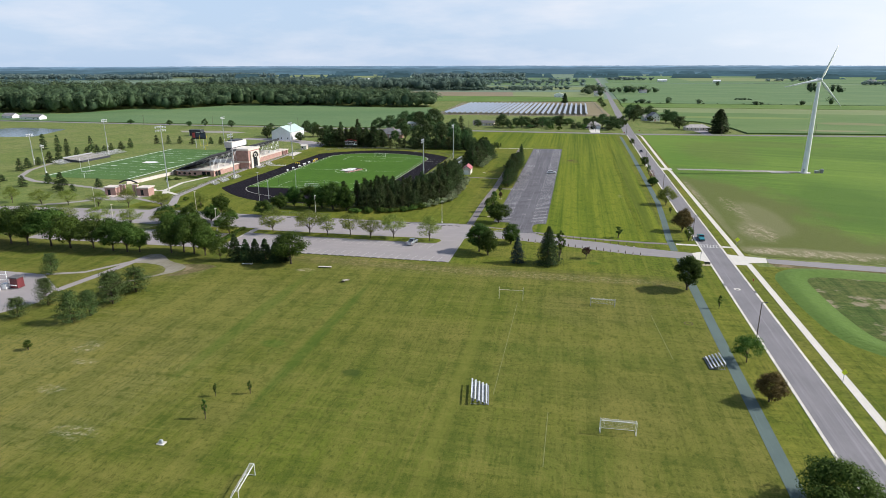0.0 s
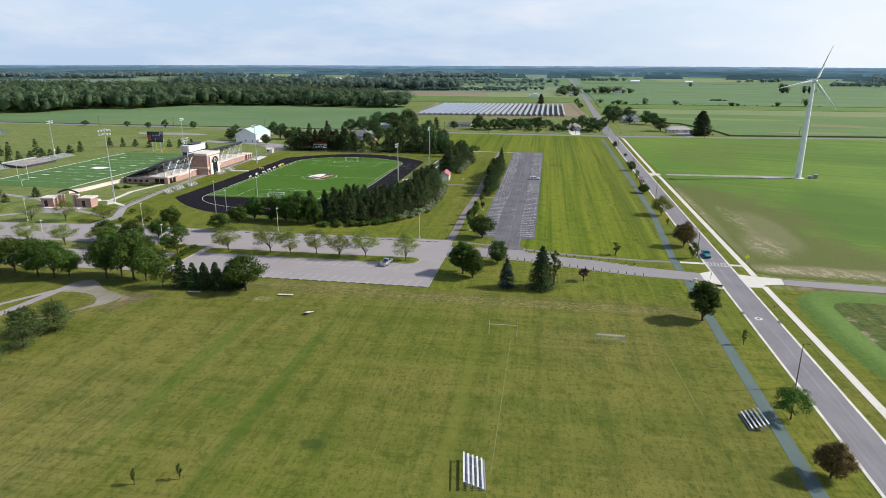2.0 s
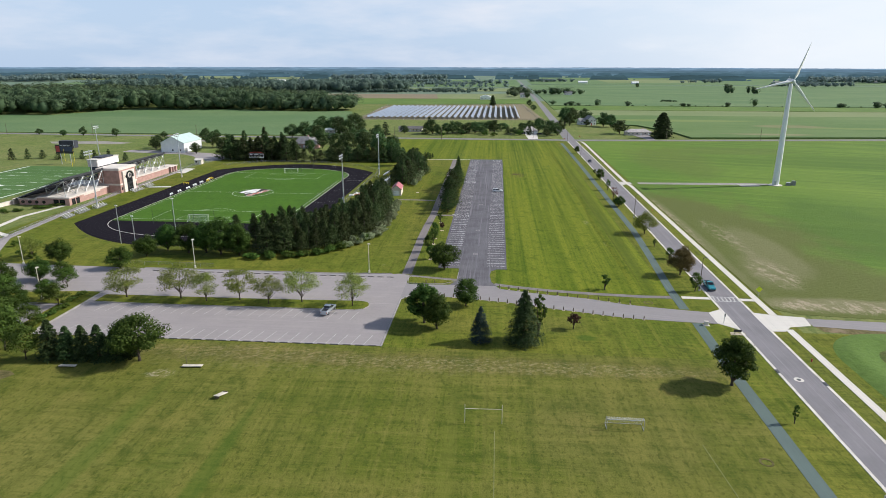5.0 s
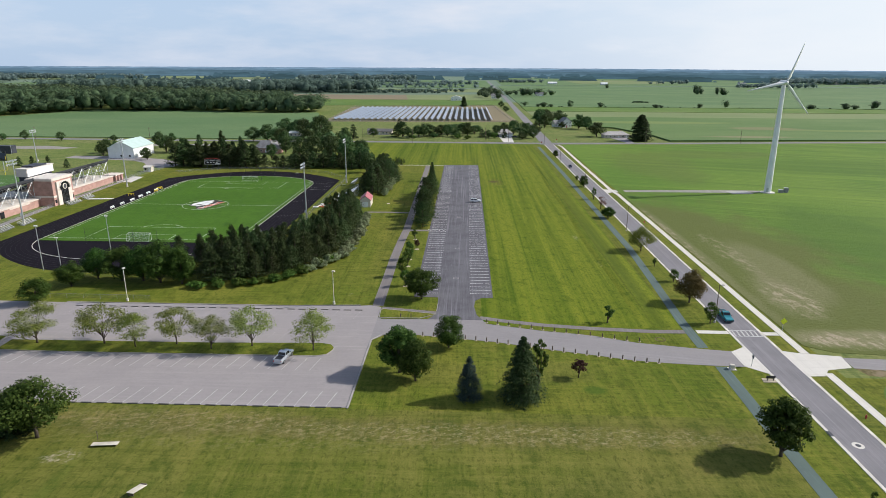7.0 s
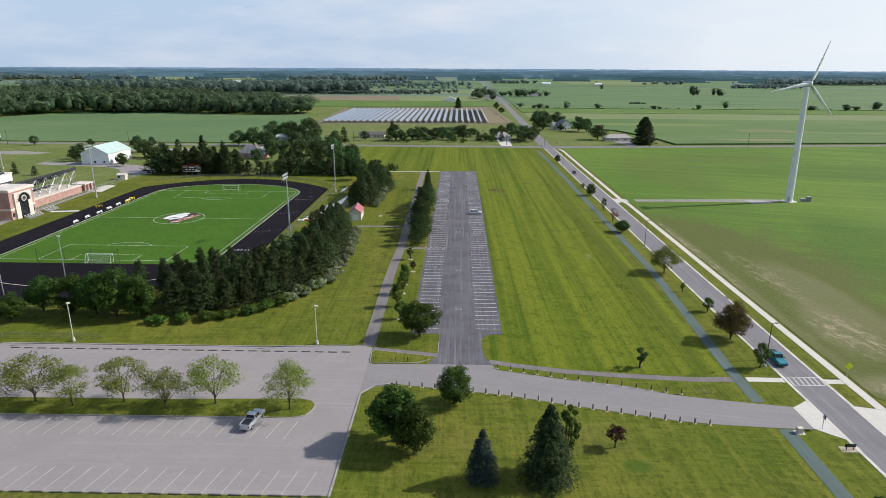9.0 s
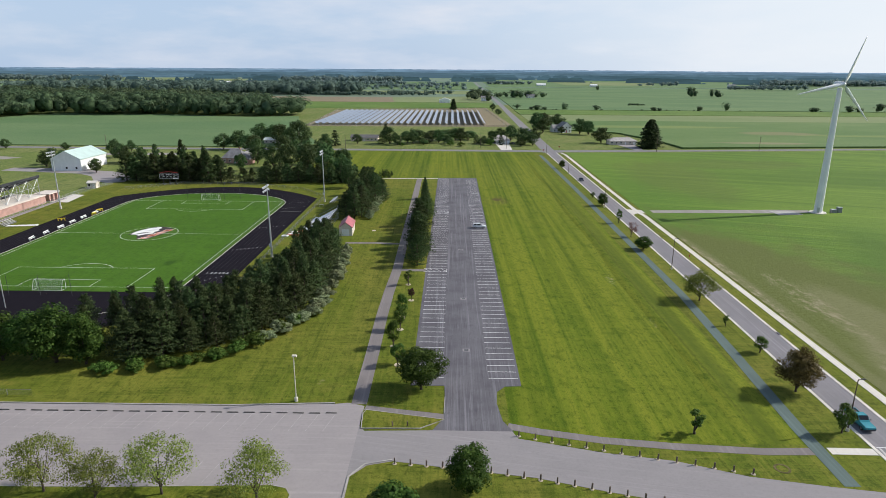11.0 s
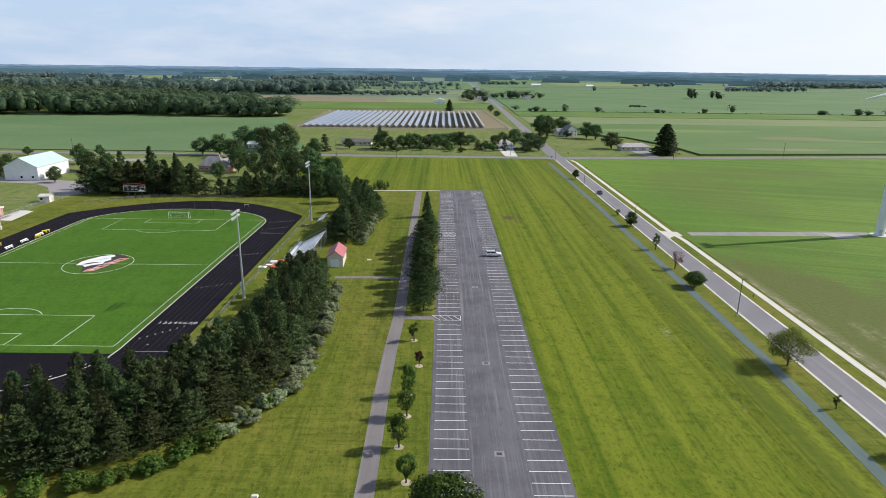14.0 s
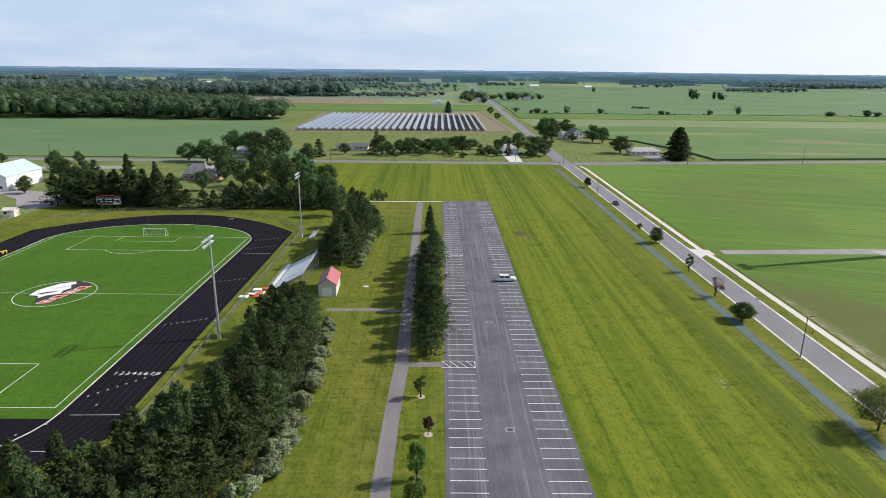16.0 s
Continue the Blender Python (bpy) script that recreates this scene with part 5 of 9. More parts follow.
def needle_parts(seed, h, r, leaf, tiers, per, sprays, size, clear=0.06, droop=0.18, ragged=0.25, pw=0.85):
    """A conifer: straight stem, whorls of branches, elongated sprays of needles."""
    rg = np.random.default_rng(seed)
    t = Shape().tube([(0, 0, -0.1), (0, 0, h * 0.5), (0, 0, h * 0.97)], [0.018 * h + 0.04, 0.011 * h + 0.02, 0.015], 6)
    at, nr, al = [], [], []
    for k in range(tiers):
        f = clear + (1 - clear) * (k + rg.uniform(0, 0.6)) / tiers
        z = f * h
        rad = r * (1 - f) ** pw * (1.0 if f > 0.2 else 0.8 + f) + 0.03 * r
        for j in range(per):
            q = rg.uniform(0, 2 * math.pi)
            ln = rad * rg.uniform(1 - ragged, 1 + ragged * 0.6)
            out = np.array([math.cos(q), math.sin(q), 0])
            s = rg.uniform(0.2, 1.0, sprays) ** 0.75
            side = np.array([-out[1], out[0], 0])
            p = np.outer(s * ln, out) + np.outer(rg.normal(size=sprays) * 0.17 * ln * s, side)
            p[:, 2] = z - droop * ln * s**1.5 + rg.normal(size=sprays) * 0.05 * h / tiers * 2
            at.append(p)
            al.append(out + 0.55 * rg.normal(size=(sprays, 3)) + np.array([0, 0, -0.1]))
            nr.append(np.array([0, 0, 0.75]) + out * 0.45 + 0.4 * rg.normal(size=(sprays, 3)))
            if rad > 0.5 and j % 3 == 0:
                t.rod((0, 0, z), (out[0] * ln * 0.8, out[1] * ln * 0.8, z - droop * ln * 0.7), 0.012 * r + 0.01, 4, r2=0.008)
    at, nr, al = np.concatenate(at), np.concatenate(nr), np.concatenate(al)
    return t, cards("crown", leaf, at, nr, size, size * 0.42, rg, along=al), BARK


def pine_parts(seed, h, r, leaf, boughs, sprays, size, pw=0.6):
    """A ragged pine: boughs at random heights, rising towards the tips, with tufts of needles and bare brown twigs."""
    rg = np.random.default_rng(seed)
    t = Shape().tube([(0, 0, -0.1), (0.1, 0, h * 0.5), (0, 0.1, h * 0.99)], [0.016 * h + 0.04, 0.010 * h + 0.02, 0.012], 6)
    f = np.sort(rg.uniform(0.02, 0.98, boughs) ** 0.9)
    q = rg.uniform(0, 2 * math.pi, boughs)
    lobes = 1 + 0.16 * np.sin(3 * q + 6 * f + rg.uniform(0, 6)) + 0.11 * np.sin(14 * f + 2 * q)
    ln = r * (1 - f) ** pw * np.where(f < 0.15, 0.75 + f, 1.0) * lobes * rg.uniform(0.5, 1.16, boughs) + 0.06 * r
    own = np.repeat(np.arange(boughs), sprays)
    s = rg.uniform(0.25, 1.0, len(own)) ** 0.7
    out = np.column_stack([np.cos(q), np.sin(q), np.zeros(boughs)])[own]
    side = np.column_stack([-out[:, 1], out[:, 0], out[:, 2]])
    at = out * (s * ln[own])[:, None] + side * (rg.normal(size=len(own)) * 0.16 * ln[own] * s)[:, None]
    at[:, 2] = f[own] * h + (0.22 + 0.3 * f[own]) * ln[own] * s**1.4 + rg.normal(size=len(own)) * 0.12
    al = out * 0.7 + np.array([0, 0, 0.9]) + 0.6 * rg.normal(size=(len(own), 3))
    nr = np.array([0, 0, 0.6]) + out * 0.5 + 0.5 * rg.normal(size=(len(own), 3))
    for i in range(0, boughs, 5):
        z = f[i] * h
        t.rod((0, 0, z), (math.cos(q[i]) * ln[i] * 0.9, math.sin(q[i]) * ln[i] * 0.9, z + 0.25 * ln[i]), 0.012 * r + 0.01, 3, r2=0.01)
    return t, cards("crown", leaf, at, nr, size, size * 0.32, rg, along=al), BARK


# kind: name, height and radius as modelled, variants, maker
KINDS = {
    "leafy": ("street_tree", 9.0, 5.0, 1, lambda s: broad_parts(s, 9, 5.0, 0.4, LEAF_STREET, 90, 11000, 0.36, BARK)),
    "maple": ("maple_tree", 10.0, 4.2, 3, lambda s: broad_parts(s, 10, 4.2, 0.5, LEAF_MAPLE, 70, 7000, 0.40, BARK)),
    "oval": ("maple_tree", 10.0, 3.4, 2, lambda s: broad_parts(s, 10, 3.4, 0.9, LEAF_MAPLE, 60, 7800, 0.38, BARK)),
    "bronze": ("bronze_maple_tree", 8.0, 3.4, 1, lambda s: broad_parts(s, 8, 3.4, 0.4, LEAF_BRONZE, 80, 10500, 0.28, BARK)),
    "purple": ("purple_plum_tree", 4.0, 1.4, 1, lambda s: broad_parts(s, 4, 1.4, 1.2, LEAF_PURPLE, 28, 1300, 0.24, BARK)),
    "pink": ("bare_ornamental_tree", 6.0, 2.1, 1, lambda s: broad_parts(s, 6, 2.1, 0.9, LEAF_PINK, 20, 700, 0.26, BARK)),
    "locust": ("honey_locust_tree", 8.5, 4.6, 4, lambda s: broad_parts(s, 8.5, 4.6, 1.5, LEAF_LOCUST, 40, 4200, 0.25, BARK, 0.42, lean=0.22, thick=0.62)),
    "young": ("young_tree", 5.0, 1.7, 2, lambda s: broad_parts(s, 5, 1.7, 0.9, LEAF_ROW, 26, 1500, 0.26, BARK, 1.05)),
    "thin": ("sapling", 4.5, 0.9, 2, lambda s: broad_parts(s, 4.5, 0.9, 0.5, LEAF_MAPLE, 24, 760, 0.22, BARK)),
    "row": ("shade_tree", 11.0, 5.2, 3, lambda s: broad_parts(s, 11, 5.6, 2.1, LEAF_ROW, 70, 6200, 0.50, BARK)),
    "rowlight": ("shade_tree", 11.0, 5.2, 1, lambda s: broad_parts(s, 11, 5.6, 1.9, LEAF_SHRUB, 70, 5200, 0.55, BARK)),
    "airy": ("spreading_tree", 7.5, 4.2, 2, lambda s: broad_parts(s, 7.5, 4.2, 1.5, LEAF_SHRUB, 44, 3400, 0.36, BARK, 0.5, lean=0.2, thick=0.7)),
    "pine": ("pine_tree", 13.0, 3.6, 5, lambda s: pine_parts(s, 13, 4.7, LEAF_PINE, 210, 15, 0.60, 0.82)),
    "bushy": ("pine_tree", 13.0, 3.6, 4, lambda s: pine_parts(s, 13, 4.2, LEAF_ROWPINE, 220, 14, 0.70, 0.60)),
    "screen": ("pine_tree", 13.0, 3.6, 3, lambda s: pine_parts(s, 13, 4.4, LEAF_PINE, 170, 11, 0.9, 0.9)),
    "spruce": ("spruce_tree", 12.0, 3.6, 2, lambda s: needle_parts(s, 12, 4.3, LEAF_FIR, 36, 15, 30, 0.36, 0.01, 0.32, 0.34, 0.85)),
    "blue": ("blue_spruce_tree", 8.5, 2.3, 1, lambda s: needle_parts(s, 8.5, 2.7, LEAF_SPRUCE, 28, 14, 26, 0.28, 0.01, 0.15, 0.22, 0.8)),
    "cone": ("young_spruce", 7.0, 2.0, 2, lambda s: needle_parts(s, 7, 2.2, LEAF_FIR, 14, 9, 11, 0.56, 0.01, 0.2, 0.3, 0.62)),
    "rowspruce": ("spruce_tree", 7.0, 2.0, 2, lambda s: needle_parts(s, 7, 2.3, LEAF_FIR, 26, 13, 13, 0.42, 0.0, 0.24, 0.22, 0.75)),
    "yardpine": ("pine_tree", 7.0, 3.4, 3, lambda s: pine_parts(s, 7, 3.9, LEAF_YARD, 280, 16, 0.44, 0.42)),
    "plume": ("spreading_tree", 7.5, 4.2, 1, lambda s: broad_parts(s, 7.5, 4.2, 1.0, LEAF_LOCUST, 44, 5600, 0.26, BARK, 0.62, lean=0.15, thick=0.7)),
    "far": ("shade_tree", 13.0, 5.6, 4, lambda s: broad_parts(s, 13, 5.6, 0.5, LEAF_GROVE, 46, 1900, 0.80, BARK)),
    "farpine": ("spruce_tree", 20.0, 7.5, 1, lambda s: needle_parts(s, 20, 8.0, LEAF_FIR, 26, 15, 14, 1.5, 0.02, 0.25, 0.25, 0.62)),
    "shrub": ("olive_shrub", 3.2, 2.0, 3, lambda s: broad_parts(s, 3.2, 2.0, 0.25, LEAF_OLIVE, 22, 1500, 0.34, BARK)),
    "bush": ("green_shrub", 2.6, 1.9, 2, lambda s: broad_parts(s, 2.6, 1.9, 0.2, LEAF_SHRUB, 20, 800, 0.38, BARK)),
}
made = {}
count = {}
turns = np.random.default_rng(11)


def plant(kind, x, y, h, w, label, group=""):
    name, h0, r0, variants, maker = KINDS[kind]
    i = count.get(kind, 0)
    count[kind] = i + 1
    m = pose(x, y, 0, 0, 0, turns.uniform(0, 360)) @ Matrix.Diagonal((w / (2 * r0), w / (2 * r0), h / h0, 1))
    key = (kind, i % variants)
    if key not in made:
        ob = thing(name, label, "shrub" if kind in ("shrub", "bush") else "tree", m, group)
        trunk, crown, bark = maker(100 + 7 * len(made))
        part("trunk", trunk, bark, ob, smooth=True)
        part("crown", crown, None, ob)
        made[key] = ob
    else:
        ob = copy_thing(made[key], m)
        ob.matrix_basis = m
        ob["label"] = label
        if group:
            ob["group"] = group
    return ob


# lawn between the lots and the road
plant("oval", 0.6, 60.2, 10.0, 8.2, "dark green round maple on the mown lawn")
plant("maple", 3.9, 57.0, 8.8, 7.0, "dark green maple close to its neighbour on the lawn")
plant("maple", 9.7, 71.8, 7.2, 7.0, "small dark green maple beside the drive")
plant("blue", 13.9, 51.0, 8.3, 5.0, "dense blue spruce on the lawn")
plant("spruce", 23.2, 51.4, 12.2, 8.2, "tall dark spruce with drooping branches on the lawn")
plant("thin", 26.5, 55.0, 10.6, 3.2, "slim tree behind the tall spruce")
plant("purple", 34.8, 59.6, 3.9, 3.0, "small purple-leaved plum tree on the lawn")
plant("thin", 46.1, 86.6, 5.0, 3.0, "spindly young tree on the lawn by the walk")
plant("young", 69.8, 87.4, 5.6, 3.4, "slim young tree beside the road crossing")
plant("maple", 2.0, 99.7, 8.8, 8.6, "dense round dark green maple at the mouth of the parking strip")
plant("oval", 61.4, 36.1, 10.4, 7.6, "tall dark green maple beside the footpath")
plant("thin", 67.2, 23.6, 3.9, 1.1, "narrow upright sapling in a mulch ring")
# along the road
plant("bronze", 66.7, -22.3, 6.1, 5.6, "round bronze-leaved maple between footpath and road")
plant("airy", 66.6, -6.4, 6.0, 6.4, "light green young tree between footpath and road")
plant("leafy", 67.6, -51.5, 8.0, 10.5, "broad green tree between footpath and road")
plant("bronze", 69.5, 100.6, 8.6, 7.4, "round bronze-leaved maple between footpath and road")
plant("young", 70.6, 116.5, 3.6, 3.2, "small light green tree between footpath and road")
plant("thin", 69.3, 130.0, 3.2, 1.4, "sparse sapling between footpath and road")
plant("plume", 69.5, 146.0, 8.2, 9.6, "spreading green tree between footpath and road")
plant("maple", 68.8, 191.1, 4.6, 5.8, "small dark round tree between footpath and road")
plant("pink", 69.2, 206.9, 6.0, 4.4, "reddish thin-leaved tree between footpath and road")
plant("thin", 70.0, 226.5, 5.8, 2.6, "slim dark tree between footpath and road")
plant("maple", 71.0, 257.6, 5.4, 5.2, "small dark round tree between footpath and road")
plant("young", 70.6, 274.1, 2.8, 2.2, "small young tree between footpath and road")
plant("oval", 71.0, 357.7, 5.2, 4.0, "small dark tree between footpath and road")
# between walk and parking strip
for x, y, h, w, k in ((-4.1, 155.5, 4.9, 2.4, "thin"), (-2.6, 143.9, 3.3, 1.9, "purple"), (-4.0, 132.8, 6.0, 3.2, "young"), (-3.9, 126.0, 5.8, 3.2, "young"), (-4.6, 117.3, 6.0, 3.6, "young"), (-3.0, 109.0, 5.0, 3.2, "young")):
    plant(k, x, y, h, w, "young tree in a pale mulch ring beside the walk" if k != "purple" else "small purple-leaved tree in a mulch ring", "young trees beside the walk")
    me = Shape().prism([(x + 0.75 * math.cos(a), y + 0.75 * math.sin(a)) for a in np.linspace(0, 6.28, 13)[:-1]], -0.05, 0.06).mesh("mulch_ring", MULCH)
    tagged(new("mulch_ring", me), "pale mulch ring round a young tree", "mulch ring")
rg = np.random.default_rng(21)
for k in range(15):
    y = 172.0 + 4.9 * k
    plant("bushy", -3.4 + rg.uniform(-1.6, 1.4), y + rg.uniform(-1, 1), rg.uniform(7.4, 10.4), rg.uniform(6.4, 8.4), "dark pine in a close row beside the parking strip", "pine row beside the parking strip")
plant("rowspruce", -4.4, 268.0, 10.0, 4.8, "solitary conical spruce at the end of the pine row")
# belt of pines round the turf
belt = [(-92, 106), (-80, 107), (-68, 108), (-58, 110), (-48, 113.5), (-40, 119), (-34, 127), (-30, 137), (-29, 149), (-29, 161), (-29.5, 172), (-30, 181), (-31, 189.5)]
for i in range(len(belt) - 1):
    (x0, y0), (x1, y1) = belt[i], belt[i + 1]
    dx, dy = x1 - x0, y1 - y0
    ln = math.hypot(dx, dy)
    for f, off in ((0.1, 0.5), (0.4, 3.2), (0.8, 3.0), (0.6, 0.6), (0.95, 0.8), (0.3, 6.2), (0.75, 7.0), (0.3, -1.4), (0.8, -1.2)) + (((0.2, 9.4), (0.7, 9.8)) if 2 <= i <= 6 else ()):
        if i < 2:
            continue
        px, py = x0 + dx * f - dy / ln * off + rg.uniform(-0.7, 0.7), y0 + dy * f + dx / ln * off + rg.uniform(-0.7, 0.7)
        if px < -57 and off < 4:
            continue
        hh = rg.uniform(9.2, 13.2) * (0.75 if off < 0 else 1.0 if off < 5 or i in (3, 4, 5, 6) else 0.88) * (0.75 if py > 184 else 1.0)
        plant("pine", px, py, hh, rg.uniform(5.2, 7.4), "dark ragged pine in the belt round the track", "pine belt round the track")
for x, y, h, w in ((-91.8, 104.2, 7.0, 7.2), (-88.2, 110.6, 9.2, 7.6), (-80.5, 109, 9.8, 9.4), (-75, 109.6, 10.8, 9.0), (-69.6, 108.4, 12.2, 11), (-63.4, 107.8, 10.6, 8.5)):
    plant("maple", x, y, h, w, "dark green broadleaf tree at the end of the pine belt", "pine belt round the track")
sh = [(-58, 105.2), (-52.5, 106.0), (-47.5, 107.2), (-43, 108.8), (-38.8, 111.6), (-35.2, 114.8), (-32.2, 118.6), (-29.2, 123.5), (-27.0, 128.6), (-25.4, 134.0), (-24.6, 140), (-24.2, 146), (-24.0, 152), (-24.2, 158), (-24.4, 164), (-24.6, 170), (-25.2, 176.5), (-25.6, 183)]
for i, (x, y) in enumerate(sh):
    for k in range(4):
        kind = "bush" if i < 6 or (i < 9 and k == 0) else "shrub"
        plant(kind, x + rg.uniform(-1.4, 1.0), y + rg.uniform(-1.6, 1.6), rg.uniform(1.9, 3.3) if i > 5 else rg.uniform(1.5, 2.2), rg.uniform(3.0, 4.6) if i > 5 else rg.uniform(2.8, 3.8), "silvery olive shrub at the foot of the pine belt" if kind == "shrub" else "green shrub at the foot of the pine belt", "shrub edge of the pine belt")
# clump north of the shed
for k in range(26):
    f = k / 26
    plant("pine", -34 + 8.5 * rg.random() + 4.0 * (f > 0.5) * rg.random(), 230 + 50 * f + rg.uniform(-1.5, 1.5), rg.uniform(9, 13.5), rg.uniform(6.5, 9), "tall dark pine in the clump behind the shed", "pine clump")
for k in range(12):
    plant("shrub", -24.4 + rg.uniform(-1.2, 1.2) + 0.02 * k, 229 + 4.1 * k, rg.uniform(2.2, 3.6), rg.uniform(3.2, 4.8), "silvery olive shrub at the foot of the pine clump", "shrub edge of the pine clump")
# pine screen north of the track
for k in range(66):
    f = k / 65
    x = -156 + 117 * f
    if -110 < x < -92 and k % 3:
        continue
    west = x < -108
    plant("screen", x + rg.uniform(-1.2, 1.2), 303 + 5.5 * (k % 3) + rg.uniform(0, 3), rg.uniform(10.5, 15) if west else rg.uniform(6.5, 10), rg.uniform(8.5, 11.5) if west else rg.uniform(6.5, 9), "dark pine in the screen behind the scoreboard", "pine screen")
for x, y, h, w in ((-146, 318, 17, 9), (-133, 320, 19, 10), (-122, 321, 16, 8)):
    plant("screen", x, y, h, w, "tall dark pine standing over the screen", "pine screen")
for x, y, h, w in ((-60, 330, 15, 12), (-72, 340, 16, 13), (-84, 346, 15, 12), (-50, 322, 13, 10), (-95, 352, 13, 11), (-66, 356, 15, 12), (-54, 345, 13, 11), (-45, 310, 12, 9), (-78, 365, 15, 12), (-42, 292, 12, 8), (-110, 340, 10, 8),
                   (-88, 378, 14, 12), (-108, 365, 12, 10), (-75, 385, 13, 11), (-100, 395, 15, 13), (-116, 392, 13, 11)):
    plant("far", x, y, h, w, "broad dark green tree in the grove round the brick house", "grove round the brick house")
for k in range(7):
    plant("cone", -30.5 + 2.4 * (k % 3) + 0.8 * (k // 3), 322 + 5.5 * (k // 3) + rg.uniform(-1, 1), rg.uniform(2.6, 3.8), 2.0, "little dark conical evergreen on the lawn", "little evergreens")
# parking lot island
for x, y, h, w in ((-18.3, 68.8, 8.8, 9.4), (-31.6, 70.2, 9.6, 9.6), (-39.6, 68.4, 8.2, 8.4), (-47.8, 70.4, 9.2, 9.0), (-55.8, 68.6, 7.9, 8.0), (-63.2, 70.0, 9.6, 11.0), (-77.5, 69.6, 9.2, 11.6)):
    plant("locust", x, y, h, w, "airy light green honey locust on the parking island", "island trees")
for x, y, h, w in ((-101.3, 78.6, 6.2, 6.4), (-97.9, 75.6, 5.6, 6.0), (-91.1, 62.7, 5.8, 7.0), (-90.5, 52, 4.5, 6), (-96, 66, 5.5, 6), (-108, 66, 6.5, 7.5), (-118, 66, 6.5, 7.5)):
    plant("airy", x, y, h, w, "green spreading tree on a parking island", "parking lot trees")
for x, y, h, w in ((-113.5, 94.4, 8.0, 7.5), (-112.3, 70.5, 8.5, 8.5), (-92.8, 92.0, 6.5, 7.5), (-108.8, 79.5, 7.0, 6.5), (-123.9, 72.9, 7.5, 8.5), (-99.5, 59.0, 6.5, 7.0)):
    plant("maple", x, y, h, w, "dark green leafy tree among the parking islands", "parking lot trees")
for k in range(14):
    f = k / 13
    plant("locust", -120 - 95 * f + rg.uniform(-2, 2), 66 + 32 * (k % 2) - 6 * f + rg.uniform(-2, 2), rg.uniform(6.5, 8.5), rg.uniform(8, 10), "airy light green tree in the far parking lot", "far parking lot trees")
for k in range(10):
    plant("bush", -88.3 + 0.6 * rg.normal() - 0.2 * k, 50 + 2.2 * k, 1.3, 2.6, "low clipped green shrub by the lot kerb", "kerb shrubs")
# front row west of the lot
for x, y, h, w in ((-72.9, 35.4, 8.6, 5.0), (-69.4, 35.6, 7.2, 4.4), (-66.2, 35.8, 7.4, 4.4), (-62.9, 36.0, 7.6, 4.6), (-59.8, 36.4, 6.6, 4.6), (-58.0, 37.6, 6.4, 4.2)):
    plant("rowspruce", x, y, h, w * 1.12, "dark conical spruce in a short row behind the lot", "spruce row")
plant("row", -54.5, 35.8, 10.0, 10.4, "broad dark green tree at the edge of the practice field")
plant("airy", -77.8, 34.4, 7.6, 7.0, "leaning open-crowned tree at the edge of the practice field")
for x, y, h, w in ((-168, 37, 13, 12), (-177, 38, 13, 12), (-158.8, 37, 12.8, 11.6), (-151.3, 36.3, 13.8, 11.6), (-142.6, 37, 13.5, 12.5), (-134.4, 36.3, 13.0, 12.4), (-126.9, 38, 10.4, 10.6), (-118.1, 36.5, 11.0, 9.6), (-112.6, 36.2, 10.6, 9.2), (-108.8, 37.4, 9.0, 7.8), (-97.8, 38.4, 11.6, 8.8), (-94.6, 40.5, 12.4, 9.4), (-89.8, 39.0, 13.4, 10.8), (-85.4, 38.2, 11.2, 8.6)):
    light = count.get("rowlight", 0) + count.get("row", 0)
    if light % 4 == 2:
        plant("rowlight", x, y, h * 0.95, w * 0.9, "large light green tree in the row before the parking lot", "tree row")
    else:
        plant("row", x, y, h, w, "large dark green tree in the row before the parking lot", "tree row")
for x, y, h, w in ((-118.6, 11.7, 6.2, 5.4), (-100.7, -8.7, 6.8, 6.0), (-101.2, -17.1, 4.8, 5.4), (-85.7, -17.3, 7.6, 6.0), (-84.5, -12.9, 6.4, 4.9), (-84.9, -4.6, 8.0, 7.4), (-84.8, 4.2, 6.6, 8.2), (-88.5, 0.5, 6.5, 6.5)):
    plant("yardpine", x, y, h, w, "bushy green pine on the lawn by the yard", "yard pines")
plant("young", -83.7, -31.9, 2.3, 2.2, "little bush on the practice field edge")
for x, y, h in ((-30.7, -48.5, 4.3), (-33.2, -41.2, 3.1), (-27.4, -39.0, 2.9)):
    plant("thin", x, y, h, 0.9, "thin staked sapling on the practice field", "staked saplings")
# stadium surroundings
for x, y in ((-347.6, 247.8), (-329, 241), (-322, 242.5), (-310, 250), (-293, 219), (-294, 228), (-295, 238), (-292.7, 243), (-294.5, 253), (-292.8, 261), (-291, 268), (-293, 195), (-292, 186), (-295.5, 205.5), (-296, 214), (-284.6, 165.4), (-288.4, 175),
             (-279, 296), (-272, 300), (-247, 302.5), (-237, 298.5), (-260, 297.5), (-286, 292), (-228, 300), (-216, 297)):
    plant("cone", x + rg.uniform(-1, 1), y, rg.uniform(4.5, 7.5) if y > 270 or x > -296 else rg.uniform(8, 12), rg.uniform(4.2, 6.2), "small dark spruce round the football field", "stadium spruces")
for k in range(14):
    plant("cone", -276 + 5.6 * k + rg.uniform(-1.5, 1.5), 124 + 9 * math.sin(k) + rg.uniform(0, 6), rg.uniform(3.5, 6.5), rg.uniform(3.4, 5), "small dark spruce before the stadium", "stadium spruces")
for x, y in ((-136, 97), (-131, 101), (-126, 99), (-121, 103), (-141, 111), (-134, 112)):
    plant("bush", x, y, 2.0, 2.8, "round dark shrub on the slope by the track", "slope shrubs")
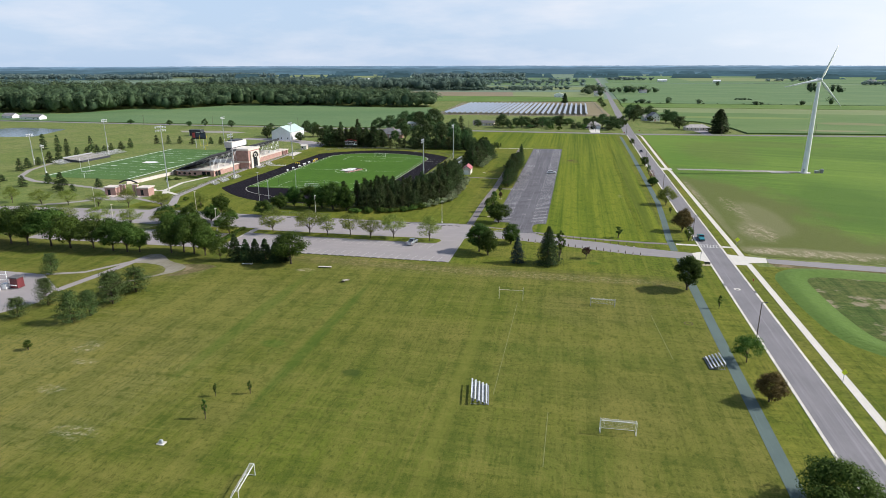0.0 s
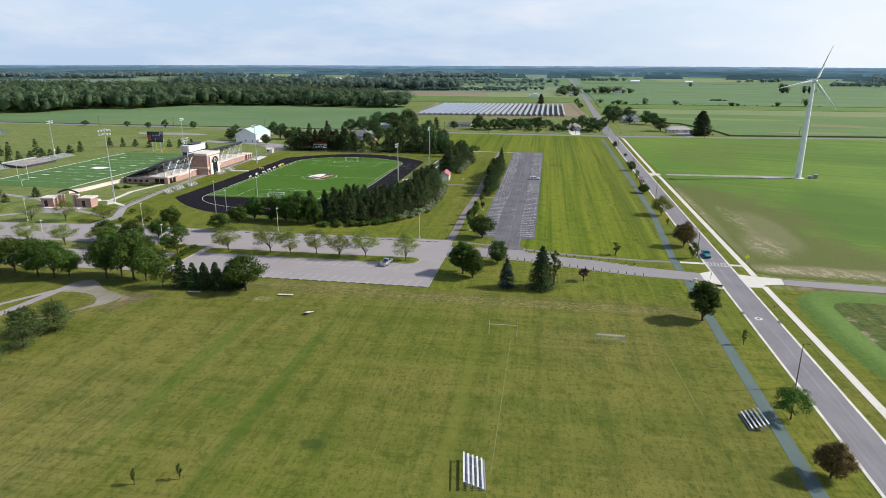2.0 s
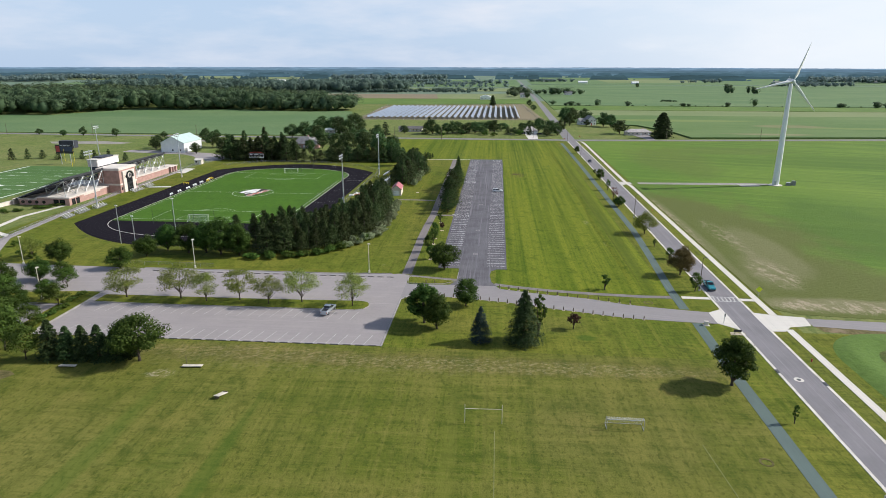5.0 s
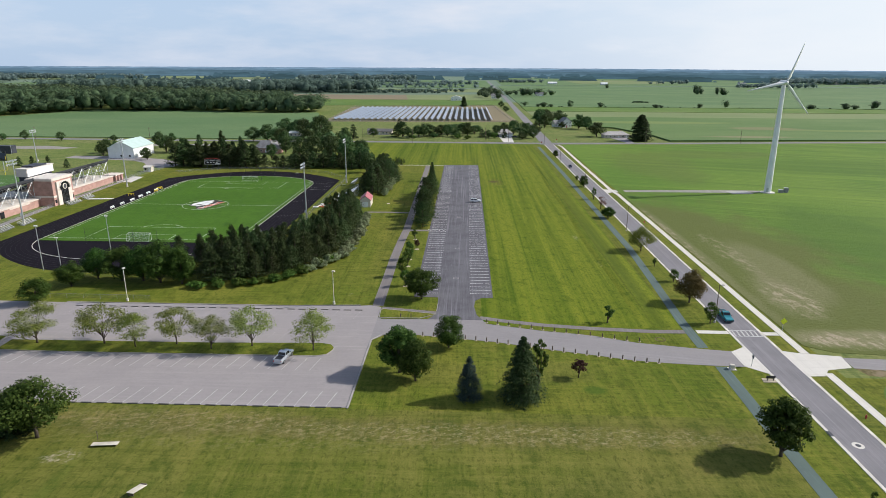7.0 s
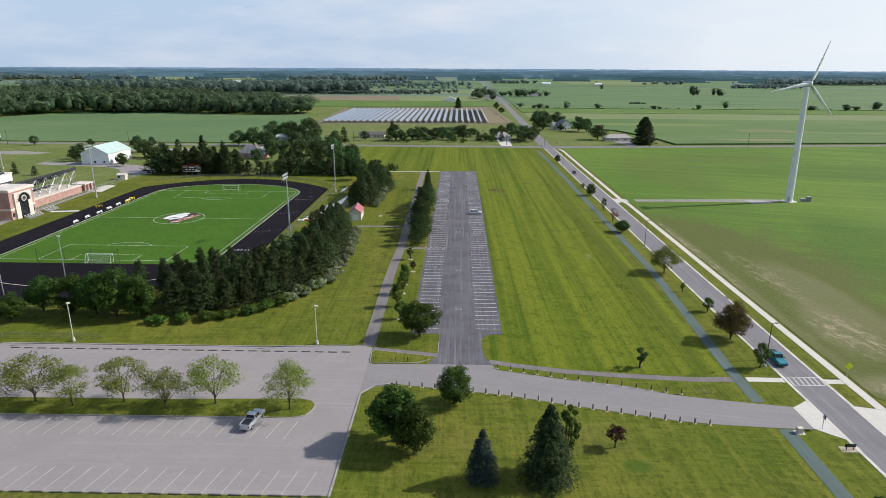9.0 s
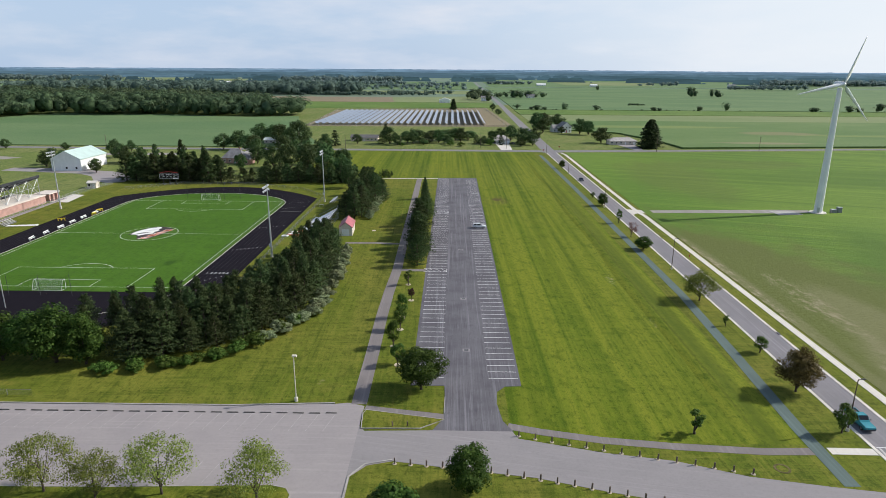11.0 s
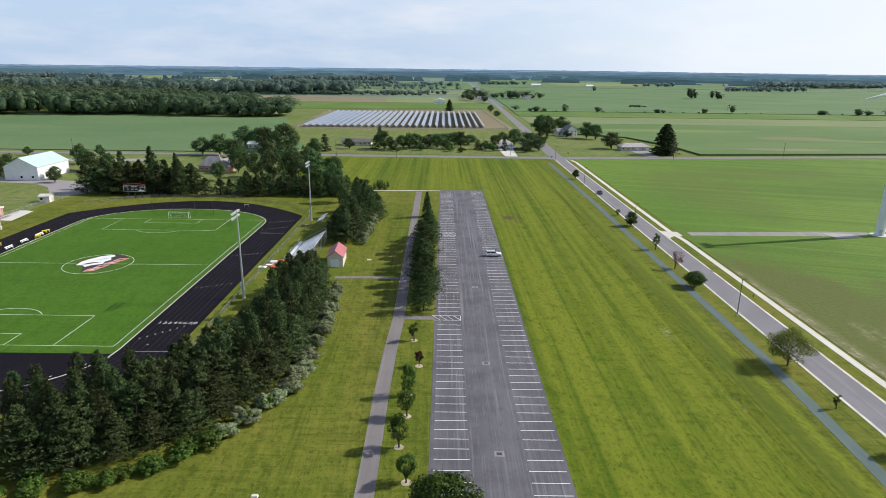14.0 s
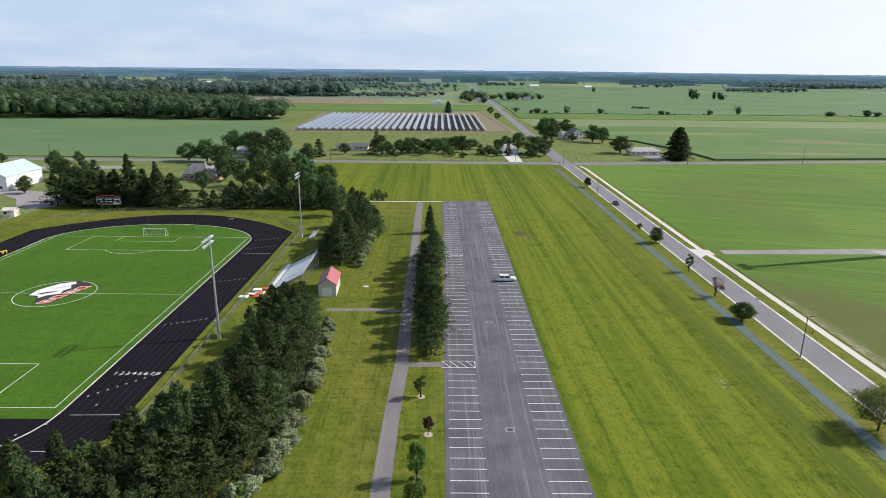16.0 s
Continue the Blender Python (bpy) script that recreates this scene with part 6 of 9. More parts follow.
for k in range(12):
    plant("bush", -183 + 1.4 * k + rg.uniform(-1, 1), 152 + 8 * rg.random() + 1.2 * k, rg.uniform(0.8, 1.6), rg.uniform(2.5, 4), "low shrub on the planted bank by the grandstand", "bank shrubs")
for x, y, h, w in ((-330, 170, 11, 13), (-345, 160, 12, 14), (-322, 150, 10, 12), (-352, 182, 11, 13), (-340, 140, 11, 13), (-310, 132, 10, 12), (-365, 165, 12, 14), (-300, 118, 9, 10)):
    plant("far", x, y, h, w, "broad tree by the far side of the football field", "stadium trees")
for x, y, h, w in ((-216, 352, 9, 8), (-222, 346, 10, 9), (-190, 366, 12, 10), (-184, 362, 11, 10), (-178, 366, 10, 9), (-204.9, 387, 11.9, 10), (-190, 338, 7, 7), (-185, 330, 6.5, 6.5), (-226, 358, 10, 9)):
    plant("far", x, y, h, w, "dark green tree round the white barn", "barn trees")
for x, y in ((-330, 432), (-300, 430), (-256, 426), (-210, 424), (-372, 436), (-345, 428), (-420, 440)):
    plant("far", x, y - 6, rg.uniform(5, 9), rg.uniform(5, 9), "roadside tree along the cross road", "roadside trees")
# round the houses along the cross road
for x, y, h, w, k in ((152.2, 459.2, 21.0, 19.5, "farpine"), (123.1, 487.5, 12.5, 15.5, "far"), (84.5, 575, 18, 16, "far"), (94, 592, 17, 15, "far"), (108.1, 606, 15, 16, "far"), (119.9, 555, 14, 15, "far"), (126, 548, 13, 11, "far"), (88, 560, 15, 13, "far"), (104, 556, 7, 8, "far"),
                      (-39.6, 468, 13.6, 14, "far"), (-46, 474, 9, 9, "cone"), (-18, 482, 10.5, 15, "far"), (-27, 476, 10, 12, "far"), (-8.5, 489, 9.5, 14, "far"), (2, 498, 9, 14, "far"), (10, 500, 10, 14, "far"), (20, 502, 8, 15, "far"), (31.3, 472, 7.0, 9, "far"), (26, 476, 7, 7, "cone"), (61.8, 478, 12.5, 18, "far"), (54, 500, 13, 12, "far"), (68, 470, 9, 10, "far"), (46, 508, 10, 10, "far"),
                      (-78.3, 455.5, 11.8, 9.5, "cone"), (-84, 448, 10, 9, "far"), (-79.4, 426, 12, 10, "far"), (-100.5, 440, 21, 18, "far"), (-139.8, 480, 15, 18, "far"), (-128, 474, 14, 15, "far"), (-120, 462, 16, 15, "far"), (-110, 452, 15, 14, "far"), (-152.2, 432, 11.8, 14, "far"), (-140.6, 430, 14, 14, "far"), (-132, 420, 12, 12, "far"), (-124, 412, 13, 12, "far"), (-14, 466, 5, 7, "far"), (6, 462, 4, 7, "bush"), (-48, 520, 11, 7, "cone"), (-33, 462, 8, 7, "far"), (-22, 470, 12, 9, "far"), (-12, 476, 8, 8, "cone"), (-3, 480, 11, 10, "far"), (4, 474, 7, 9, "far"), (14, 484, 12, 10, "far"), (38, 482, 10, 9, "far"), (36, 466, 5, 6, "bush"), (44, 470, 8, 7, "cone"), (-30, 458, 3, 5, "bush"), (14, 458, 3.4, 6, "bush"), (-64, 470, 8, 8, "far"), (72, 492, 12, 11, "far"), (58, 462, 6, 8, "far"), (8.8, 879, 15, 11, "farpine"),
                      (62, 860, 10, 9, "far"), (64, 780, 8, 9, "far")):
    plant(k, x, y, h, w, "leafy tree by the houses along the cross road" if k != "farpine" else "very tall dark spruce beside the ranch house", "roadside house trees")


# ---------------------------------------------------------------- woods, each one mass of crowns
def lumps(name, mat, cen, rad, rg, rough=0.2, detail=2):
    """Rounded uneven crowns, one mesh."""
    bm = bmesh.new()
    bmesh.ops.create_icosphere(bm, subdivisions=detail, radius=1.0)
    bm.verts.ensure_lookup_table()
    u = np.array([v.co[:] for v in bm.verts])
    tri = np.array([[v.index for v in f.verts] for f in bm.faces])
    bm.free()
    n, k = len(cen), len(u)
    v = cen[:, None, :] + u[None] * rad[:, None, :] * (1 + rough * rg.uniform(-1, 1, (n, k, 1)))
    f = (tri[None] + (np.arange(n) * k)[:, None, None]).reshape(-1, 3)
    me = bpy.data.meshes.new(name)
    me.from_pydata(v.reshape(-1, 3), [], f)
    me.polygons.foreach_set("use_smooth", [True] * len(me.polygons))
    me.materials.append(mat)
    return me


def wood(name, poly, spacing, h, mat, label, per=150, size=2.0, seed=1, flat=0.8, gaps=0.0, fall=0.0):
    rg = np.random.default_rng(seed)
    xs, ys_ = [p[0] for p in poly], [p[1] for p in poly]
    pts = []
    gx = np.arange(min(xs), max(xs), spacing)
    gy = np.arange(min(ys_), max(ys_), spacing)
    for x in gx:
        for y in gy:
            px, py = x + rg.uniform(-0.8, 0.8) * spacing, y + rg.uniform(-0.8, 0.8) * spacing
            inside = False
            for i in range(len(poly)):
                (ax, ay), (bx, by) = poly[i], poly[i - 1]
                if (ay > py) != (by > py) and px < (bx - ax) * (py - ay) / (by - ay) + ax:
                    inside = not inside
            if inside and rg.random() >= gaps:
                pts.append((px, py))
    if not pts:
        pts = [((min(xs) + max(xs)) / 2, (min(ys_) + max(ys_)) / 2)]
    pts = np.array(pts)
    n = len(pts)
    hh = h * (rg.uniform(0.58, 1.12, n) if per else rg.uniform(0.65, 1.1, n))
    hh = hh * (1 - fall * (pts[:, 0] - min(xs)) / (max(xs) - min(xs)))
    rad = np.minimum(spacing * rg.uniform(0.5, 0.85, n), hh * 0.6) if per else spacing * rg.uniform(0.45, 0.8, n)
    body = np.column_stack([rad, rad, hh * (0.40 if per else 0.42)])
    core = lumps(name, mat, np.column_stack([pts, hh * 0.52]), body * (np.array([0.64, 0.64, 0.88]) if per else np.array([1, 1, 1.25])), rg, 0.3, 2 if per > 70 else 1)
    ob = tagged(new(name, core), label, "woods", kind="stuff")
    if per:
        at, nr = [], []
        clumps = 11
        d = ball(rg, n * clumps)
        d[:, 2] = np.where(rg.random(len(d)) < 0.72, np.abs(d[:, 2]), d[:, 2])
        own = np.repeat(np.arange(n), clumps)
        cen = np.column_stack([pts, hh * 0.56])[own] + d * body[own] * np.array([1.25, 1.25, 0.95]) * rg.uniform(0.6, 1.05, (len(d), 1))
        k = per // clumps
        own2 = np.repeat(np.arange(n * clumps), k)
        dd = ball(rg, n * clumps * k)
        dd[:, 2] = np.where(rg.random(len(dd)) < 0.6, np.abs(dd[:, 2]), dd[:, 2])
        at = cen[own2] + dd * (rad[own][own2] * 0.45)[:, None] * np.array([1, 1, flat])
        at[:, 2] = np.maximum(at[:, 2], 0.6)
        nr = dd + 0.8 * d[own2] + np.array([0, 0, 0.4]) + 0.15 * ball(rg, len(dd))
        part("leaf_canopy", cards("leaf_canopy", mat, at, nr, size * 0.9, size, rg), None, ob)
    return ob


wood("woodland", [(-760, 540), (-585, 545), (-562, 640), (-512, 634), (-468, 720), (-345, 744), (-272, 730), (-174, 727), (-176, 782), (-300, 830), (-620, 800), (-800, 700)], 12.5, 31, LEAF_WOOD, "dense deciduous wood with a shaded edge", 418, 1.8, 3, fall=0.32)
wood("woodland", [(-800, 705), (-620, 805), (-300, 835), (-230, 850), (-420, 1010), (-900, 1010), (-1100, 800)], 15, 30, LEAF_WOOD, "rear part of the dense deciduous wood", 66, 3.0, 4, fall=0.3)
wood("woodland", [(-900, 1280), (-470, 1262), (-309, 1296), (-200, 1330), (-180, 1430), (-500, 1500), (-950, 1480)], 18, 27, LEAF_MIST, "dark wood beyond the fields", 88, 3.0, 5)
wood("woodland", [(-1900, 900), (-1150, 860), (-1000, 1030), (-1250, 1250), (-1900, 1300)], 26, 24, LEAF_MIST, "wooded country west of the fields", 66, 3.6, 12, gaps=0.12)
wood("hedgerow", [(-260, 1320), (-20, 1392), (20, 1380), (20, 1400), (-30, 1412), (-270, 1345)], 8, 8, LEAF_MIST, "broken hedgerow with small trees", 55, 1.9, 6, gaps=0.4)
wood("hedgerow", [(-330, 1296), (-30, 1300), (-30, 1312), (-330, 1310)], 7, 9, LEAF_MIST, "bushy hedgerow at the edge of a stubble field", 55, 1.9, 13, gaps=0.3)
wood("hedgerow", [(-300, 1806), (-20, 1850), (-20, 1866), (-300, 1824)], 9, 11, LEAF_FAR_HAZED, "bushy hedgerow before the far fields", 55, 2.4, 14, gaps=0.3)
wood("hedgerow", [(-320, 1640), (80, 1650), (80, 1675), (-330, 1672)], 14, 12, LEAF_FAR_HAZED, "hedgerow with small trees", 44, 2.8, 7, gaps=0.35)
wood("hedgerow", [(40, 1090), (76, 1090), (80, 1350), (20, 1320)], 17, 14, LEAF_WOOD, "trees round the farmstead beside the road", 77, 2.2, 8, gaps=0.5)
wood("hedgerow", [(92, 1220), (190, 1230), (190, 1262), (92, 1262)], 14, 16, LEAF_WOOD, "trees round the farm across the road", 77, 2.2, 9, gaps=0.3)
wood("hedgerow", [(95, 876), (1700, 876), (1700, 884), (95, 884)], 11, 1.9, LEAF_WOOD, "low weedy hedgerow between the fields", 21, 1.5, 10)
for k, (x, y, w, h) in enumerate(((125, 880, 22, 7), (165, 880, 10, 9), (205, 880, 12, 8), (288, 880, 14, 5), (345, 880, 8, 6), (388, 880, 10, 11), (505, 880, 12, 6), (560, 880, 20, 9), (598, 880, 12, 14), (700, 880, 30, 8),
                                  (395, 1700, 14, 17), (505, 1330, 20, 22), (545, 1310, 22, 17), (95, 905, 10, 8), (860, 1150, 26, 16), (300, 1010, 30, 3))):
    wood("hedge_tree", [(x - w / 2, y - 6), (x + w / 2, y - 6), (x + w / 2, y + 6), (x - w / 2, y + 6)], 6.5, h, LEAF_WOOD, "small trees in the hedgerow", 84, 1.6, 30 + k)
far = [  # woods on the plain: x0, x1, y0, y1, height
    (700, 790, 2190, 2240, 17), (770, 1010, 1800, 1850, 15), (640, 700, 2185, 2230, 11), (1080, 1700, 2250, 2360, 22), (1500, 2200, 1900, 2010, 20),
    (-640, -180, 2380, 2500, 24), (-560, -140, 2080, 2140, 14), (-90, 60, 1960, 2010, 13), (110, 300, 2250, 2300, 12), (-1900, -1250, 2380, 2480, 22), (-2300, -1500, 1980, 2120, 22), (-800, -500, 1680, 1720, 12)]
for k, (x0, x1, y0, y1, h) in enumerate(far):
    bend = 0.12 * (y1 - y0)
    wood("far_woodland", [(x0, y0), (x0 + 0.3 * (x1 - x0), y0 - bend), (x1 - 0.2 * (x1 - x0), y0 + bend), (x1, y0 + 3 * bend), (x1 - 30, y1), (x0 + 40, y1 - bend)], 15, h, LEAF_FAR_HAZED, "hazy wood far out on the plain", 33, 4.6, 60 + k, gaps=0.08)


# ---------------------------------------------------------------- wind turbine
def blade_shape(length=18.4):
    s = Shape()
    rows = [(0.0, 0.55, 0.5), (0.06, 0.6, 0.5), (0.16, 1.5, 0.36), (0.35, 1.25, 0.26), (0.7, 0.75, 0.14), (0.95, 0.4, 0.06), (1.0, 0.12, 0.03)]
    rings = []
    for f, c, t in rows:
        z = f * length
        tw = radians(14 * (1 - f))
        pr = [(-0.35 * c, 0), (-0.2 * c, t * 0.5), (0.1 * c, t * 0.45), (0.65 * c, 0), (0.1 * c, -t * 0.4), (-0.2 * c, -t * 0.45)]
        rings.append([(x * math.cos(tw) - y * math.sin(tw), x * math.sin(tw) + y * math.cos(tw), z) for x, y in pr])
    n = 6
    s.add([p for r in rings for p in r], [(i * n + j, i * n + (j + 1) % n, (i + 1) * n + (j + 1) % n, (i + 1) * n + j) for i in range(len(rows) - 1) for j in range(n)] + [tuple(range(n))[::-1], tuple((len(rows) - 1) * n + j for j in range(n))])
    return s


turb = thing("wind_turbine", "tall white wind turbine with three blades standing in a green field", "wind turbine", pose(155.9, 247.4, 0))
part("foundation", Shape().tube([(0, 0, -0.3), (0, 0, 0.35)], [3.2, 3.2], 24), CONCRETE_WALK, turb, "pale round concrete foundation")
part("tower", Shape().tube([(0, 0, 0.2), (0, 0, 16), (0, 0, 33), (0, 0, 49.2)], [1.6, 1.36, 1.1, 0.82], 12), STEEL_WHITE, turb)
part("door", Shape().box((-0.9, -1.72, 1.5), (0.9, 0.12, 2.1), rz=-27), STEEL_GALV, turb, "grey steel door")
NRM = Vector((0.10, -0.995, 0.0))
az = math.degrees(math.atan2(NRM.y, NRM.x))
nac = part("nacelle", Shape().tube([(-3.3, 0, 0.95), (-2.8, 0, 0.95), (0.6, 0, 0.9), (1.3, 0, 0.9)], [0.6, 1.0, 1.05, 0.85], 12), STEEL_WHITE, turb, smooth=True, m=pose(0, 0, 49.6, 0, 0, az))
part("vane", Shape().rod((-2.4, 0, 2.0), (-2.4, 0, 3.2), 0.05), STEEL_GALV, nac, "thin grey wind vane")
hub = part("hub", Shape().tube([(1.3, 0, 0.9), (1.9, 0, 0.9), (2.6, 0, 0.9)], [0.95, 0.9, 0.2], 12), STEEL_WHITE, turb, smooth=True, m=pose(0, 0, 49.6, 0, 0, az))
bl = blade_shape().mesh("blade", STEEL_WHITE, smooth=True)
U = Vector((0.995, 0.10, 0))
for a in (18, 138, 258):
    d = Vector((0, 0, 1)) * math.cos(radians(a)) + U * math.sin(radians(a))
    zc = d
    xc = d.cross(NRM).normalized()
    yc = zc.cross(xc)
    m = Matrix((xc, yc, zc)).transposed().to_4x4()
    m.translation = Vector((0, 0, 50.5)) + NRM * 1.9
    part("blade", bl, None, turb, m=m)
cab = thing("transformer_cabinet", "grey steel transformer cabinet beside the turbine", "cabinet", pose(162.2, 247.6, 0.0))
part("body", Shape().box((0, 0, 0.7), (1.9, 1.5, 1.4)), STEEL_GREY, cab, bevel=0.04)
part("lid", Shape().box((0, 0, 1.45), (2.0, 1.6, 0.1)), STEEL_GALV, cab)
cab2 = thing("transformer_cabinet", "tall grey switch cabinet beside the turbine", "cabinet", pose(164.9, 248.2, 0.0))
part("body", Shape().box((0, 0, 1.1), (1.7, 1.4, 2.2)), STEEL_GREY, cab2, bevel=0.04)
part("lid", Shape().box((0, 0, 2.25), (1.8, 1.5, 0.1)), STEEL_GALV, cab2)
pad = slab("turbine_pad", [(137, 249.5), (147, 249.2), (148, 243.6), (138, 242.4)], 0.16, GRAVEL_PALE, "pale gravel pad before the turbine", category="pad")

# ---------------------------------------------------------------- solar park
slab("solar_ground", [(-138.5, 613), (68.5, 622), (57, 915), (-150, 858)], 0.05, SOLAR_SOIL, "dry tan soil round the solar panels", category="ground")
row = thing("solar_row", "long row of tilted solar panels on steel posts", "solar row", pose(40.0, 634, 0.05), "solar park rows")
ps = Shape().box((0, 0, 0), (3.1, 21.8, 0.07), ry=30, slot=0)
pm = ps.mesh("panel_table", [PANEL_SOLAR, PANEL_BACK])
pm.polygons.foreach_set("material_index", [1, 0, 1, 1, 1, 1])
for k in range(9):
    part("panel_table", pm, None, row, m=pose(0, 11.5 + 22.4 * k, 2.15))
part("torque_tube", Shape().rod((0, 0, 2.05), (0, 203, 2.05), 0.09), STEEL_GALV, row)
pst = Shape().box((0, 0, 1.0), (0.16, 0.16, 2.1)).mesh("post", STEEL_GALV)
for k in range(19):
    part("post", pst, None, row, m=pose(0, 1.2 + 11.2 * k, 0))
for k in range(1, 27):
    copy_thing(row, pose(40.0 - 6.5 * k, 634 - 0.3 * k, 0.05))
sf = thing("perimeter_fence", "wire fence with grey posts round the solar park", "fence", pose(0, 0, 0))
corners = [(-136, 612), (62, 621), (52, 905), (-146, 852), (-136, 612)]
pst = Shape().box((0, 0, 0.9), (0.12, 0.12, 1.9)).mesh("post", STEEL_GALV)
for (x0, y0), (x1, y1) in zip(corners, corners[1:]):
    n = int(math.hypot(x1 - x0, y1 - y0) / 12)
    part("wire_mesh", Shape().add([(x0, y0, 0.1), (x1, y1, 0.1), (x1, y1, 1.8), (x0, y0, 1.8)], [(0, 1, 2, 3)]), FENCE_MESH, sf)
    for k in range(n):
        part("post", pst, None, sf, m=pose(x0 + (x1 - x0) * k / n, y0 + (y1 - y0) * k / n, 0))


# ---------------------------------------------------------------- houses and sheds
def house(name, label, x, y, w, d, eave, ridge, wall, roof, rz=0.0, along="x", windows=4, storeys=1, door=True, over=0.5, chimney=False, garage=0, hip=0.0):
    ob = thing(name, label, "barn" if "barn" in name else "shed" if "shed" in name else "house", pose(x, y, 0, 0, 0, rz))
    s = Shape().box((0, 0, eave / 2), (w, d, eave))
    if hip:
        pass
    elif along == "x":
        for sx in (-1, 1):
            s.add([(sx * w / 2, -d / 2, eave), (sx * w / 2, d / 2, eave), (sx * w / 2, 0, ridge - 0.05)], [(0, 1, 2)])
    else:
        for sy in (-1, 1):
            s.add([(-w / 2, sy * d / 2, eave), (w / 2, sy * d / 2, eave), (0, sy * d / 2, ridge - 0.05)], [(0, 1, 2)])
    part("wall", s, wall, ob)
    hw, hd = w / 2 + over, d / 2 + over
    drop = (ridge - eave) * over / ((d if along == "x" else w) / 2)
    if hip:
        rx_ = w / 2 * (1 - hip)
        q = [(-hw, -hd, eave - drop), (hw, -hd, eave - drop), (hw, hd, eave - drop), (-hw, hd, eave - drop), (-rx_, 0, ridge), (rx_, 0, ridge)]
        for nm, f in (("roof", (0, 1, 5, 4)), ("roof", (2, 3, 4, 5)), ("roof_hip", (1, 2, 5)), ("roof_hip", (3, 0, 4))):
            face = [Vector(q[i_]) for i_ in f]
            part(nm, Shape().add(face + [v_ + Vector((0, 0, 0.18)) for v_ in face], [tuple(range(len(f)))[::-1], tuple(len(f) + i_ for i_ in range(len(f)))] + [(i_, (i_ + 1) % len(f), len(f) + (i_ + 1) % len(f), len(f) + i_) for i_ in range(len(f))]), roof, ob)
    for sgn in () if hip else (-1, 1):
        if along == "x":
            q = [(-hw, sgn * hd, eave - drop), (hw, sgn * hd, eave - drop), (hw, 0, ridge), (-hw, 0, ridge)]
        else:
            q = [(sgn * hw, -hd, eave - drop), (sgn * hw, hd, eave - drop), (0, hd, ridge), (0, -hd, ridge)]
        t = [(a, b, c + 0.22) for a, b, c in q]
        part("roof", Shape().add(q + t, [(0, 1, 2, 3), (7, 6, 5, 4), (0, 4, 5, 1), (1, 5, 6, 2), (2, 6, 7, 3), (3, 7, 4, 0)]), roof, ob)
    for st in range(storeys):
        zc = 1.6 + 2.8 * st
        for k in range(windows):
            fx = -w / 2 + w * (k + 0.5) / windows
            if door and st == 0 and k == windows // 2:
                continue
            if garage and st == 0 and k >= windows - garage:
                continue
            win = part("window", Shape().box((fx, -d / 2 - 0.03, zc), (1.3, 0.1, 1.3)), STEEL_WHITE, ob, "white window frame")
            part("pane", Shape().box((fx, -d / 2 - 0.07, zc), (1.05, 0.06, 1.05)), GLASS_DARK, win)
    if door:
        fx = -w / 2 + w * (windows // 2 + 0.5) / windows
        part("door", Shape().box((fx, -d / 2 - 0.04, 1.05), (1.0, 0.1, 2.1)), SIGN_RED if storeys > 1 else STEEL_WHITE, ob)
    for k in range(garage):
        fx = w / 2 - w * (k + 0.5) / windows
        part("garage_door", Shape().box((fx, -d / 2 - 0.05, 1.15), (2.5, 0.1, 2.3)), STEEL_WHITE, ob, "white garage door")
    if chimney:
        part("chimney", Shape().box((w * 0.2, 0.6, ridge - 0.2), (0.9, 0.9, 2.2)), BRICK_RED, ob, "red brick chimney")
    return ob


ROOF_PALE = plain("pale_grey_shingles", (0.42, 0.39, 0.38), 0.9, 0, 0.15, 3.0, 0.5, 0.3)
ROOF_DARK = plain("dark_shingles", (0.12, 0.115, 0.12), 0.9, 0, 0.2, 3.0, 0.5, 0.3)
house("ranch_house", "long low ranch house with a dark roof on a lawn", -61.5, 492, 21, 9, 2.8, 4.6, STONE_PALE, ROOF_DARK, 0, "x", 7)
house("ranch_house", "low house with a grey hipped roof and a carport", 45.0, 484, 13, 12, 2.7, 6.0, WALL_WHITE, ROOF_PALE, 0, "x", 4, garage=2, hip=0.7)
house("farmhouse", "white two-storey farmhouse among large trees", 109, 572, 10, 9, 5.6, 9.2, WALL_WHITE, ROOF_GREY, 18, "y", 3, 2)
house("farmhouse", "white side wing of the farmhouse", 102.5, 577, 9, 7, 3.4, 6.2, WALL_WHITE, ROOF_GREY, 18, "x", 3)
house("ranch_house", "low pale ranch house with a grey roof beside a tall spruce", 137.5, 482, 21, 9, 2.8, 5.0, SIDING_TAN, ROOF_PALE, 4, "x", 6, chimney=True, garage=1, hip=0.4)
house("brick_house", "red brick house with a grey shingle roof among trees", -123, 372, 13, 10, 3.4, 7.6, BRICK_RED, ROOF_GREY, -8, "x", 4, 1, chimney=True, hip=0.5)
house("brick_house", "gabled brick wing of the house among trees", -115.5, 367, 7, 9, 3.4, 7.0, BRICK_RED, ROOF_GREY, -8, "y", 3)
house("white_house", "low white-roofed house in the grove", -125, 470, 17, 9, 3.0, 4.2, STONE_PALE, WALL_WHITE, 0, "x", 5)
house("farm_shed", "white metal farm shed with a white roof", -5, 1047, 18, 12, 5.0, 8.0, WALL_WHITE, WALL_WHITE, 0, "y", 3, door=False)
house("farmhouse", "white farmhouse near the far road", 66, 1128, 16, 10, 5.0, 8.5, WALL_WHITE, ROOF_GREY, 0, "x", 4, 2)
house("farmhouse", "white farmhouse across the far road", 158, 1236, 15, 10, 4.0, 7.5, WALL_WHITE, ROOF_GREY, 0, "x", 4)
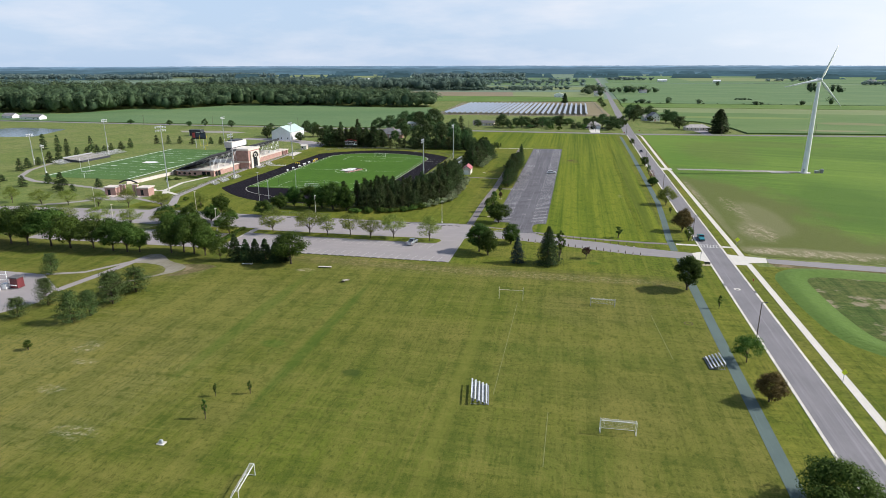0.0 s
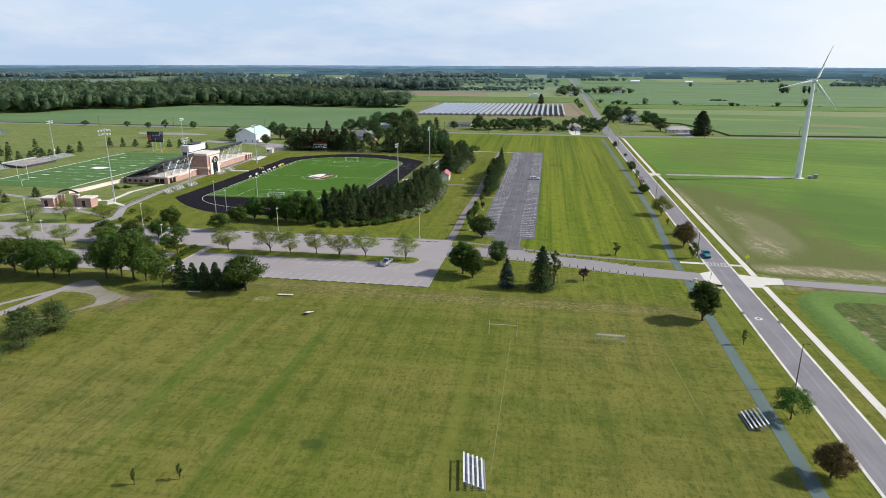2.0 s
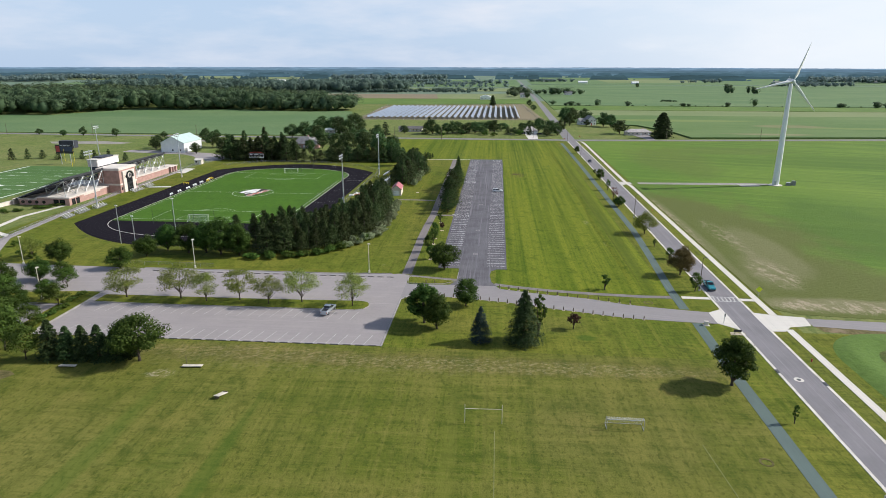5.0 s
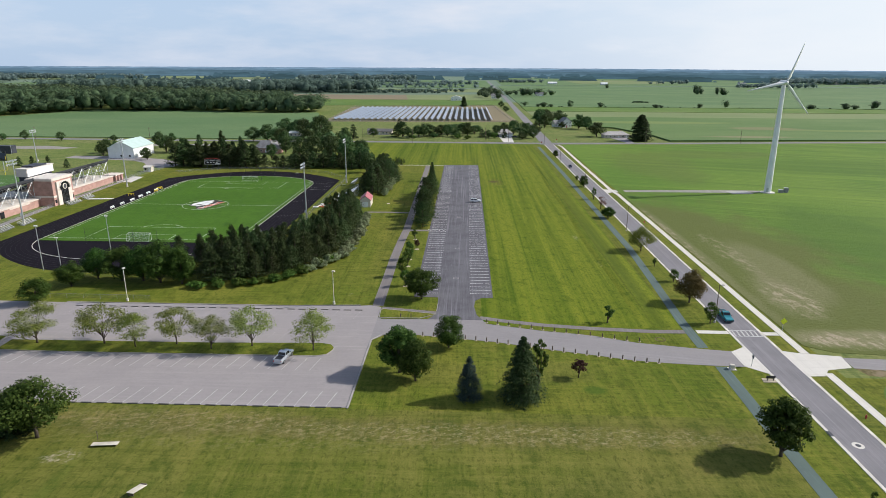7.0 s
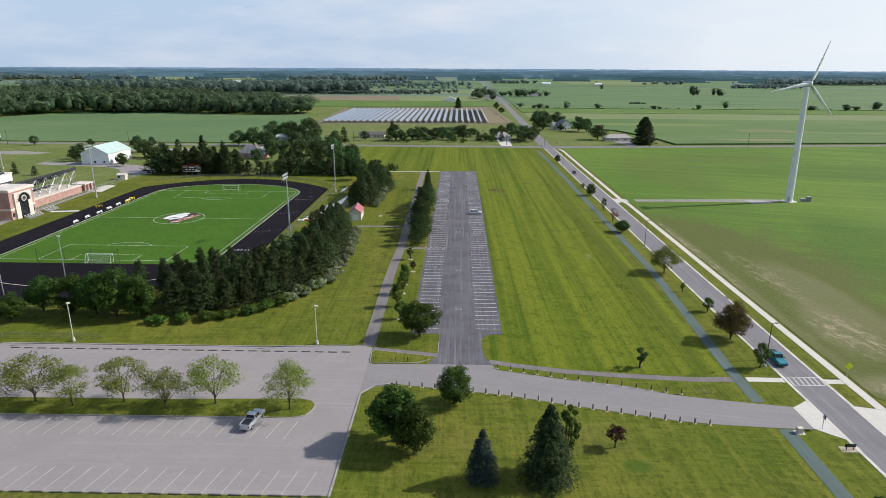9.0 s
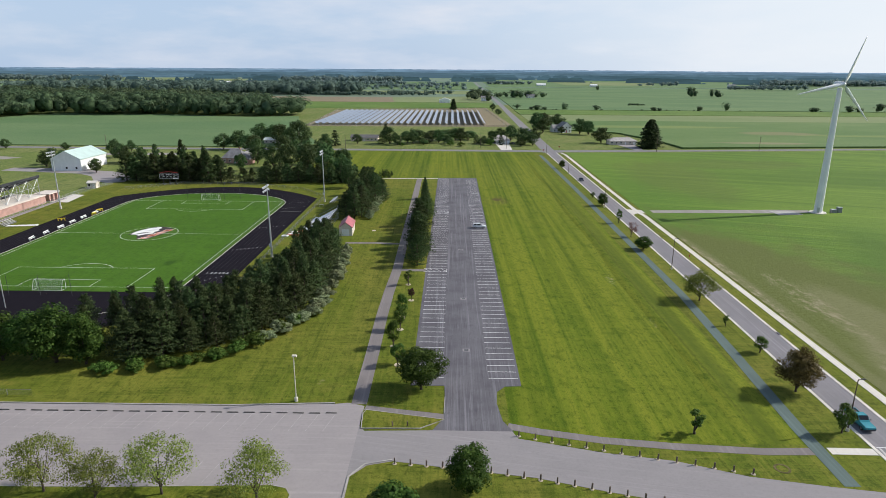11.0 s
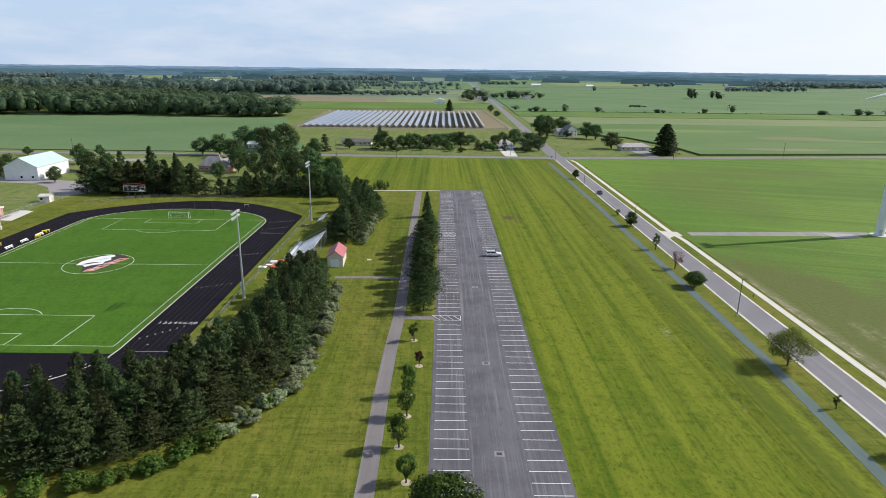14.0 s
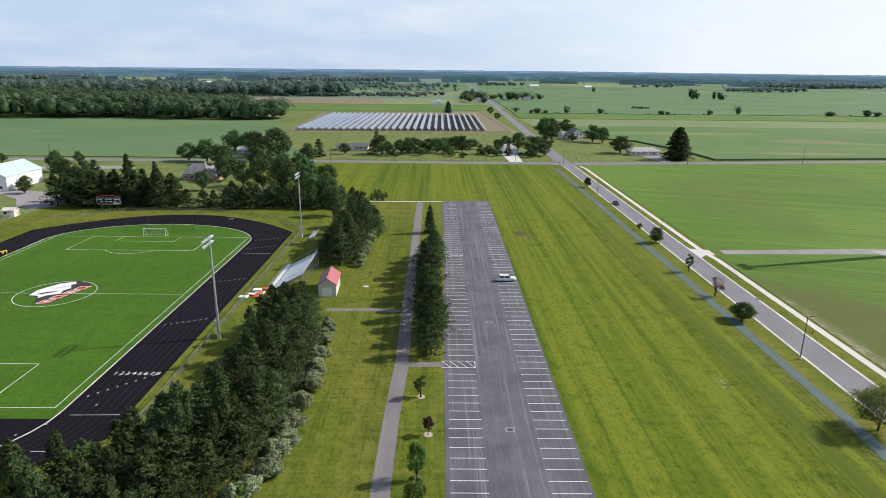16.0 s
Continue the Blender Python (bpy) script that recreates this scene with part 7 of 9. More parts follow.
for x, y, w in ((-566, 462, 26), (-604, 470, 14)):
    house("white_house", "pale house at the edge of the woods", x, y, w, 10, 3.2, 6.0, WALL_WHITE, ROOF_GREY, 0, "x", 5)
for k, (x, y, w, d, h) in enumerate(((-1180, 1950, 60, 22, 9), (-1090, 2040, 40, 20, 8), (-1010, 2110, 50, 24, 10), (-760, 2160, 36, 20, 8), (-690, 2200, 30, 18, 8), (-1000, 1240, 46, 20, 8), (-930, 1250, 60, 22, 9), (-880, 1235, 30, 18, 8), (940, 2150, 24, 14, 8), (460, 2060, 22, 14, 8), (1330, 2300, 40, 16, 8), (300, 2120, 30, 16, 8), (200, 2340, 36, 16, 9), (-500, 2380, 60, 20, 9))):
    house("farm_building", "pale farm building far out on the plain", x, y, w, d, h * 0.6, h, WALL_WHITE, WALL_WHITE if k % 2 else ROOF_GREY, 0, "x", 4, door=False)
barn = house("white_barn", "white barn with a pale green metal roof", -204, 348, 16.4, 26, 6.4, 10.7, WALL_WHITE, ROOF_MINT, 0, "y", 3, door=False, over=0.4)
part("door", Shape().box((-4.5, -13.06, 1.9), (3.4, 0.1, 3.8)), WALL_WHITE, barn)
shed = house("garden_shed", "small pale shed with a red roof and white door", -29.2, 209.2, 4.4, 9.5, 3.0, 4.7, SIDING_TAN, ROOF_RED, 3, "y", 0, door=False, over=0.25)
part("roller_door", Shape().box((-0.1, -4.8, 1.15), (2.5, 0.1, 2.3)), WALL_WHITE, shed, "white roller door")
booth = house("ticket_booth", "small cream booth beside the fence", -162.4, 287, 4.0, 3.6, 2.5, 3.2, SIDING_TAN, STONE_ROOF, 5, "x", 2, over=0.3)
booth["category"] = "booth"


# ---------------------------------------------------------------- lamps and poles
def street_lamp(x, y, h=9.2, rz=0.0):
    ob = thing("street_lamp", "slender dark bronze street lamp beside the road", "street lamp", pose(x, y, 0, 0, 0, rz), "road lamps")
    part("base", Shape().tube([(0, 0, -0.1), (0, 0, 0.5)], [0.28, 0.24], 10), CONCRETE_CURB, ob, "pale concrete base")
    part("pole", Shape().tube([(0, 0, 0.4), (0, 0, h)], [0.12, 0.07], 8), POLE_BROWN, ob)
    arm = part("arm", Shape().tube([(0, 0, h - 0.15), (0.3, 0, h), (0.5, 0, h + 0.04)], [0.05, 0.045, 0.04], 6), POLE_BROWN, ob)
    part("lamp_head", Shape().box((0.8, 0, h + 0.04), (0.7, 0.32, 0.14), taper=0.8), STEEL_DARK, arm, "flat dark lamp head")
    return ob


lamp = street_lamp(71.3, 5.1)
for y in (88, 171.3, 254, 338, 421):
    copy_thing(lamp, pose(71.1, y, 0))
lotlamp = thing("parking_lamp", "cream parking lot lamp post with a box head", "lamp post", pose(-19.4, 95.0, 0), "parking lamps")
part("base", Shape().tube([(0, 0, -0.1), (0, 0, 0.7)], [0.32, 0.3], 10), CONCRETE_CURB, lotlamp, "pale concrete base")
part("pole", Shape().tube([(0, 0, 0.5), (0, 0, 8.5)], [0.10, 0.075], 8), POLE_CREAM, lotlamp)
part("lamp_head", Shape().box((0.15, 0, 8.6), (0.8, 0.5, 0.28), taper=0.85), POLE_CREAM, lotlamp, "boxy cream lamp head")
for x, y in ((-71.4, 94.6), (-124, 93.0), (-172, 92), (-98, 66), (-140, 64)):
    copy_thing(lotlamp, pose(x, y, 0, 0, 0, 40))


def flood_pole(x, y, h, face, label="tall galvanised floodlight pole beside the field", lamps=5, group="floodlights"):
    ob = thing("floodlight_pole", label, "floodlight", pose(x, y, 0, 0, 0, face), group)
    part("base", Shape().tube([(0, 0, -0.1), (0, 0, 1.2)], [0.42, 0.4], 12), CONCRETE_CURB, ob, "pale concrete base")
    part("pole", Shape().tube([(0, 0, 1.0), (0, 0, h * 0.5), (0, 0, h)], [0.30, 0.22, 0.13], 10), STEEL_GALV, ob)
    part("junction_box", Shape().box((0.35, 0, 3.6), (0.5, 0.6, 0.9)), STEEL_WHITE, ob, "pale junction box")
    for k in range(2):
        bar = part("crossbar", Shape().rod((0.1, -2.5, h - 0.5 - 1.1 * k), (0.1, 2.5, h - 0.5 - 1.1 * k), 0.07), STEEL_GALV, ob)
        for j in range(lamps):
            yy = -2.3 + 4.6 * j / (lamps - 1)
            part("lamp", Shape().tube([(0.1, yy, h - 0.5 - 1.1 * k), (0.55, yy, h - 0.75 - 1.1 * k)], [0.12, 0.36], 8), STEEL_WHITE, bar, "round floodlight")
    return ob


p1 = flood_pole(-47.3, 179.3, 22.3, 180)
for x, y, f, h in ((-47.2, 259.5, 180, 1.0), (-149.8, 168.4, 180, 1.08), (-150.4, 241.8, 180, 1.05)):
    c = copy_thing(p1, pose(x, y, 0, 0, 0, f))
    c.matrix_basis = pose(x, y, 0, 0, 0, f) @ Matrix.Diagonal((1, 1, h, 1))
for x, y, f, h in ((-162.6, 129.4, 150, 1.42), (-294, 248, 0, 1.02), (-296, 187, 0, 0.85), (-252, 150, 60, 0.8), (-234, 300, 0, 0.95)):
    c = copy_thing(p1, pose(x, y, 0, 0, 0, f))
    c.matrix_basis = pose(x, y, 0, 0, 0, f) @ Matrix.Diagonal((1, 1, h, 1))
for x, y, h in ((-108, 117, 13), (-105.5, 121, 8.5), (-98.8, 135.8, 11.5)):
    ob = thing("net_post", "slim grey post at the end of the track", "post", pose(x, y, 0), "track posts")
    part("pole", Shape().tube([(0, 0, -0.1), (0, 0, h)], [0.13, 0.09], 8), STEEL_GALV, ob)
    part("cap", Shape().box((0, 0, h + 0.1), (0.9, 0.4, 0.25)), STEEL_WHITE, ob)
# utility poles along the cross road
up = thing("utility_pole", "wooden utility pole with a crossarm", "utility pole", pose(-28, 428.5, 0), "utility poles")
part("pole", Shape().tube([(0, 0, -0.2), (0, 0, 10.5)], [0.17, 0.11], 8), WOOD_POST, up)
part("crossarm", Shape().box((0, 0, 9.8), (0.12, 2.4, 0.14)), WOOD_POST, up)
for x, y in ((28, 452), (-66, 427), (46, 445), (150, 436), (225, 444), (-400, 428), (-320, 424), (-230, 424)):
    copy_thing(up, pose(x, y, 0))

# posts along the drive
bol = thing("bollard_post", "short weathered wooden post beside the drive", "post", pose(-0.8, 77.7, 0), "drive posts")
part("post", Shape().box((0, 0, 0.45), (0.2, 0.2, 1.1), taper=0.95), WOOD_POST, bol, bevel=0.02)
part("footing", Shape().tube([(0, 0, -0.05), (0, 0, 0.05)], [0.36, 0.33], 9), MULCH, bol, "pale footing")
south = [(-0.8, 77.7), (6.4, 77.0), (13.6, 75.9), (17.5, 75.0), (25.4, 73.1), (32.9, 70.9), (39.4, 69.3), (48.2, 67.0), (53.5, 66.3)]
north = [(18.1, 85.2), (24.2, 83.4), (29.7, 82.0), (34.2, 80.7), (41.8, 78.7), (51.6, 76.3)]
run = []
for ln, step in ((south, 2.35), (north, 2.6)):
    acc = 0.0
    for (x0, y0), (x1, y1) in zip(ln, ln[1:]):
        d = math.hypot(x1 - x0, y1 - y0)
        while acc < d:
            run.append((x0 + (x1 - x0) * acc / d, y0 + (y1 - y0) * acc / d))
            acc += step
        acc -= d
for x, y in run[1:] + [(-2.0, 87.4), (0.4, 87.5)]:
    copy_thing(bol, pose(x, y, 0, rg.uniform(-2, 2), rg.uniform(-2, 2), rg.uniform(0, 90)))


# ---------------------------------------------------------------- signs and small street things
def sign(name, label, x, y, w, h, top, mat, rz=0.0, post=STEEL_GALV, diamond=False, panels=1):
    ob = thing(name, label, "sign", pose(x, y, 0, 0, 0, rz))
    part("post", Shape().box((0, 0, top / 2), (0.09, 0.09, top)), post, ob)
    for k in range(panels):
        part("panel", Shape().box((0, -0.07, top - h / 2 - k * h * 1.1), (w, 0.04, h), ry=45 if diamond else 0), mat, ob, bevel=0.01)
    return ob


sign("warning_sign", "fluorescent yellow pedestrian warning sign by the crossing", 84.6, 84.0, 1.15, 1.15, 2.9, SIGN_LIME, 0, diamond=True, panels=1)
sign("warning_sign", "fluorescent yellow warning sign on the roadside", 82.6, -11.8, 0.85, 0.85, 2.7, SIGN_LIME, 0, diamond=True, panels=1)
sign("stop_sign", "stop sign seen from behind at the drive", 70.0, 66.0, 0.75, 0.75, 2.5, STEEL_DARK, 90)
sign("stop_sign", "small red stop sign at the cross road", 69.6, 425, 0.8, 0.8, 2.6, SIGN_RED, 0)
sign("stop_sign", "small red stop sign at the cross road corner", 83.5, 444, 0.8, 0.8, 2.6, SIGN_RED, 0)
ms = thing("low_sign", "low dark sign board on two legs beside the drive", "sign", pose(71.0, 60.2, 0))
part("board", Shape().box((0, 0, 0.75), (1.7, 0.12, 0.55)), SIGN_BLACK, ms, bevel=0.02)
for sx in (-0.55, 0.55):
    part("leg", Shape().box((sx, 0, 0.28), (0.12, 0.1, 0.6)), STEEL_DARK, ms)
part("bed", Shape().prism([(-1.6, -0.8), (1.6, -0.7), (1.9, 0.6), (-1.3, 0.8)], -0.05, 0.05), MULCH, ms, "pale mulch bed")
bx = thing("utility_box", "small tan utility box beside the drive", "utility box", pose(65.6, 64.6, 0))
part("body", Shape().box((0, 0, 0.5), (0.9, 0.7, 1.0)), SIDING_TAN, bx, bevel=0.04)
part("pad", Shape().box((0, 0, 0.0), (1.5, 1.2, 0.16)), CONCRETE_CURB, bx)
hy = thing("fire_hydrant", "small red fire hydrant beside the road", "hydrant", pose(81.0, 47.5, 0))
part("barrel", Shape().tube([(0, 0, 0), (0, 0, 0.55), (0, 0, 0.75)], [0.14, 0.13, 0.05], 10), SIGN_RED, hy)
part("outlet", Shape().rod((-0.22, 0, 0.45), (0.22, 0, 0.45), 0.06), SIGN_RED, hy)
hy2 = copy_thing(hy, pose(81.0, 184, 0))
for x, y in ((79.2, 38.0), (72.3, 42.5), (79.2, 205), (79.2, 126)):
    ob = tagged(new("storm_inlet", Shape().box((x, y, 0.06), (0.55, 1.4, 0.18)).mesh("storm_inlet", STEEL_DARK)), "dark storm inlet in the kerb", "drain", kind="structure")
rh = thing("utility_hatch", "pale flat concrete utility hatch in the lawn", "hatch", pose(-20.2, 212, 0))
part("slab", Shape().box((0, 0, 0.03), (1.3, 1.1, 0.14)), CONCRETE_CURB, rh)
for x, y, r in ((58.2, 12.2, 0.9), (55.6, 77.9, 1.0)):
    ring = [(x + r * math.cos(a), y + r * math.sin(a)) for a in np.linspace(0, 6.2832, 25)]
    tagged(new("worn_ring", Shape().strip(ring, 0.35, -0.05, 0.03).mesh("worn_ring", WORN_GRASS)), "ring of worn earth in the grass", "ground", kind="structure")


# ---------------------------------------------------------------- cars
def wheel(parent, x, y, r=0.36):
    w = part("wheel", Shape().tube([(x - 0.12, y, r), (x + 0.12, y, r)], [r, r], 18), TYRE, parent)
    part("rim", Shape().tube([(x - 0.13, y, r), (x + 0.13, y, r)], [r * 0.62, r * 0.62], 12), RIM, w)


def loft(rows, half, upright=False):
    """A body from rows of (y, z_low, z_high, width factor at the top)."""
    s = Shape()
    n = 6
    for y, z0, z1, wf in rows:
        zm = z0 + (z1 - z0) * 0.55
        b = half if upright else half * 0.94
        c = half * (1 - (1 - wf) * 0.55) if upright else half
        s.v += [(-b, y, z0), (b, y, z0), (c, y, zm), (half * wf, y, z1), (-half * wf, y, z1), (-c, y, zm)]
    for i in range(len(rows) - 1):
        for j in range(n):
            s.f.append((i * n + j, i * n + (j + 1) % n, (i + 1) * n + (j + 1) % n, (i + 1) * n + j))
            s.m.append(0)
    s.f += [tuple(range(n))[::-1], tuple((len(rows) - 1) * n + j for j in range(n))]
    s.m += [0, 0]
    return s


def vehicle(name, label, kind, paint, m):
    ob = thing(name, label, "car" if kind != "pickup" else "pickup", m)
    L_ = {"suv": 4.8, "pickup": 5.7, "sedan": 4.7}[kind]
    f, b = L_ / 2, -L_ / 2
    hw = 0.93 if kind != "sedan" else 0.88
    if kind == "pickup":
        body = [(b, 0.55, 1.18, 0.96), (b + 0.1, 0.42, 1.2, 0.96), (-0.55, 0.4, 1.2, 0.96), (0.95, 0.4, 1.18, 0.96), (1.05, 0.4, 1.14, 0.94), (f - 0.3, 0.4, 1.06, 0.92), (f, 0.5, 0.92, 0.86)]
        cab_ = [(-0.75, 1.15, 1.22, 0.9), (-0.55, 1.15, 1.86, 0.82), (0.45, 1.15, 1.88, 0.8), (1.25, 1.1, 1.16, 0.88)]
    elif kind == "suv":
        body = [(b, 0.5, 1.1, 0.95), (b + 0.1, 0.4, 1.14, 0.95), (0.8, 0.4, 1.12, 0.95), (f - 0.3, 0.4, 1.02, 0.92), (f, 0.48, 0.86, 0.86)]
        cab_ = [(b + 0.06, 1.08, 1.14, 0.9), (b + 0.3, 1.08, 1.76, 0.82), (0.25, 1.08, 1.8, 0.8), (1.1, 1.06, 1.12, 0.88)]
    else:
        body = [(b, 0.45, 0.9, 0.93), (b + 0.15, 0.32, 0.96, 0.93), (0.8, 0.3, 0.94, 0.94), (f - 0.3, 0.3, 0.82, 0.9), (f, 0.4, 0.68, 0.82)]
        cab_ = [(b + 0.5, 0.92, 0.96, 0.88), (b + 1.2, 0.92, 1.42, 0.76), (0.0, 0.92, 1.44, 0.76), (0.95, 0.9, 0.95, 0.86)]
    part("body", loft(body, hw), paint, ob, smooth=False, bevel=0.04)
    cabin = part("cabin", loft(cab_, hw * 0.98, True), paint, ob, bevel=0.03)
    (y0, zl, _, w0), (y1, _, z1, w1), (y2, _, z2, w2), (y3, _, z3, w3) = cab_
    e = 0.015
    part("windscreen", Shape().add([(-hw * w3 * 0.93, y3 - 0.08 + e, z3 + 0.04), (hw * w3 * 0.93, y3 - 0.08 + e, z3 + 0.04), (hw * w2 * 0.93, y2 + 0.1 + e, z2 - 0.04 + e), (-hw * w2 * 0.93, y2 + 0.1 + e, z2 - 0.04 + e)], [(0, 1, 2, 3)]), GLASS_DARK, cabin)
    part("rear_window", Shape().add([(hw * w0 * 0.9, y0 + 0.03 - e, zl + 0.12), (-hw * w0 * 0.9, y0 + 0.03 - e, zl + 0.12), (-hw * w1 * 0.9, y1 - 0.04 - e, z1 - 0.08), (hw * w1 * 0.9, y1 - 0.04 - e, z1 - 0.08)], [(0, 1, 2, 3)]), GLASS_DARK, cabin)
    for sx in (-1, 1):
        xb, xt = sx * hw * (0.98 - 0.98 * (1 - w1) * 0.2 + 0.02), sx * hw * (w1 * 0.98 + 0.05)
        zb, zt = zl + 0.07, z1 - 0.09
        mids = [y1 + 0.02, (y1 + y2) / 2 - 0.06, (y1 + y2) / 2 + 0.06, y2 + 0.18]
        for a, c in ((0, 1), (2, 3)):
            part("side_window", Shape().add([(xb, mids[a], zb), (xb, mids[c] + (0.25 if c == 3 else 0), zb), (xt, mids[c], zt), (xt, mids[a], zt)], [(0, 1, 2, 3)]), GLASS_DARK, cabin)
        part("headlight", Shape().box((sx * hw * 0.68, f - 0.1, 0.8 if kind != "sedan" else 0.62), (0.34, 0.2, 0.16)), LAMP_CLEAR, ob)
        part("tail_light", Shape().box((sx * hw * 0.86, b + 0.03, 0.92 if kind != "sedan" else 0.76), (0.14, 0.1, 0.3)), LAMP_RED, ob)
        part("mirror", Shape().box((sx * (hw + 0.1), y3 - 0.3, zl + 0.16), (0.2, 0.12, 0.16)), STEEL_DARK, ob)
        wheel(ob, sx * hw * 0.88, f - 0.95)
        wheel(ob, sx * hw * 0.88, b + 1.05)
    part("front_bumper", Shape().box((0, f - 0.02, 0.52), (hw * 1.75, 0.16, 0.22)), STEEL_DARK, ob, bevel=0.03)
    part("rear_bumper", Shape().box((0, b + 0.0, 0.52), (hw * 1.75, 0.16, 0.2)), STEEL_GALV, ob, bevel=0.03)
    if kind == "pickup":
        part("bed", Shape().box((0, (b - 0.75) / 2 + 0.02, 1.2), (hw * 1.6, -0.75 - b - 0.25, 0.05)), SIGN_BLACK, ob, "black load bed liner")
        for sx in (-1, 1):
            part("bed_rail", Shape().box((sx * hw * 0.9, (b - 0.75) / 2 + 0.02, 1.26), (0.12, -0.75 - b - 0.1, 0.12)), paint, ob)
        part("tailgate", Shape().box((0, b + 0.06, 1.24), (hw * 1.7, 0.1, 0.14)), paint, ob)
    if kind == "suv":
        part("roof_rack", Shape().rod((-0.6, b + 0.5, 1.86), (-0.6, 0.2, 1.86), 0.03).rod((0.6, b + 0.5, 1.86), (0.6, 0.2, 1.86), 0.03), STEEL_DARK, ob)
    return ob


vehicle("suv", "white sport utility vehicle parked on the asphalt strip", "suv", CAR_WHITE, pose(17.3, 217.2, Z + 0.01, 0, 0, -88))
vehicle("pickup_truck", "silver pickup truck parked in the concrete lot", "pickup", CAR_SILVER, pose(-23.3, 64.6, Z, 0, 0, -9))
vehicle("pickup_truck", "teal pickup truck on the road near the crossing", "pickup", CAR_TEAL, pose(74.3, 90.2, Z, 0, 0, 180))
vehicle("sedan", "dark car on the road", "sedan", CAR_DARK, pose(74.2, 318, Z, 0, 0, 180))
vehicle("sedan", "dark car parked by the carport", "sedan", CAR_DARK, pose(38.5, 478, 0.1, 0, 0, 80))
vehicle("sedan", "dark car parked on the house drive", "sedan", CAR_DARK, pose(53, 477, 0.1, 0, 0, 80))
vehicle("sedan", "dark car parked beside the ranch house", "sedan", CAR_DARK, pose(131.5, 480, 0.1, 0, 0, 70))
slab("house_drive_1", [(42, 440.5), (50, 440.5), (51, 483), (40, 483)], 0.13, CONCRETE_WALK, "pale concrete house drive", category="drive")
slab("house_drive_2", [(138, 444.5), (144, 445), (147, 484), (133, 484), (133, 476)], 0.13, CONCRETE_LOT, "pale concrete house drive", category="drive")
for x, y in ((-118, 74.5), (-180, 80), (-112, 88)):
    vehicle("sedan", "parked car in the far lot", "sedan", CAR_DARK if x < -150 else CAR_SILVER, pose(x, y, Z, 0, 0, 12))


# ---------------------------------------------------------------- sports equipment
def goal(name, label, x, y, rz, w=7.4, h=2.44, d=1.9, net=True, group="", tall=0.0, paint=None):
    paint = paint or STEEL_WHITE
    ob = thing(name, label, "goal", pose(x, y, 0.03, 0, 0, rz), group)
    for sx in (-w / 2, w / 2):
        part("post", Shape().rod((sx, 0, -0.03), (sx, 0, h + tall), 0.05, 8), paint, ob)
        if net:
            part("side_frame", Shape().rod((sx, 0, h), (sx, d * 0.45, h), 0.035).rod((sx, d * 0.45, h), (sx, d, 0.04), 0.035).rod((sx, d, 0.04), (sx, 0, 0.04), 0.035), paint, ob)
    part("crossbar", Shape().rod((-w / 2, 0, h), (w / 2, 0, h), 0.05, 8), paint, ob)
    if net:
        part("ground_bar", Shape().rod((-w / 2, d, 0.04), (w / 2, d, 0.04), 0.03), paint, ob)
        s = Shape()
        for k in range(15):
            xx = -w / 2 + w * k / 14
            s.rod((xx, d * 0.45, h), (xx, d, 0.05), 0.003, 3).rod((xx, 0, h), (xx, d * 0.45, h), 0.003, 3)
        for k in range(6):
            f = k / 6
            s.rod((-w / 2, d * (0.45 + 0.55 * f), h * (1 - f)), (w / 2, d * (0.45 + 0.55 * f), h * (1 - f)), 0.003, 3)
        part("net_cords", s, NET_WHITE, ob)
        part("net", Shape().add([(-w / 2, d * 0.45, h), (w / 2, d * 0.45, h), (w / 2, d, 0.05), (-w / 2, d, 0.05), (-w / 2, 0, h), (w / 2, 0, h)], [(0, 1, 2, 3), (4, 5, 1, 0)]), NET_MESH, ob)
    return ob


goal("soccer_goal", "white soccer goal with a net on the practice field", 39.2, -38.8, 2, 5.8, 2.45, 1.6)
goal("soccer_goal", "white soccer goal with a net on the practice field", 38.6, 19.2, 0, 6.0, 1.8, 1.8, paint=STEEL_GALV)
goal("soccer_goal", "bare cream goal with tall posts and no net", 15.3, 19.2, 2, 6.2, 2.6, net=False, tall=0.8, paint=POLE_CREAM)
goal("soccer_goal", "white soccer goal standing sideways on the practice field", -14.2, -64.0, 98, 6.2, 2.0, 1.6)
goal("soccer_goal", "white soccer goal on the artificial turf", -96.8, 260.4, 0, 7.4, 2.44, 2.0)
goal("soccer_goal", "white soccer goal on the artificial turf", -96.6, 149.9, 180, 7.6, 2.44, 2.0)
for y, xs in ((264, (-108, -100, -92, -85)), (144.5, (-112, -104, -96, -88))):
    nt = thing("ball_net", "dark ball-stop net on slim posts behind the goal", "net", pose(0, y, 0.03), "ball nets")
    for x in xs:
        part("post", Shape().rod((x, 0, -0.03), (x, 0, 5.6), 0.06), STEEL_DARK, nt)
    mm = Shape().add([(xs[0], 0, 0.1), (xs[-1], 0, 0.1), (xs[-1], 0, 5.3), (xs[0], 0, 5.3)], [(0, 1, 2, 3)])
    part("netting", mm, bpy.data.materials.get("dark_net") or plain("dark_net", (0.02, 0.03, 0.02), 0.9), nt)
_p = bpy.data.materials["dark_net"].node_tree.nodes["Principled BSDF"]
_p.inputs["Alpha"].default_value = 0.07


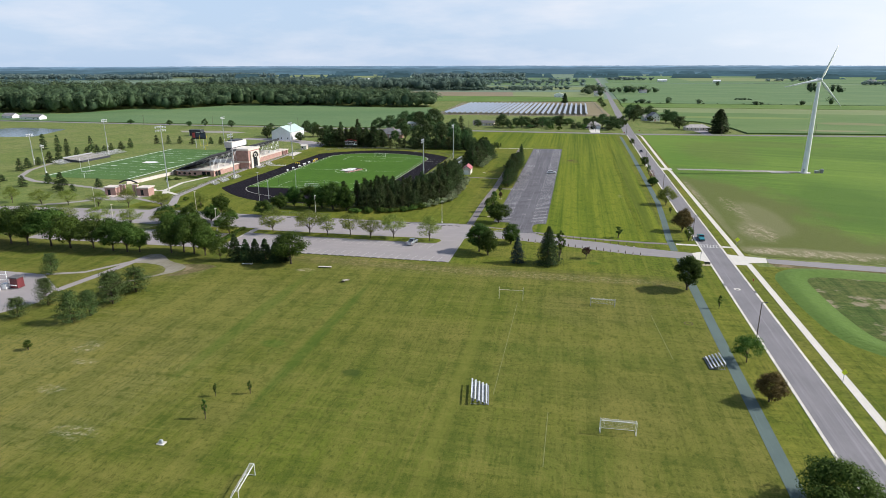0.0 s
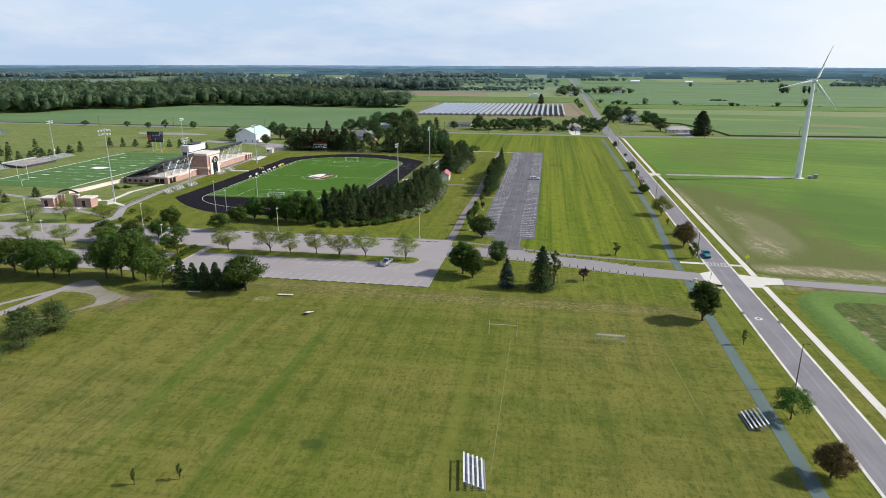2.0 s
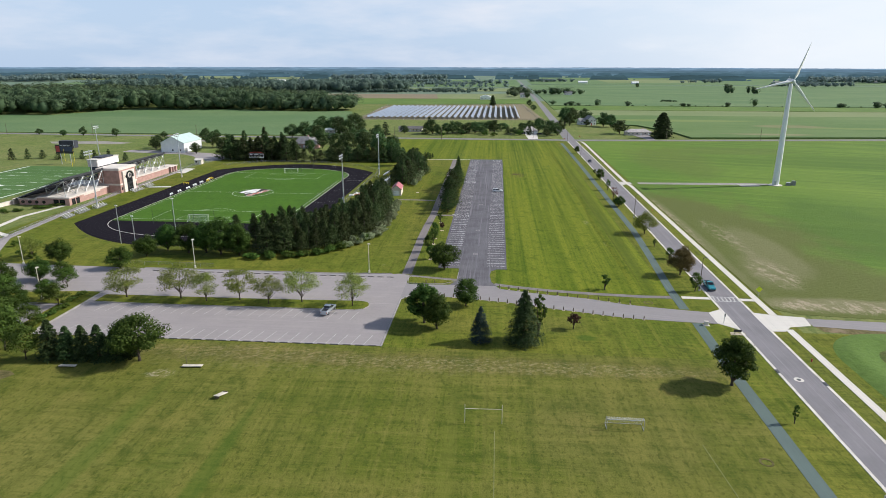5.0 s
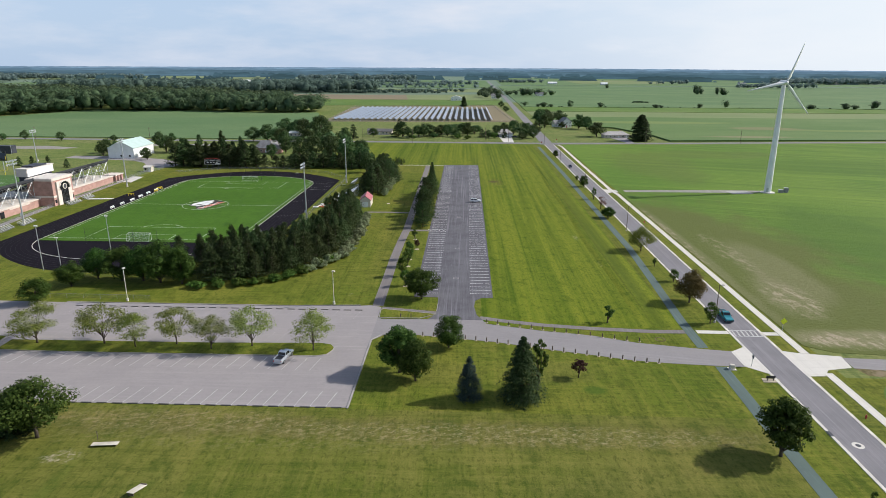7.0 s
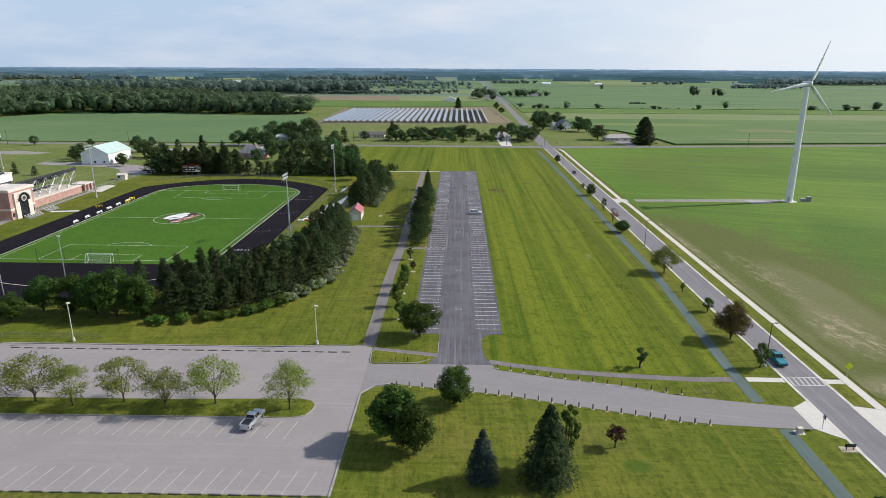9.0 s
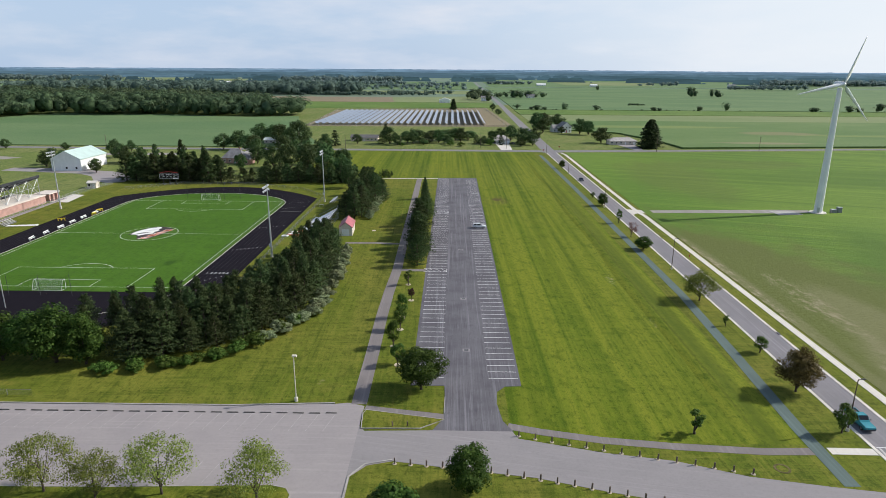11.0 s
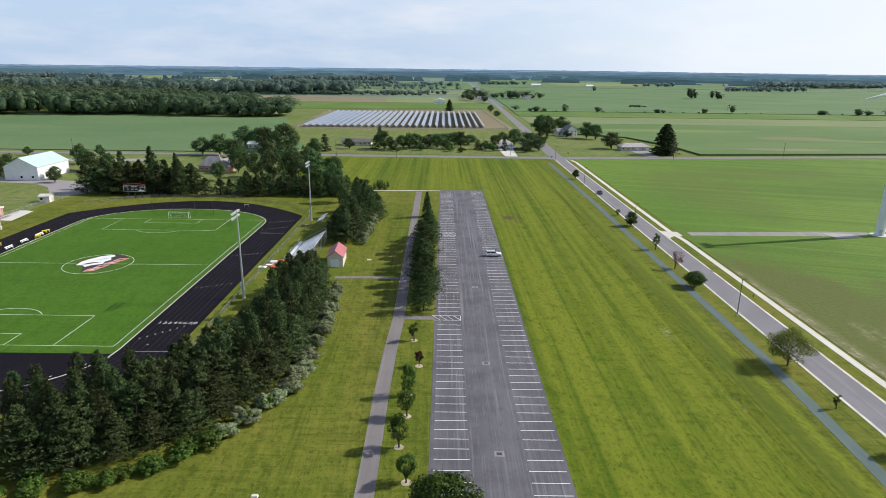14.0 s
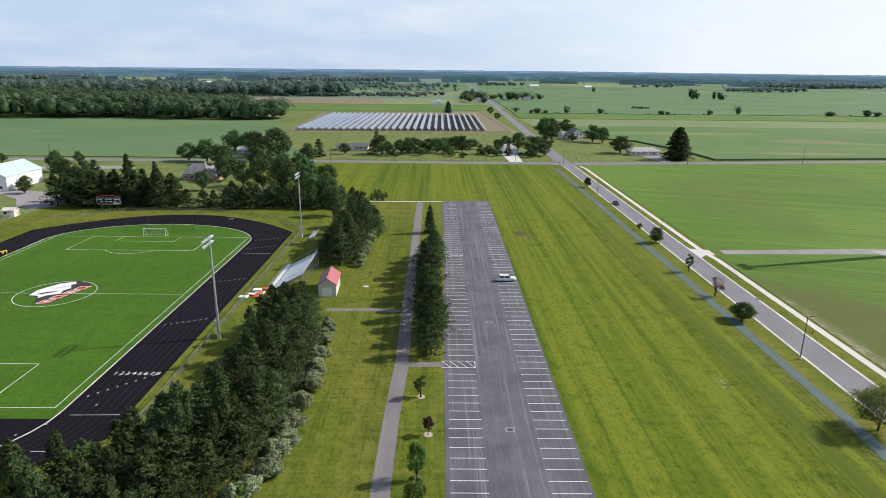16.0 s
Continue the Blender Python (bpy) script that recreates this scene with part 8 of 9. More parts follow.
def bleacher(name, label, x, y, rz, w, rows_, rise=0.3, run_=0.62, rails=False, group="", plank=0.27):
    ob = thing(name, label, "bleachers", pose(x, y, 0.0, 0, 0, rz), group)
    for k in range(rows_):
        part("seat_plank", Shape().box((0, k * run_, 0.42 + rise * k), (w, plank, 0.05)), ALUMINIUM, ob)
        if k or not rails:
            part("foot_plank", Shape().box((0, k * run_ - 0.33, 0.1 + rise * max(k - 1, 0) * 0.95), (w, 0.28, 0.05)), STEEL_DARK if rails else STEEL_GREY, ob)
    nfr = max(3, int(w / 2.2) + 1)
    for j in range(nfr):
        xx = -w / 2 + 0.3 + (w - 0.6) * j / (nfr - 1)
        dd = (rows_ - 1) * run_
        hh = 0.38 + rise * (rows_ - 1)
        part("frame", Shape().rod((xx, -0.4, 0.03), (xx, dd + 0.15, 0.03), 0.04).rod((xx, dd, 0.03), (xx, dd, hh), 0.04).rod((xx, -0.3, 0.05), (xx, dd, hh), 0.04).rod((xx, dd * 0.5, 0.03), (xx, dd * 0.5, hh * 0.6), 0.035), STEEL_GALV, ob)
    if rails:
        dd = (rows_ - 1) * run_ + 0.3
        hh = 0.42 + rise * (rows_ - 1)
        part("front_deck", Shape().box((0, -1.05, 0.40), (w, 1.1, 0.06)), ALUMINIUM, ob)
        part("front_rail", Shape().rod((-w / 2, -1.6, 1.35), (w / 2, -1.6, 1.35), 0.03).rod((-w / 2, -1.6, 0.85), (w / 2, -1.6, 0.85), 0.03), STEEL_GALV, ob)
        for j in range(9):
            part("rail_post", Shape().rod((-w / 2 + w * j / 8, -1.6, 0), (-w / 2 + w * j / 8, -1.6, 1.35), 0.03), STEEL_GALV, ob)
        part("back_rail", Shape().rod((-w / 2, dd, hh + 1.0), (w / 2, dd, hh + 1.0), 0.03).rod((-w / 2, dd, hh + 0.5), (w / 2, dd, hh + 0.5), 0.03), STEEL_GALV, ob)
        part("back_mesh", Shape().add([(-w / 2, dd, hh), (w / 2, dd, hh), (w / 2, dd, hh + 1.0), (-w / 2, dd, hh + 1.0)], [(0, 1, 2, 3)]), FENCE_MESH, ob)
        for sx in (-w / 2, w / 2):
            part("side_rail", Shape().rod((sx, 0, 1.4), (sx, dd, hh + 1.0), 0.03).rod((sx, 0, 0.4), (sx, 0, 1.4), 0.03).rod((sx, dd, 0), (sx, dd, hh + 1), 0.04), STEEL_GALV, ob)
    return ob


bleacher("bleachers", "five-row aluminium bleachers on the practice field", 16.0, -30.5, 98, 7.2, 5, 0.26, 0.68, group="field bleachers")
bleacher("bleachers", "five-row aluminium bleachers beside the footpath", 58.9, -8.6, -86, 5.3, 5, 0.24, 0.62, group="field bleachers")
bleacher("grandstand_bleachers", "tall aluminium bleachers with railings behind the track", -43.2, 219.6, -90, 20.5, 9, 0.46, 0.86, True, plank=0.40)
bleacher("bleachers", "low aluminium bleachers beyond the track", -44.5, 262, -90, 9, 4, group="field bleachers")
for x, y, rz, w in ((-150, 160, 95, 8.0), (-149.0, 170, 95, 8.0), (-149.8, 151, 95, 6.0), (-152.8, 205, 92, 9), (-153.2, 216, 92, 7)):
    b = bleacher("bleachers", "small aluminium bleachers beside the fence", x, y, rz, w, 4, group="fence bleachers")
# wooden boards on the practice field
for x, y, rz, w, d, tilt in ((-32.2, 24.0, 80, 3.1, 1.1, 14), (-42.6, 34.2, 6, 4.0, 0.9, 0), (-67.2, 32.0, 4, 3.4, 0.8, 0)):
    ob = thing("practice_board", "pale wooden practice board on the grass", "board", pose(x, y, 0, 0, 0, rz), "practice boards")
    part("board", Shape().box((0, 0, 0.32), (w, d, 0.06), ry=tilt), plain("pale_board", (0.58, 0.53, 0.44), 0.8) if "pale_board" not in bpy.data.materials else bpy.data.materials["pale_board"], ob)
    for sx in (-1, 1):
        part("leg", Shape().box((sx * w * 0.42, 0, 0.15 - sx * math.sin(radians(tilt)) * w * 0.2), (0.1, d * 0.8, 0.36)), WOOD_POST, ob)
pb = thing("practice_post", "thin dark post beside a practice board", "post", pose(-44.3, 35.2, 0))
part("post", Shape().rod((0, 0, -0.1), (0, 0, 1.9), 0.05), WOOD_POST, pb)
tb = thing("field_bag", "small grey bag on the practice field", "bag", pose(-33.6, -56.6, 0))
part("bag", Shape().box((0, 0, 0.35), (0.9, 0.6, 0.8), taper=0.6), STEEL_GALV, tb, bevel=0.1)
part("base", Shape().box((0, 0, 0.06), (1.3, 1.0, 0.14)), CONCRETE_CURB, tb)
# benches, hurdles and mats by the track
rb = np.random.default_rng(8)
for k in range(6):
    ob = thing("team_bench", "white team bench along the edge of the turf", "bench", pose(-131.8 + rb.uniform(-0.4, 0.4), 196 + 7.6 * k, Z, 0, 0, 90 + rb.uniform(-8, 8)), "team benches")
    part("seat", Shape().box((0, 0, 0.45), (3.4, 0.4, 0.06)), STEEL_WHITE, ob)
    part("backrest", Shape().box((0, 0.25, 0.8), (3.4, 0.06, 0.35)), STEEL_WHITE, ob)
    for sx in (-1.4, 1.4):
        part("leg", Shape().box((sx, 0.05, 0.22), (0.08, 0.5, 0.44)), STEEL_GALV, ob)
for x, y, rz in ((-138, 222, 20), (-132.5, 238, 60), (-131.5, 232, 90)):
    ob = thing("hurdle_cart", "yellow hurdle cart beside the track", "cart", pose(x, y, Z, 0, 0, rz), "track carts")
    part("frame", Shape().box((0, 0, 0.9), (2.6, 0.18, 0.25)).box((0, 0, 0.45), (0.25, 0.9, 0.5)), PAINT_YELLOW, ob)
    for sx in (-1, 1):
        part("upright", Shape().box((sx * 1.1, 0, 0.45), (0.12, 0.5, 0.9)), PAINT_YELLOW, ob)
for x, y in ((-78, 281.5), (-46.5, 250)):
    ob = thing("hurdle", "white hurdle standing by the track", "hurdle", pose(x, y, Z, 0, 0, 20), "hurdles")
    part("bar", Shape().box((0, 0, 1.0), (1.8, 0.05, 0.14)), STEEL_WHITE, ob)
    for sx in (-0.8, 0.8):
        part("leg", Shape().box((sx, 0, 0.5), (0.06, 0.06, 1.0)).box((sx, 0.3, 0.04), (0.06, 0.7, 0.06)), STEEL_GALV, ob)
for k, (x, y, m_) in enumerate(((-48.2, 205.2, LOGO_ORANGE), (-46.4, 206.4, LOGO_WHITE), (-47.6, 208.6, LOGO_WHITE), (-45.6, 209.4, LOGO_ORANGE), (-49.6, 203.4, LOGO_WHITE), (-46.2, 203.8, LOGO_ORANGE))):
    ob = thing("jump_mat", "low orange landing mat beside the track" if m_ is LOGO_ORANGE else "low white landing mat beside the track", "mat", pose(x, y, 0, 0, 0, rb.uniform(-8, 8)), "landing mats")
    part("pad", Shape().box((0, 0, 0.16), (2.2, 1.6, 0.32)), m_, ob, bevel=0.05)
    part("cover", Shape().box((0.1, 0, 0.345), (1.7, 1.1, 0.05)), LOGO_ORANGE if k % 2 else LOGO_WHITE, ob)


pit = thing("jumping_pit", "long pale cover over the jumping pit beside the track", "jumping pit", pose(-147.4, 213.9, 0, 0, 0, 10.3))
part("kerb_frame", Shape().box((0, 0.85, 0.08), (10.2, 0.14, 0.2)).box((0, -0.85, 0.08), (10.2, 0.14, 0.2)).box((-5.1, 0, 0.08), (0.14, 1.84, 0.2)).box((5.1, 0, 0.08), (0.14, 1.84, 0.2)), CONCRETE_CURB, pit, bevel=0.02)
for k in range(5):
    part("cover_sheet", Shape().box((-4.0 + 2.0 * k, 0, 0.17), (1.94, 1.52, 0.06)), STEEL_WHITE, pit, bevel=0.02)


# ---------------------------------------------------------------- fences
def fence(name, label, pts, h=1.3, step=3.0):
    ob = thing(name, label, "fence", pose(0, 0, 0))
    pm_ = Shape().rod((0, 0, -0.1), (0, 0, h), 0.035, 6).mesh("post", STEEL_GREY)
    for (x0, y0), (x1, y1) in zip(pts, pts[1:]):
        n = max(1, int(math.hypot(x1 - x0, y1 - y0) / step))
        part("rail", Shape().rod((x0, y0, h), (x1, y1, h), 0.028, 6), STEEL_GREY, ob)
        part("wire_mesh", Shape().add([(x0, y0, 0.05), (x1, y1, 0.05), (x1, y1, h), (x0, y0, h)], [(0, 1, 2, 3)]), FENCE_MESH, ob)
        for k in range(n):
            part("post", pm_, None, ob, m=pose(x0 + (x1 - x0) * k / n, y0 + (y1 - y0) * k / n, 0))
    return ob


fence("chain_link_fence", "grey chain-link fence between the stadium and the track", [(-145.5, 100), (-151, 118), (-153.5, 140), (-156, 170), (-158, 200), (-160, 240), (-162, 282), (-158, 296)], 1.5)
fence("chain_link_fence", "low grey chain-link fence round the east side of the track", [(-100, 111), (-60, 116), (-49, 128), (-49, 268), (-62, 286), (-90, 298), (-125, 298), (-146, 284)], 1.2, 3.5)
fence("chain_link_fence", "dark low fence along the parking lot edge", [(-92, 95.8), (-66, 95.6)], 1.2, 4.0)


# ---------------------------------------------------------------- grandstand
st = thing("grandstand", "brick grandstand with dark seating, steel trusses and a square tower", "grandstand", Matrix.Diagonal((1, 1, 0.86, 1)))
X0, X1 = -188.0, -163.5
for ya, yb in ((170.5, 198.3), (211.7, 253.0)):
    part("wall", Shape().prism([(X1, ya), (X1, yb), (-178, yb), (-178, ya)], -0.2, 3.5), BRICK_RED, st, "red brick base wall")
    part("coping", Shape().box(((X1 - 178) / 2, (ya + yb) / 2, 3.75), (15.2, yb - ya + 0.5, 0.5)), STONE_PALE, st, "pale stone coping")
    part("roof_deck", Shape().box(((X1 - 178) / 2, (ya + yb) / 2, 4.04), (13.4, yb - ya - 1.0, 0.12)), STONE_ROOF, st, "pale flat roof deck")
    deck = Shape()
    nr_ = 16
    for k in range(nr_):
        f = k / (nr_ - 1)
        xx, zz = X0 + (-165.6 - X0) * f, 2.6 + 9.9 * f
        deck.box((xx, (ya + yb) / 2, zz), (2.1, yb - ya, 0.18))
        deck.box((xx + 0.4, (ya + yb) / 2, zz + 0.4), (0.4, yb - ya, 0.12))
    sd = part("seating_deck", deck, SEAT_DARK, st, "dark stepped seating deck")
    part("back_rail", Shape().box((-164.6, (ya + yb) / 2, 13.1), (0.15, yb - ya, 1.1)), STEEL_DARK, st, "dark back railing")
    part("front_wall", Shape().box((X0 - 1.0, (ya + yb) / 2, 1.4), (0.5, yb - ya, 3.0)), STONE_PALE, st)
    for yy in (ya + 0.2, yb - 0.2):
        part("side_rail", Shape().rod((X0, yy, 3.8), (-164.8, yy, 13.7), 0.1, 6).rod((X0, yy, 2.6), (-164.8, yy, 12.5), 0.2, 6), STEEL_DARK, st)
    nb = int((yb - ya) / 6)
    for k in range(nb + 1):
        yy = ya + 0.5 + (yb - ya - 1.0) * k / nb
        part("column", Shape().rod((-165.2, yy, 4.0), (-165.2, yy, 12.4), 0.12, 6), STEEL_GALV, st, "grey steel column")
        part("raker", Shape().rod((-165.2, yy, 12.0), (-188, yy, 3.0), 0.14, 6), STEEL_GALV, st)
        part("mid_column", Shape().rod((-173.5, yy, 4.0), (-173.5, yy, 8.7), 0.1, 6), STEEL_GALV, st)
        part("cross_brace", Shape().rod((-165.2, yy, 4.2), (-173.5, yy, 8.6), 0.08, 5).rod((-173.5, yy, 4.2), (-165.2, yy, 12.0), 0.08, 5), STEEL_GALV, st)
        if k < nb:
            y2 = ya + 0.5 + (yb - ya - 1.0) * (k + 1) / nb
            part("brace", Shape().rod((-165.2, yy, 4.1), (-165.2, y2, 12.2), 0.09, 6).rod((-165.2, y2, 4.1), (-165.2, yy, 12.2), 0.09, 6).rod((-165.2, yy, 8.2), (-165.2, y2, 8.2), 0.07, 6), STEEL_GALV, st, "grey steel cross brace")
part("concourse", Shape().box((-178, 205, 2.0), (19, 13, 3.8)), STONE_ROOF, st, "pale concourse block")
# ground-floor openings of the near end
for k, xx in enumerate((-166.6, -169.4)):
    part("opening", Shape().box((xx, 170.42, 1.5), (2.2, 0.2, 2.9)), GLASS_DARK, st, "dark doorway")
for k in range(2):
    part("opening", Shape().box((X1 + 0.02, 173.2 + 2.8 * k, 1.5), (0.2, 2.2, 2.9)), GLASS_DARK, st, "dark doorway")
part("low_wing", Shape().box((-182.2, 175.2, 1.3), (8.3, 9, 2.9)), BRICK_RED, st, "low red brick wing")
part("low_roof", Shape().box((-182.3, 175.2, 2.95), (8.6, 9.6, 0.4)), STONE_PALE, st)
for k in range(4):
    part("low_window", Shape().tube([(-184.6 + 3.2 * k, 170.72, 1.5), (-184.6 + 3.2 * k, 170.3, 1.5)], [0.75, 0.75], 14), GLASS_DARK, st, "round dark window")
# central tower
TX0, TX1, TY0, TY1 = -168.0, -157.5, 198.3, 211.7
part("tower", Shape().prism([(TX0, TY0), (TX1, TY0), (TX1, TY1), (TX0, TY1)], -0.2, 12.2), BRICK_RED, st, "red brick tower")
part("tower_cornice", Shape().box(((TX0 + TX1) / 2, (TY0 + TY1) / 2, 12.75), (TX1 - TX0 + 0.8, TY1 - TY0 + 0.8, 1.1)), STONE_PALE, st, "pale stone cornice")
part("tower_band", Shape().box(((TX0 + TX1) / 2, (TY0 + TY1) / 2, 4.6), (TX1 - TX0 + 0.35, TY1 - TY0 + 0.35, 0.9)), STONE_PALE, st, "pale stone band")
part("tower_roof", Shape().box(((TX0 + TX1) / 2, (TY0 + TY1) / 2, 13.36), (TX1 - TX0 - 0.6, TY1 - TY0 - 0.6, 0.14)), STONE_ROOF, st)
part("portal_bay", Shape().box((TX1 + 0.25, 205, 5.6), (0.9, 9.4, 11.6)), STONE_PALE, st, "pale stone portal surround")
part("portal_glass", Shape().box((TX1 + 0.55, 205, 3.9), (0.5, 4.6, 7.8)), GLASS_DARK, st, "tall dark glass portal")
arch = Shape()
apts = [(math.cos(a), math.sin(a)) for a in np.linspace(0, math.pi, 17)]
arch.add([(TX1 + 0.82, 205 + 3.4 * c, 7.4 + 3.6 * s_) for c, s_ in apts], [tuple(range(17))[::-1]])
part("arch_window", arch, GLASS_DARK, st, "dark arched window")
arc2 = Shape().tube([(TX1 + 0.84, 205 + 3.7 * c, 7.4 + 3.9 * s_) for c, s_ in apts], [0.32] * 17, 6)
part("arch_trim", arc2, STONE_PALE, st, "pale stone arch")
part("clock", Shape().tube([(TX1 + 0.8, 205, 8.6), (TX1 + 1.05, 205, 8.6)], [1.35, 1.35], 20), STONE_PALE, st, "round pale medallion")
part("clock_face", Shape().tube([(TX1 + 1.04, 205, 8.6), (TX1 + 1.1, 205, 8.6)], [1.0, 1.0], 20), STEEL_DARK, st)
for yy in (199.3, 210.7):
    part("small_window", Shape().box((TX1 + 0.03, yy, 2.2), (0.2, 1.0, 1.6)), GLASS_DARK, st)
for k in range(5):
    part("portal_mullion", Shape().box((TX1 + 0.83, 203.2 + 0.9 * k, 3.9), (0.08, 0.1, 7.6)), STEEL_DARK, st)
part("sign_band", Shape().box((X1 + 0.06, 186, 3.2), (0.12, 11.5, 0.9)), STONE_PALE, st, "pale sign band")
# press box
part("press_box", Shape().box((-171.5, 209.5, 15.3), (4.6, 17.0, 3.6)), STONE_PALE, st, "pale press box")
part("press_box_roof", Shape().box((-171.5, 209.5, 17.25), (5.4, 17.5, 0.35)), STONE_ROOF, st)
part("press_box_back", Shape().box((-169.1, 209.5, 15.3), (0.2, 16.6, 3.3)), WALL_WHITE, st, "white back wall of the press box")
part("press_box_glass", Shape().box((-173.9, 209.5, 15.6), (0.2, 16.3, 1.9)), GLASS_DARK, st)
part("press_box_base", Shape().box((-171.5, 209.5, 12.2), (3.8, 15.6, 2.8)), SEAT_DARK, st)
part("parapet", Shape().box((-171.5, 209.5, 17.8), (4.8, 9, 0.8)), SEAT_DARK, st)
# small brick block at the north end
nb_ = thing("brick_pavilion", "small red brick pavilion beyond the grandstand", "pavilion", pose(-166.5, 259.0, 0))
part("wall", Shape().box((0, 0, 1.5), (6, 7, 3.0)), BRICK_RED, nb_)
part("roof", Shape().box((0, 0, 3.15), (6.8, 7.8, 0.35)), STONE_PALE, nb_)
for yy in (-2, 0.8):
    part("pier", Shape().box((3.6, yy, 1.5), (0.7, 0.7, 3.0)), BRICK_RED, nb_)
slab("stadium_terrace", [(-163, 255), (-155, 254), (-157, 270), (-163, 271)], Z - 0.004, CONCRETE_WALK, "pale terrace by the brick pavilion", category="terrace")
wl_ = thing("retaining_wall", "pale low retaining wall curving to the grandstand", "wall", pose(0, 0, 0))
part("wall", Shape().strip([(-190, 172), (-191, 160), (-192, 148), (-195, 141)], 0.6, -0.2, 1.5), STONE_PALE, wl_)
part("cap", Shape().strip([(-190, 172), (-191, 160), (-192, 148), (-195, 141)], 0.8, 1.5, 1.65), STONE_ROOF, wl_)
# gate
gt = thing("stadium_gate", "brick stadium gate with twin pavilions and a dark arched sign", "gate", pose(-176, 117.5, 0, 0, 0, 8) @ Matrix.Diagonal((1, 1, 1.12, 1)))
for sx, w_ in ((-6.8, 5.2), (9.2, 5.0)):
    pv = part("pavilion", Shape().box((sx, 0, 1.7), (w_, 5.0, 3.4)), BRICK_RED, gt, "red brick pavilion")
    part("pavilion_roof", Shape().box((sx, 0, 3.55), (w_ + 0.9, 5.9, 0.4)), STONE_PALE, pv)
    part("opening", Shape().box((sx - 0.6, -2.52, 1.5), (1.3, 0.12, 2.3)), GLASS_DARK, pv)
for sx in (-2.6, -0.9, 3.6, 5.3):
    pr_ = part("pier", Shape().box((sx, -0.4, 2.2), (0.9, 0.9, 4.4)), BRICK_RED, gt, "red brick pier")
    part("pier_cap", Shape().box((sx, -0.4, 4.5), (1.2, 1.2, 0.3)), STONE_PALE, pr_)
ap = [(-3.0 + 8.7 * k / 12, -0.4, 5.2 + 1.2 * math.sin(math.pi * k / 12)) for k in range(13)]
part("arch_sign", Shape().tube(ap, [0.34] * 13, 6), SIGN_BLACK, gt, "dark arched sign band")
for k in range(5):
    part("gate_leaf", Shape().box((0.0 + 0.75 * k, -0.3, 1.1), (0.08, 0.08, 2.2)), STEEL_DARK, gt)
part("step", Shape().box((0, -3.4, 0.1), (15, 3.4, 0.25)), STONE_PALE, gt)
mp_ = thing("monument_plinth", "low pale stone plinth before the gate", "plinth", pose(-172, 120.8 + 8, 0))
part("base", Shape().box((0, 0, 0.4), (4.5, 2.2, 0.9)), STONE_PALE, mp_, bevel=0.08)
part("boulder", Shape().tube([(-0.4, 0, 0.8), (0, 0, 1.7), (0.1, 0, 2.2)], [1.3, 1.1, 0.4], 9), STONE_ROOF, mp_, smooth=True)
# opposite stand and scoreboards
os_ = thing("visitor_stand", "wide low aluminium stand with a dark front across the football field", "stand", pose(-273, 212, 0))
for k in range(11):
    part("plank", Shape().box((-0.8 - 1.2 * k, 0, 0.9 + 0.13 * k), (1.0, 25, 0.1)), KERB_GREY, os_)
part("front_panel", Shape().box((0.0, 0, 0.6), (0.2, 25, 1.2)), SEAT_DARK, os_, "dark front panel")
part("side_panel", Shape().add([(0, -12.5, 0), (-13, -12.5, 0), (-13, -12.5, 2.1), (0, -12.5, 1.0)], [(0, 1, 2, 3)]), SEAT_DARK, os_)
part("back_rail", Shape().box((-13.6, 0, 2.5), (0.1, 25, 0.8)), STEEL_GALV, os_)
for k in range(6):
    part("frame", Shape().rod((-13, -12 + 4.8 * k, 0), (-13, -12 + 4.8 * k, 2.0), 0.08).rod((0, -12 + 4.8 * k, 0.7), (-13, -12 + 4.8 * k, 2.0), 0.08), STEEL_GALV, os_)
for yy, ln in ((238, 22), (194, 9)):
    bleacher("visitor_bleachers", "low pale bleachers beside the visitor stand", -280, yy, 90, ln, 8, 0.22, 0.9, group="visitor bleachers")


def scoreboard(name, label, x, y, rz, w, h, z0, legs, trim):
    ob = thing(name, label, "scoreboard", pose(x, y, 0, 0, 0, rz))
    part("board", Shape().box((0, 0, z0 + h / 2), (w, 0.5, h)), SIGN_BLACK, ob, bevel=0.05)
    for sx in legs:
        part("leg", Shape().box((sx, 0.1, (z0 + h * 0.5) / 2), (0.3, 0.3, z0 + h * 0.5)), STEEL_DARK if trim else STEEL_GALV, ob)
    return ob


sb = scoreboard("scoreboard", "black scoreboard with a red arched top behind the track", -130.2, 296.5, 0, 9.4, 3.0, 2.7, (-3, 0, 3), True)
tp = [(-4.6 + 9.2 * k / 12, -0.05, 5.7 + 0.65 * math.sin(math.pi * k / 12)) for k in range(13)]
part("arched_trim", Shape().tube(tp, [0.14] * 13, 6), SIGN_RED, sb, "red arched trim")
part("border", Shape().box((0, -0.28, 5.35), (9.2, 0.06, 0.14)).box((0, -0.28, 2.95), (9.2, 0.06, 0.14)).box((-4.5, -0.28, 4.15), (0.14, 0.06, 2.5)).box((4.5, -0.28, 4.15), (0.14, 0.06, 2.5)), STEEL_WHITE, sb, "white border")
for k, (bx_, bz, bw) in enumerate(((-3.2, 4.8, 1.6), (0, 4.9, 2.6), (3.2, 4.8, 1.6), (-2.6, 3.9, 1.0), (-0.8, 3.9, 1.0), (0.9, 3.9, 1.0), (2.6, 3.9, 1.0))):
    part("text_bar", Shape().box((bx_, -0.28, bz), (bw, 0.06, 0.28)), STEEL_WHITE, sb)
part("advert_panel", Shape().box((3.0, -0.28, 3.25), (2.4, 0.06, 0.5)), WALL_WHITE, sb)
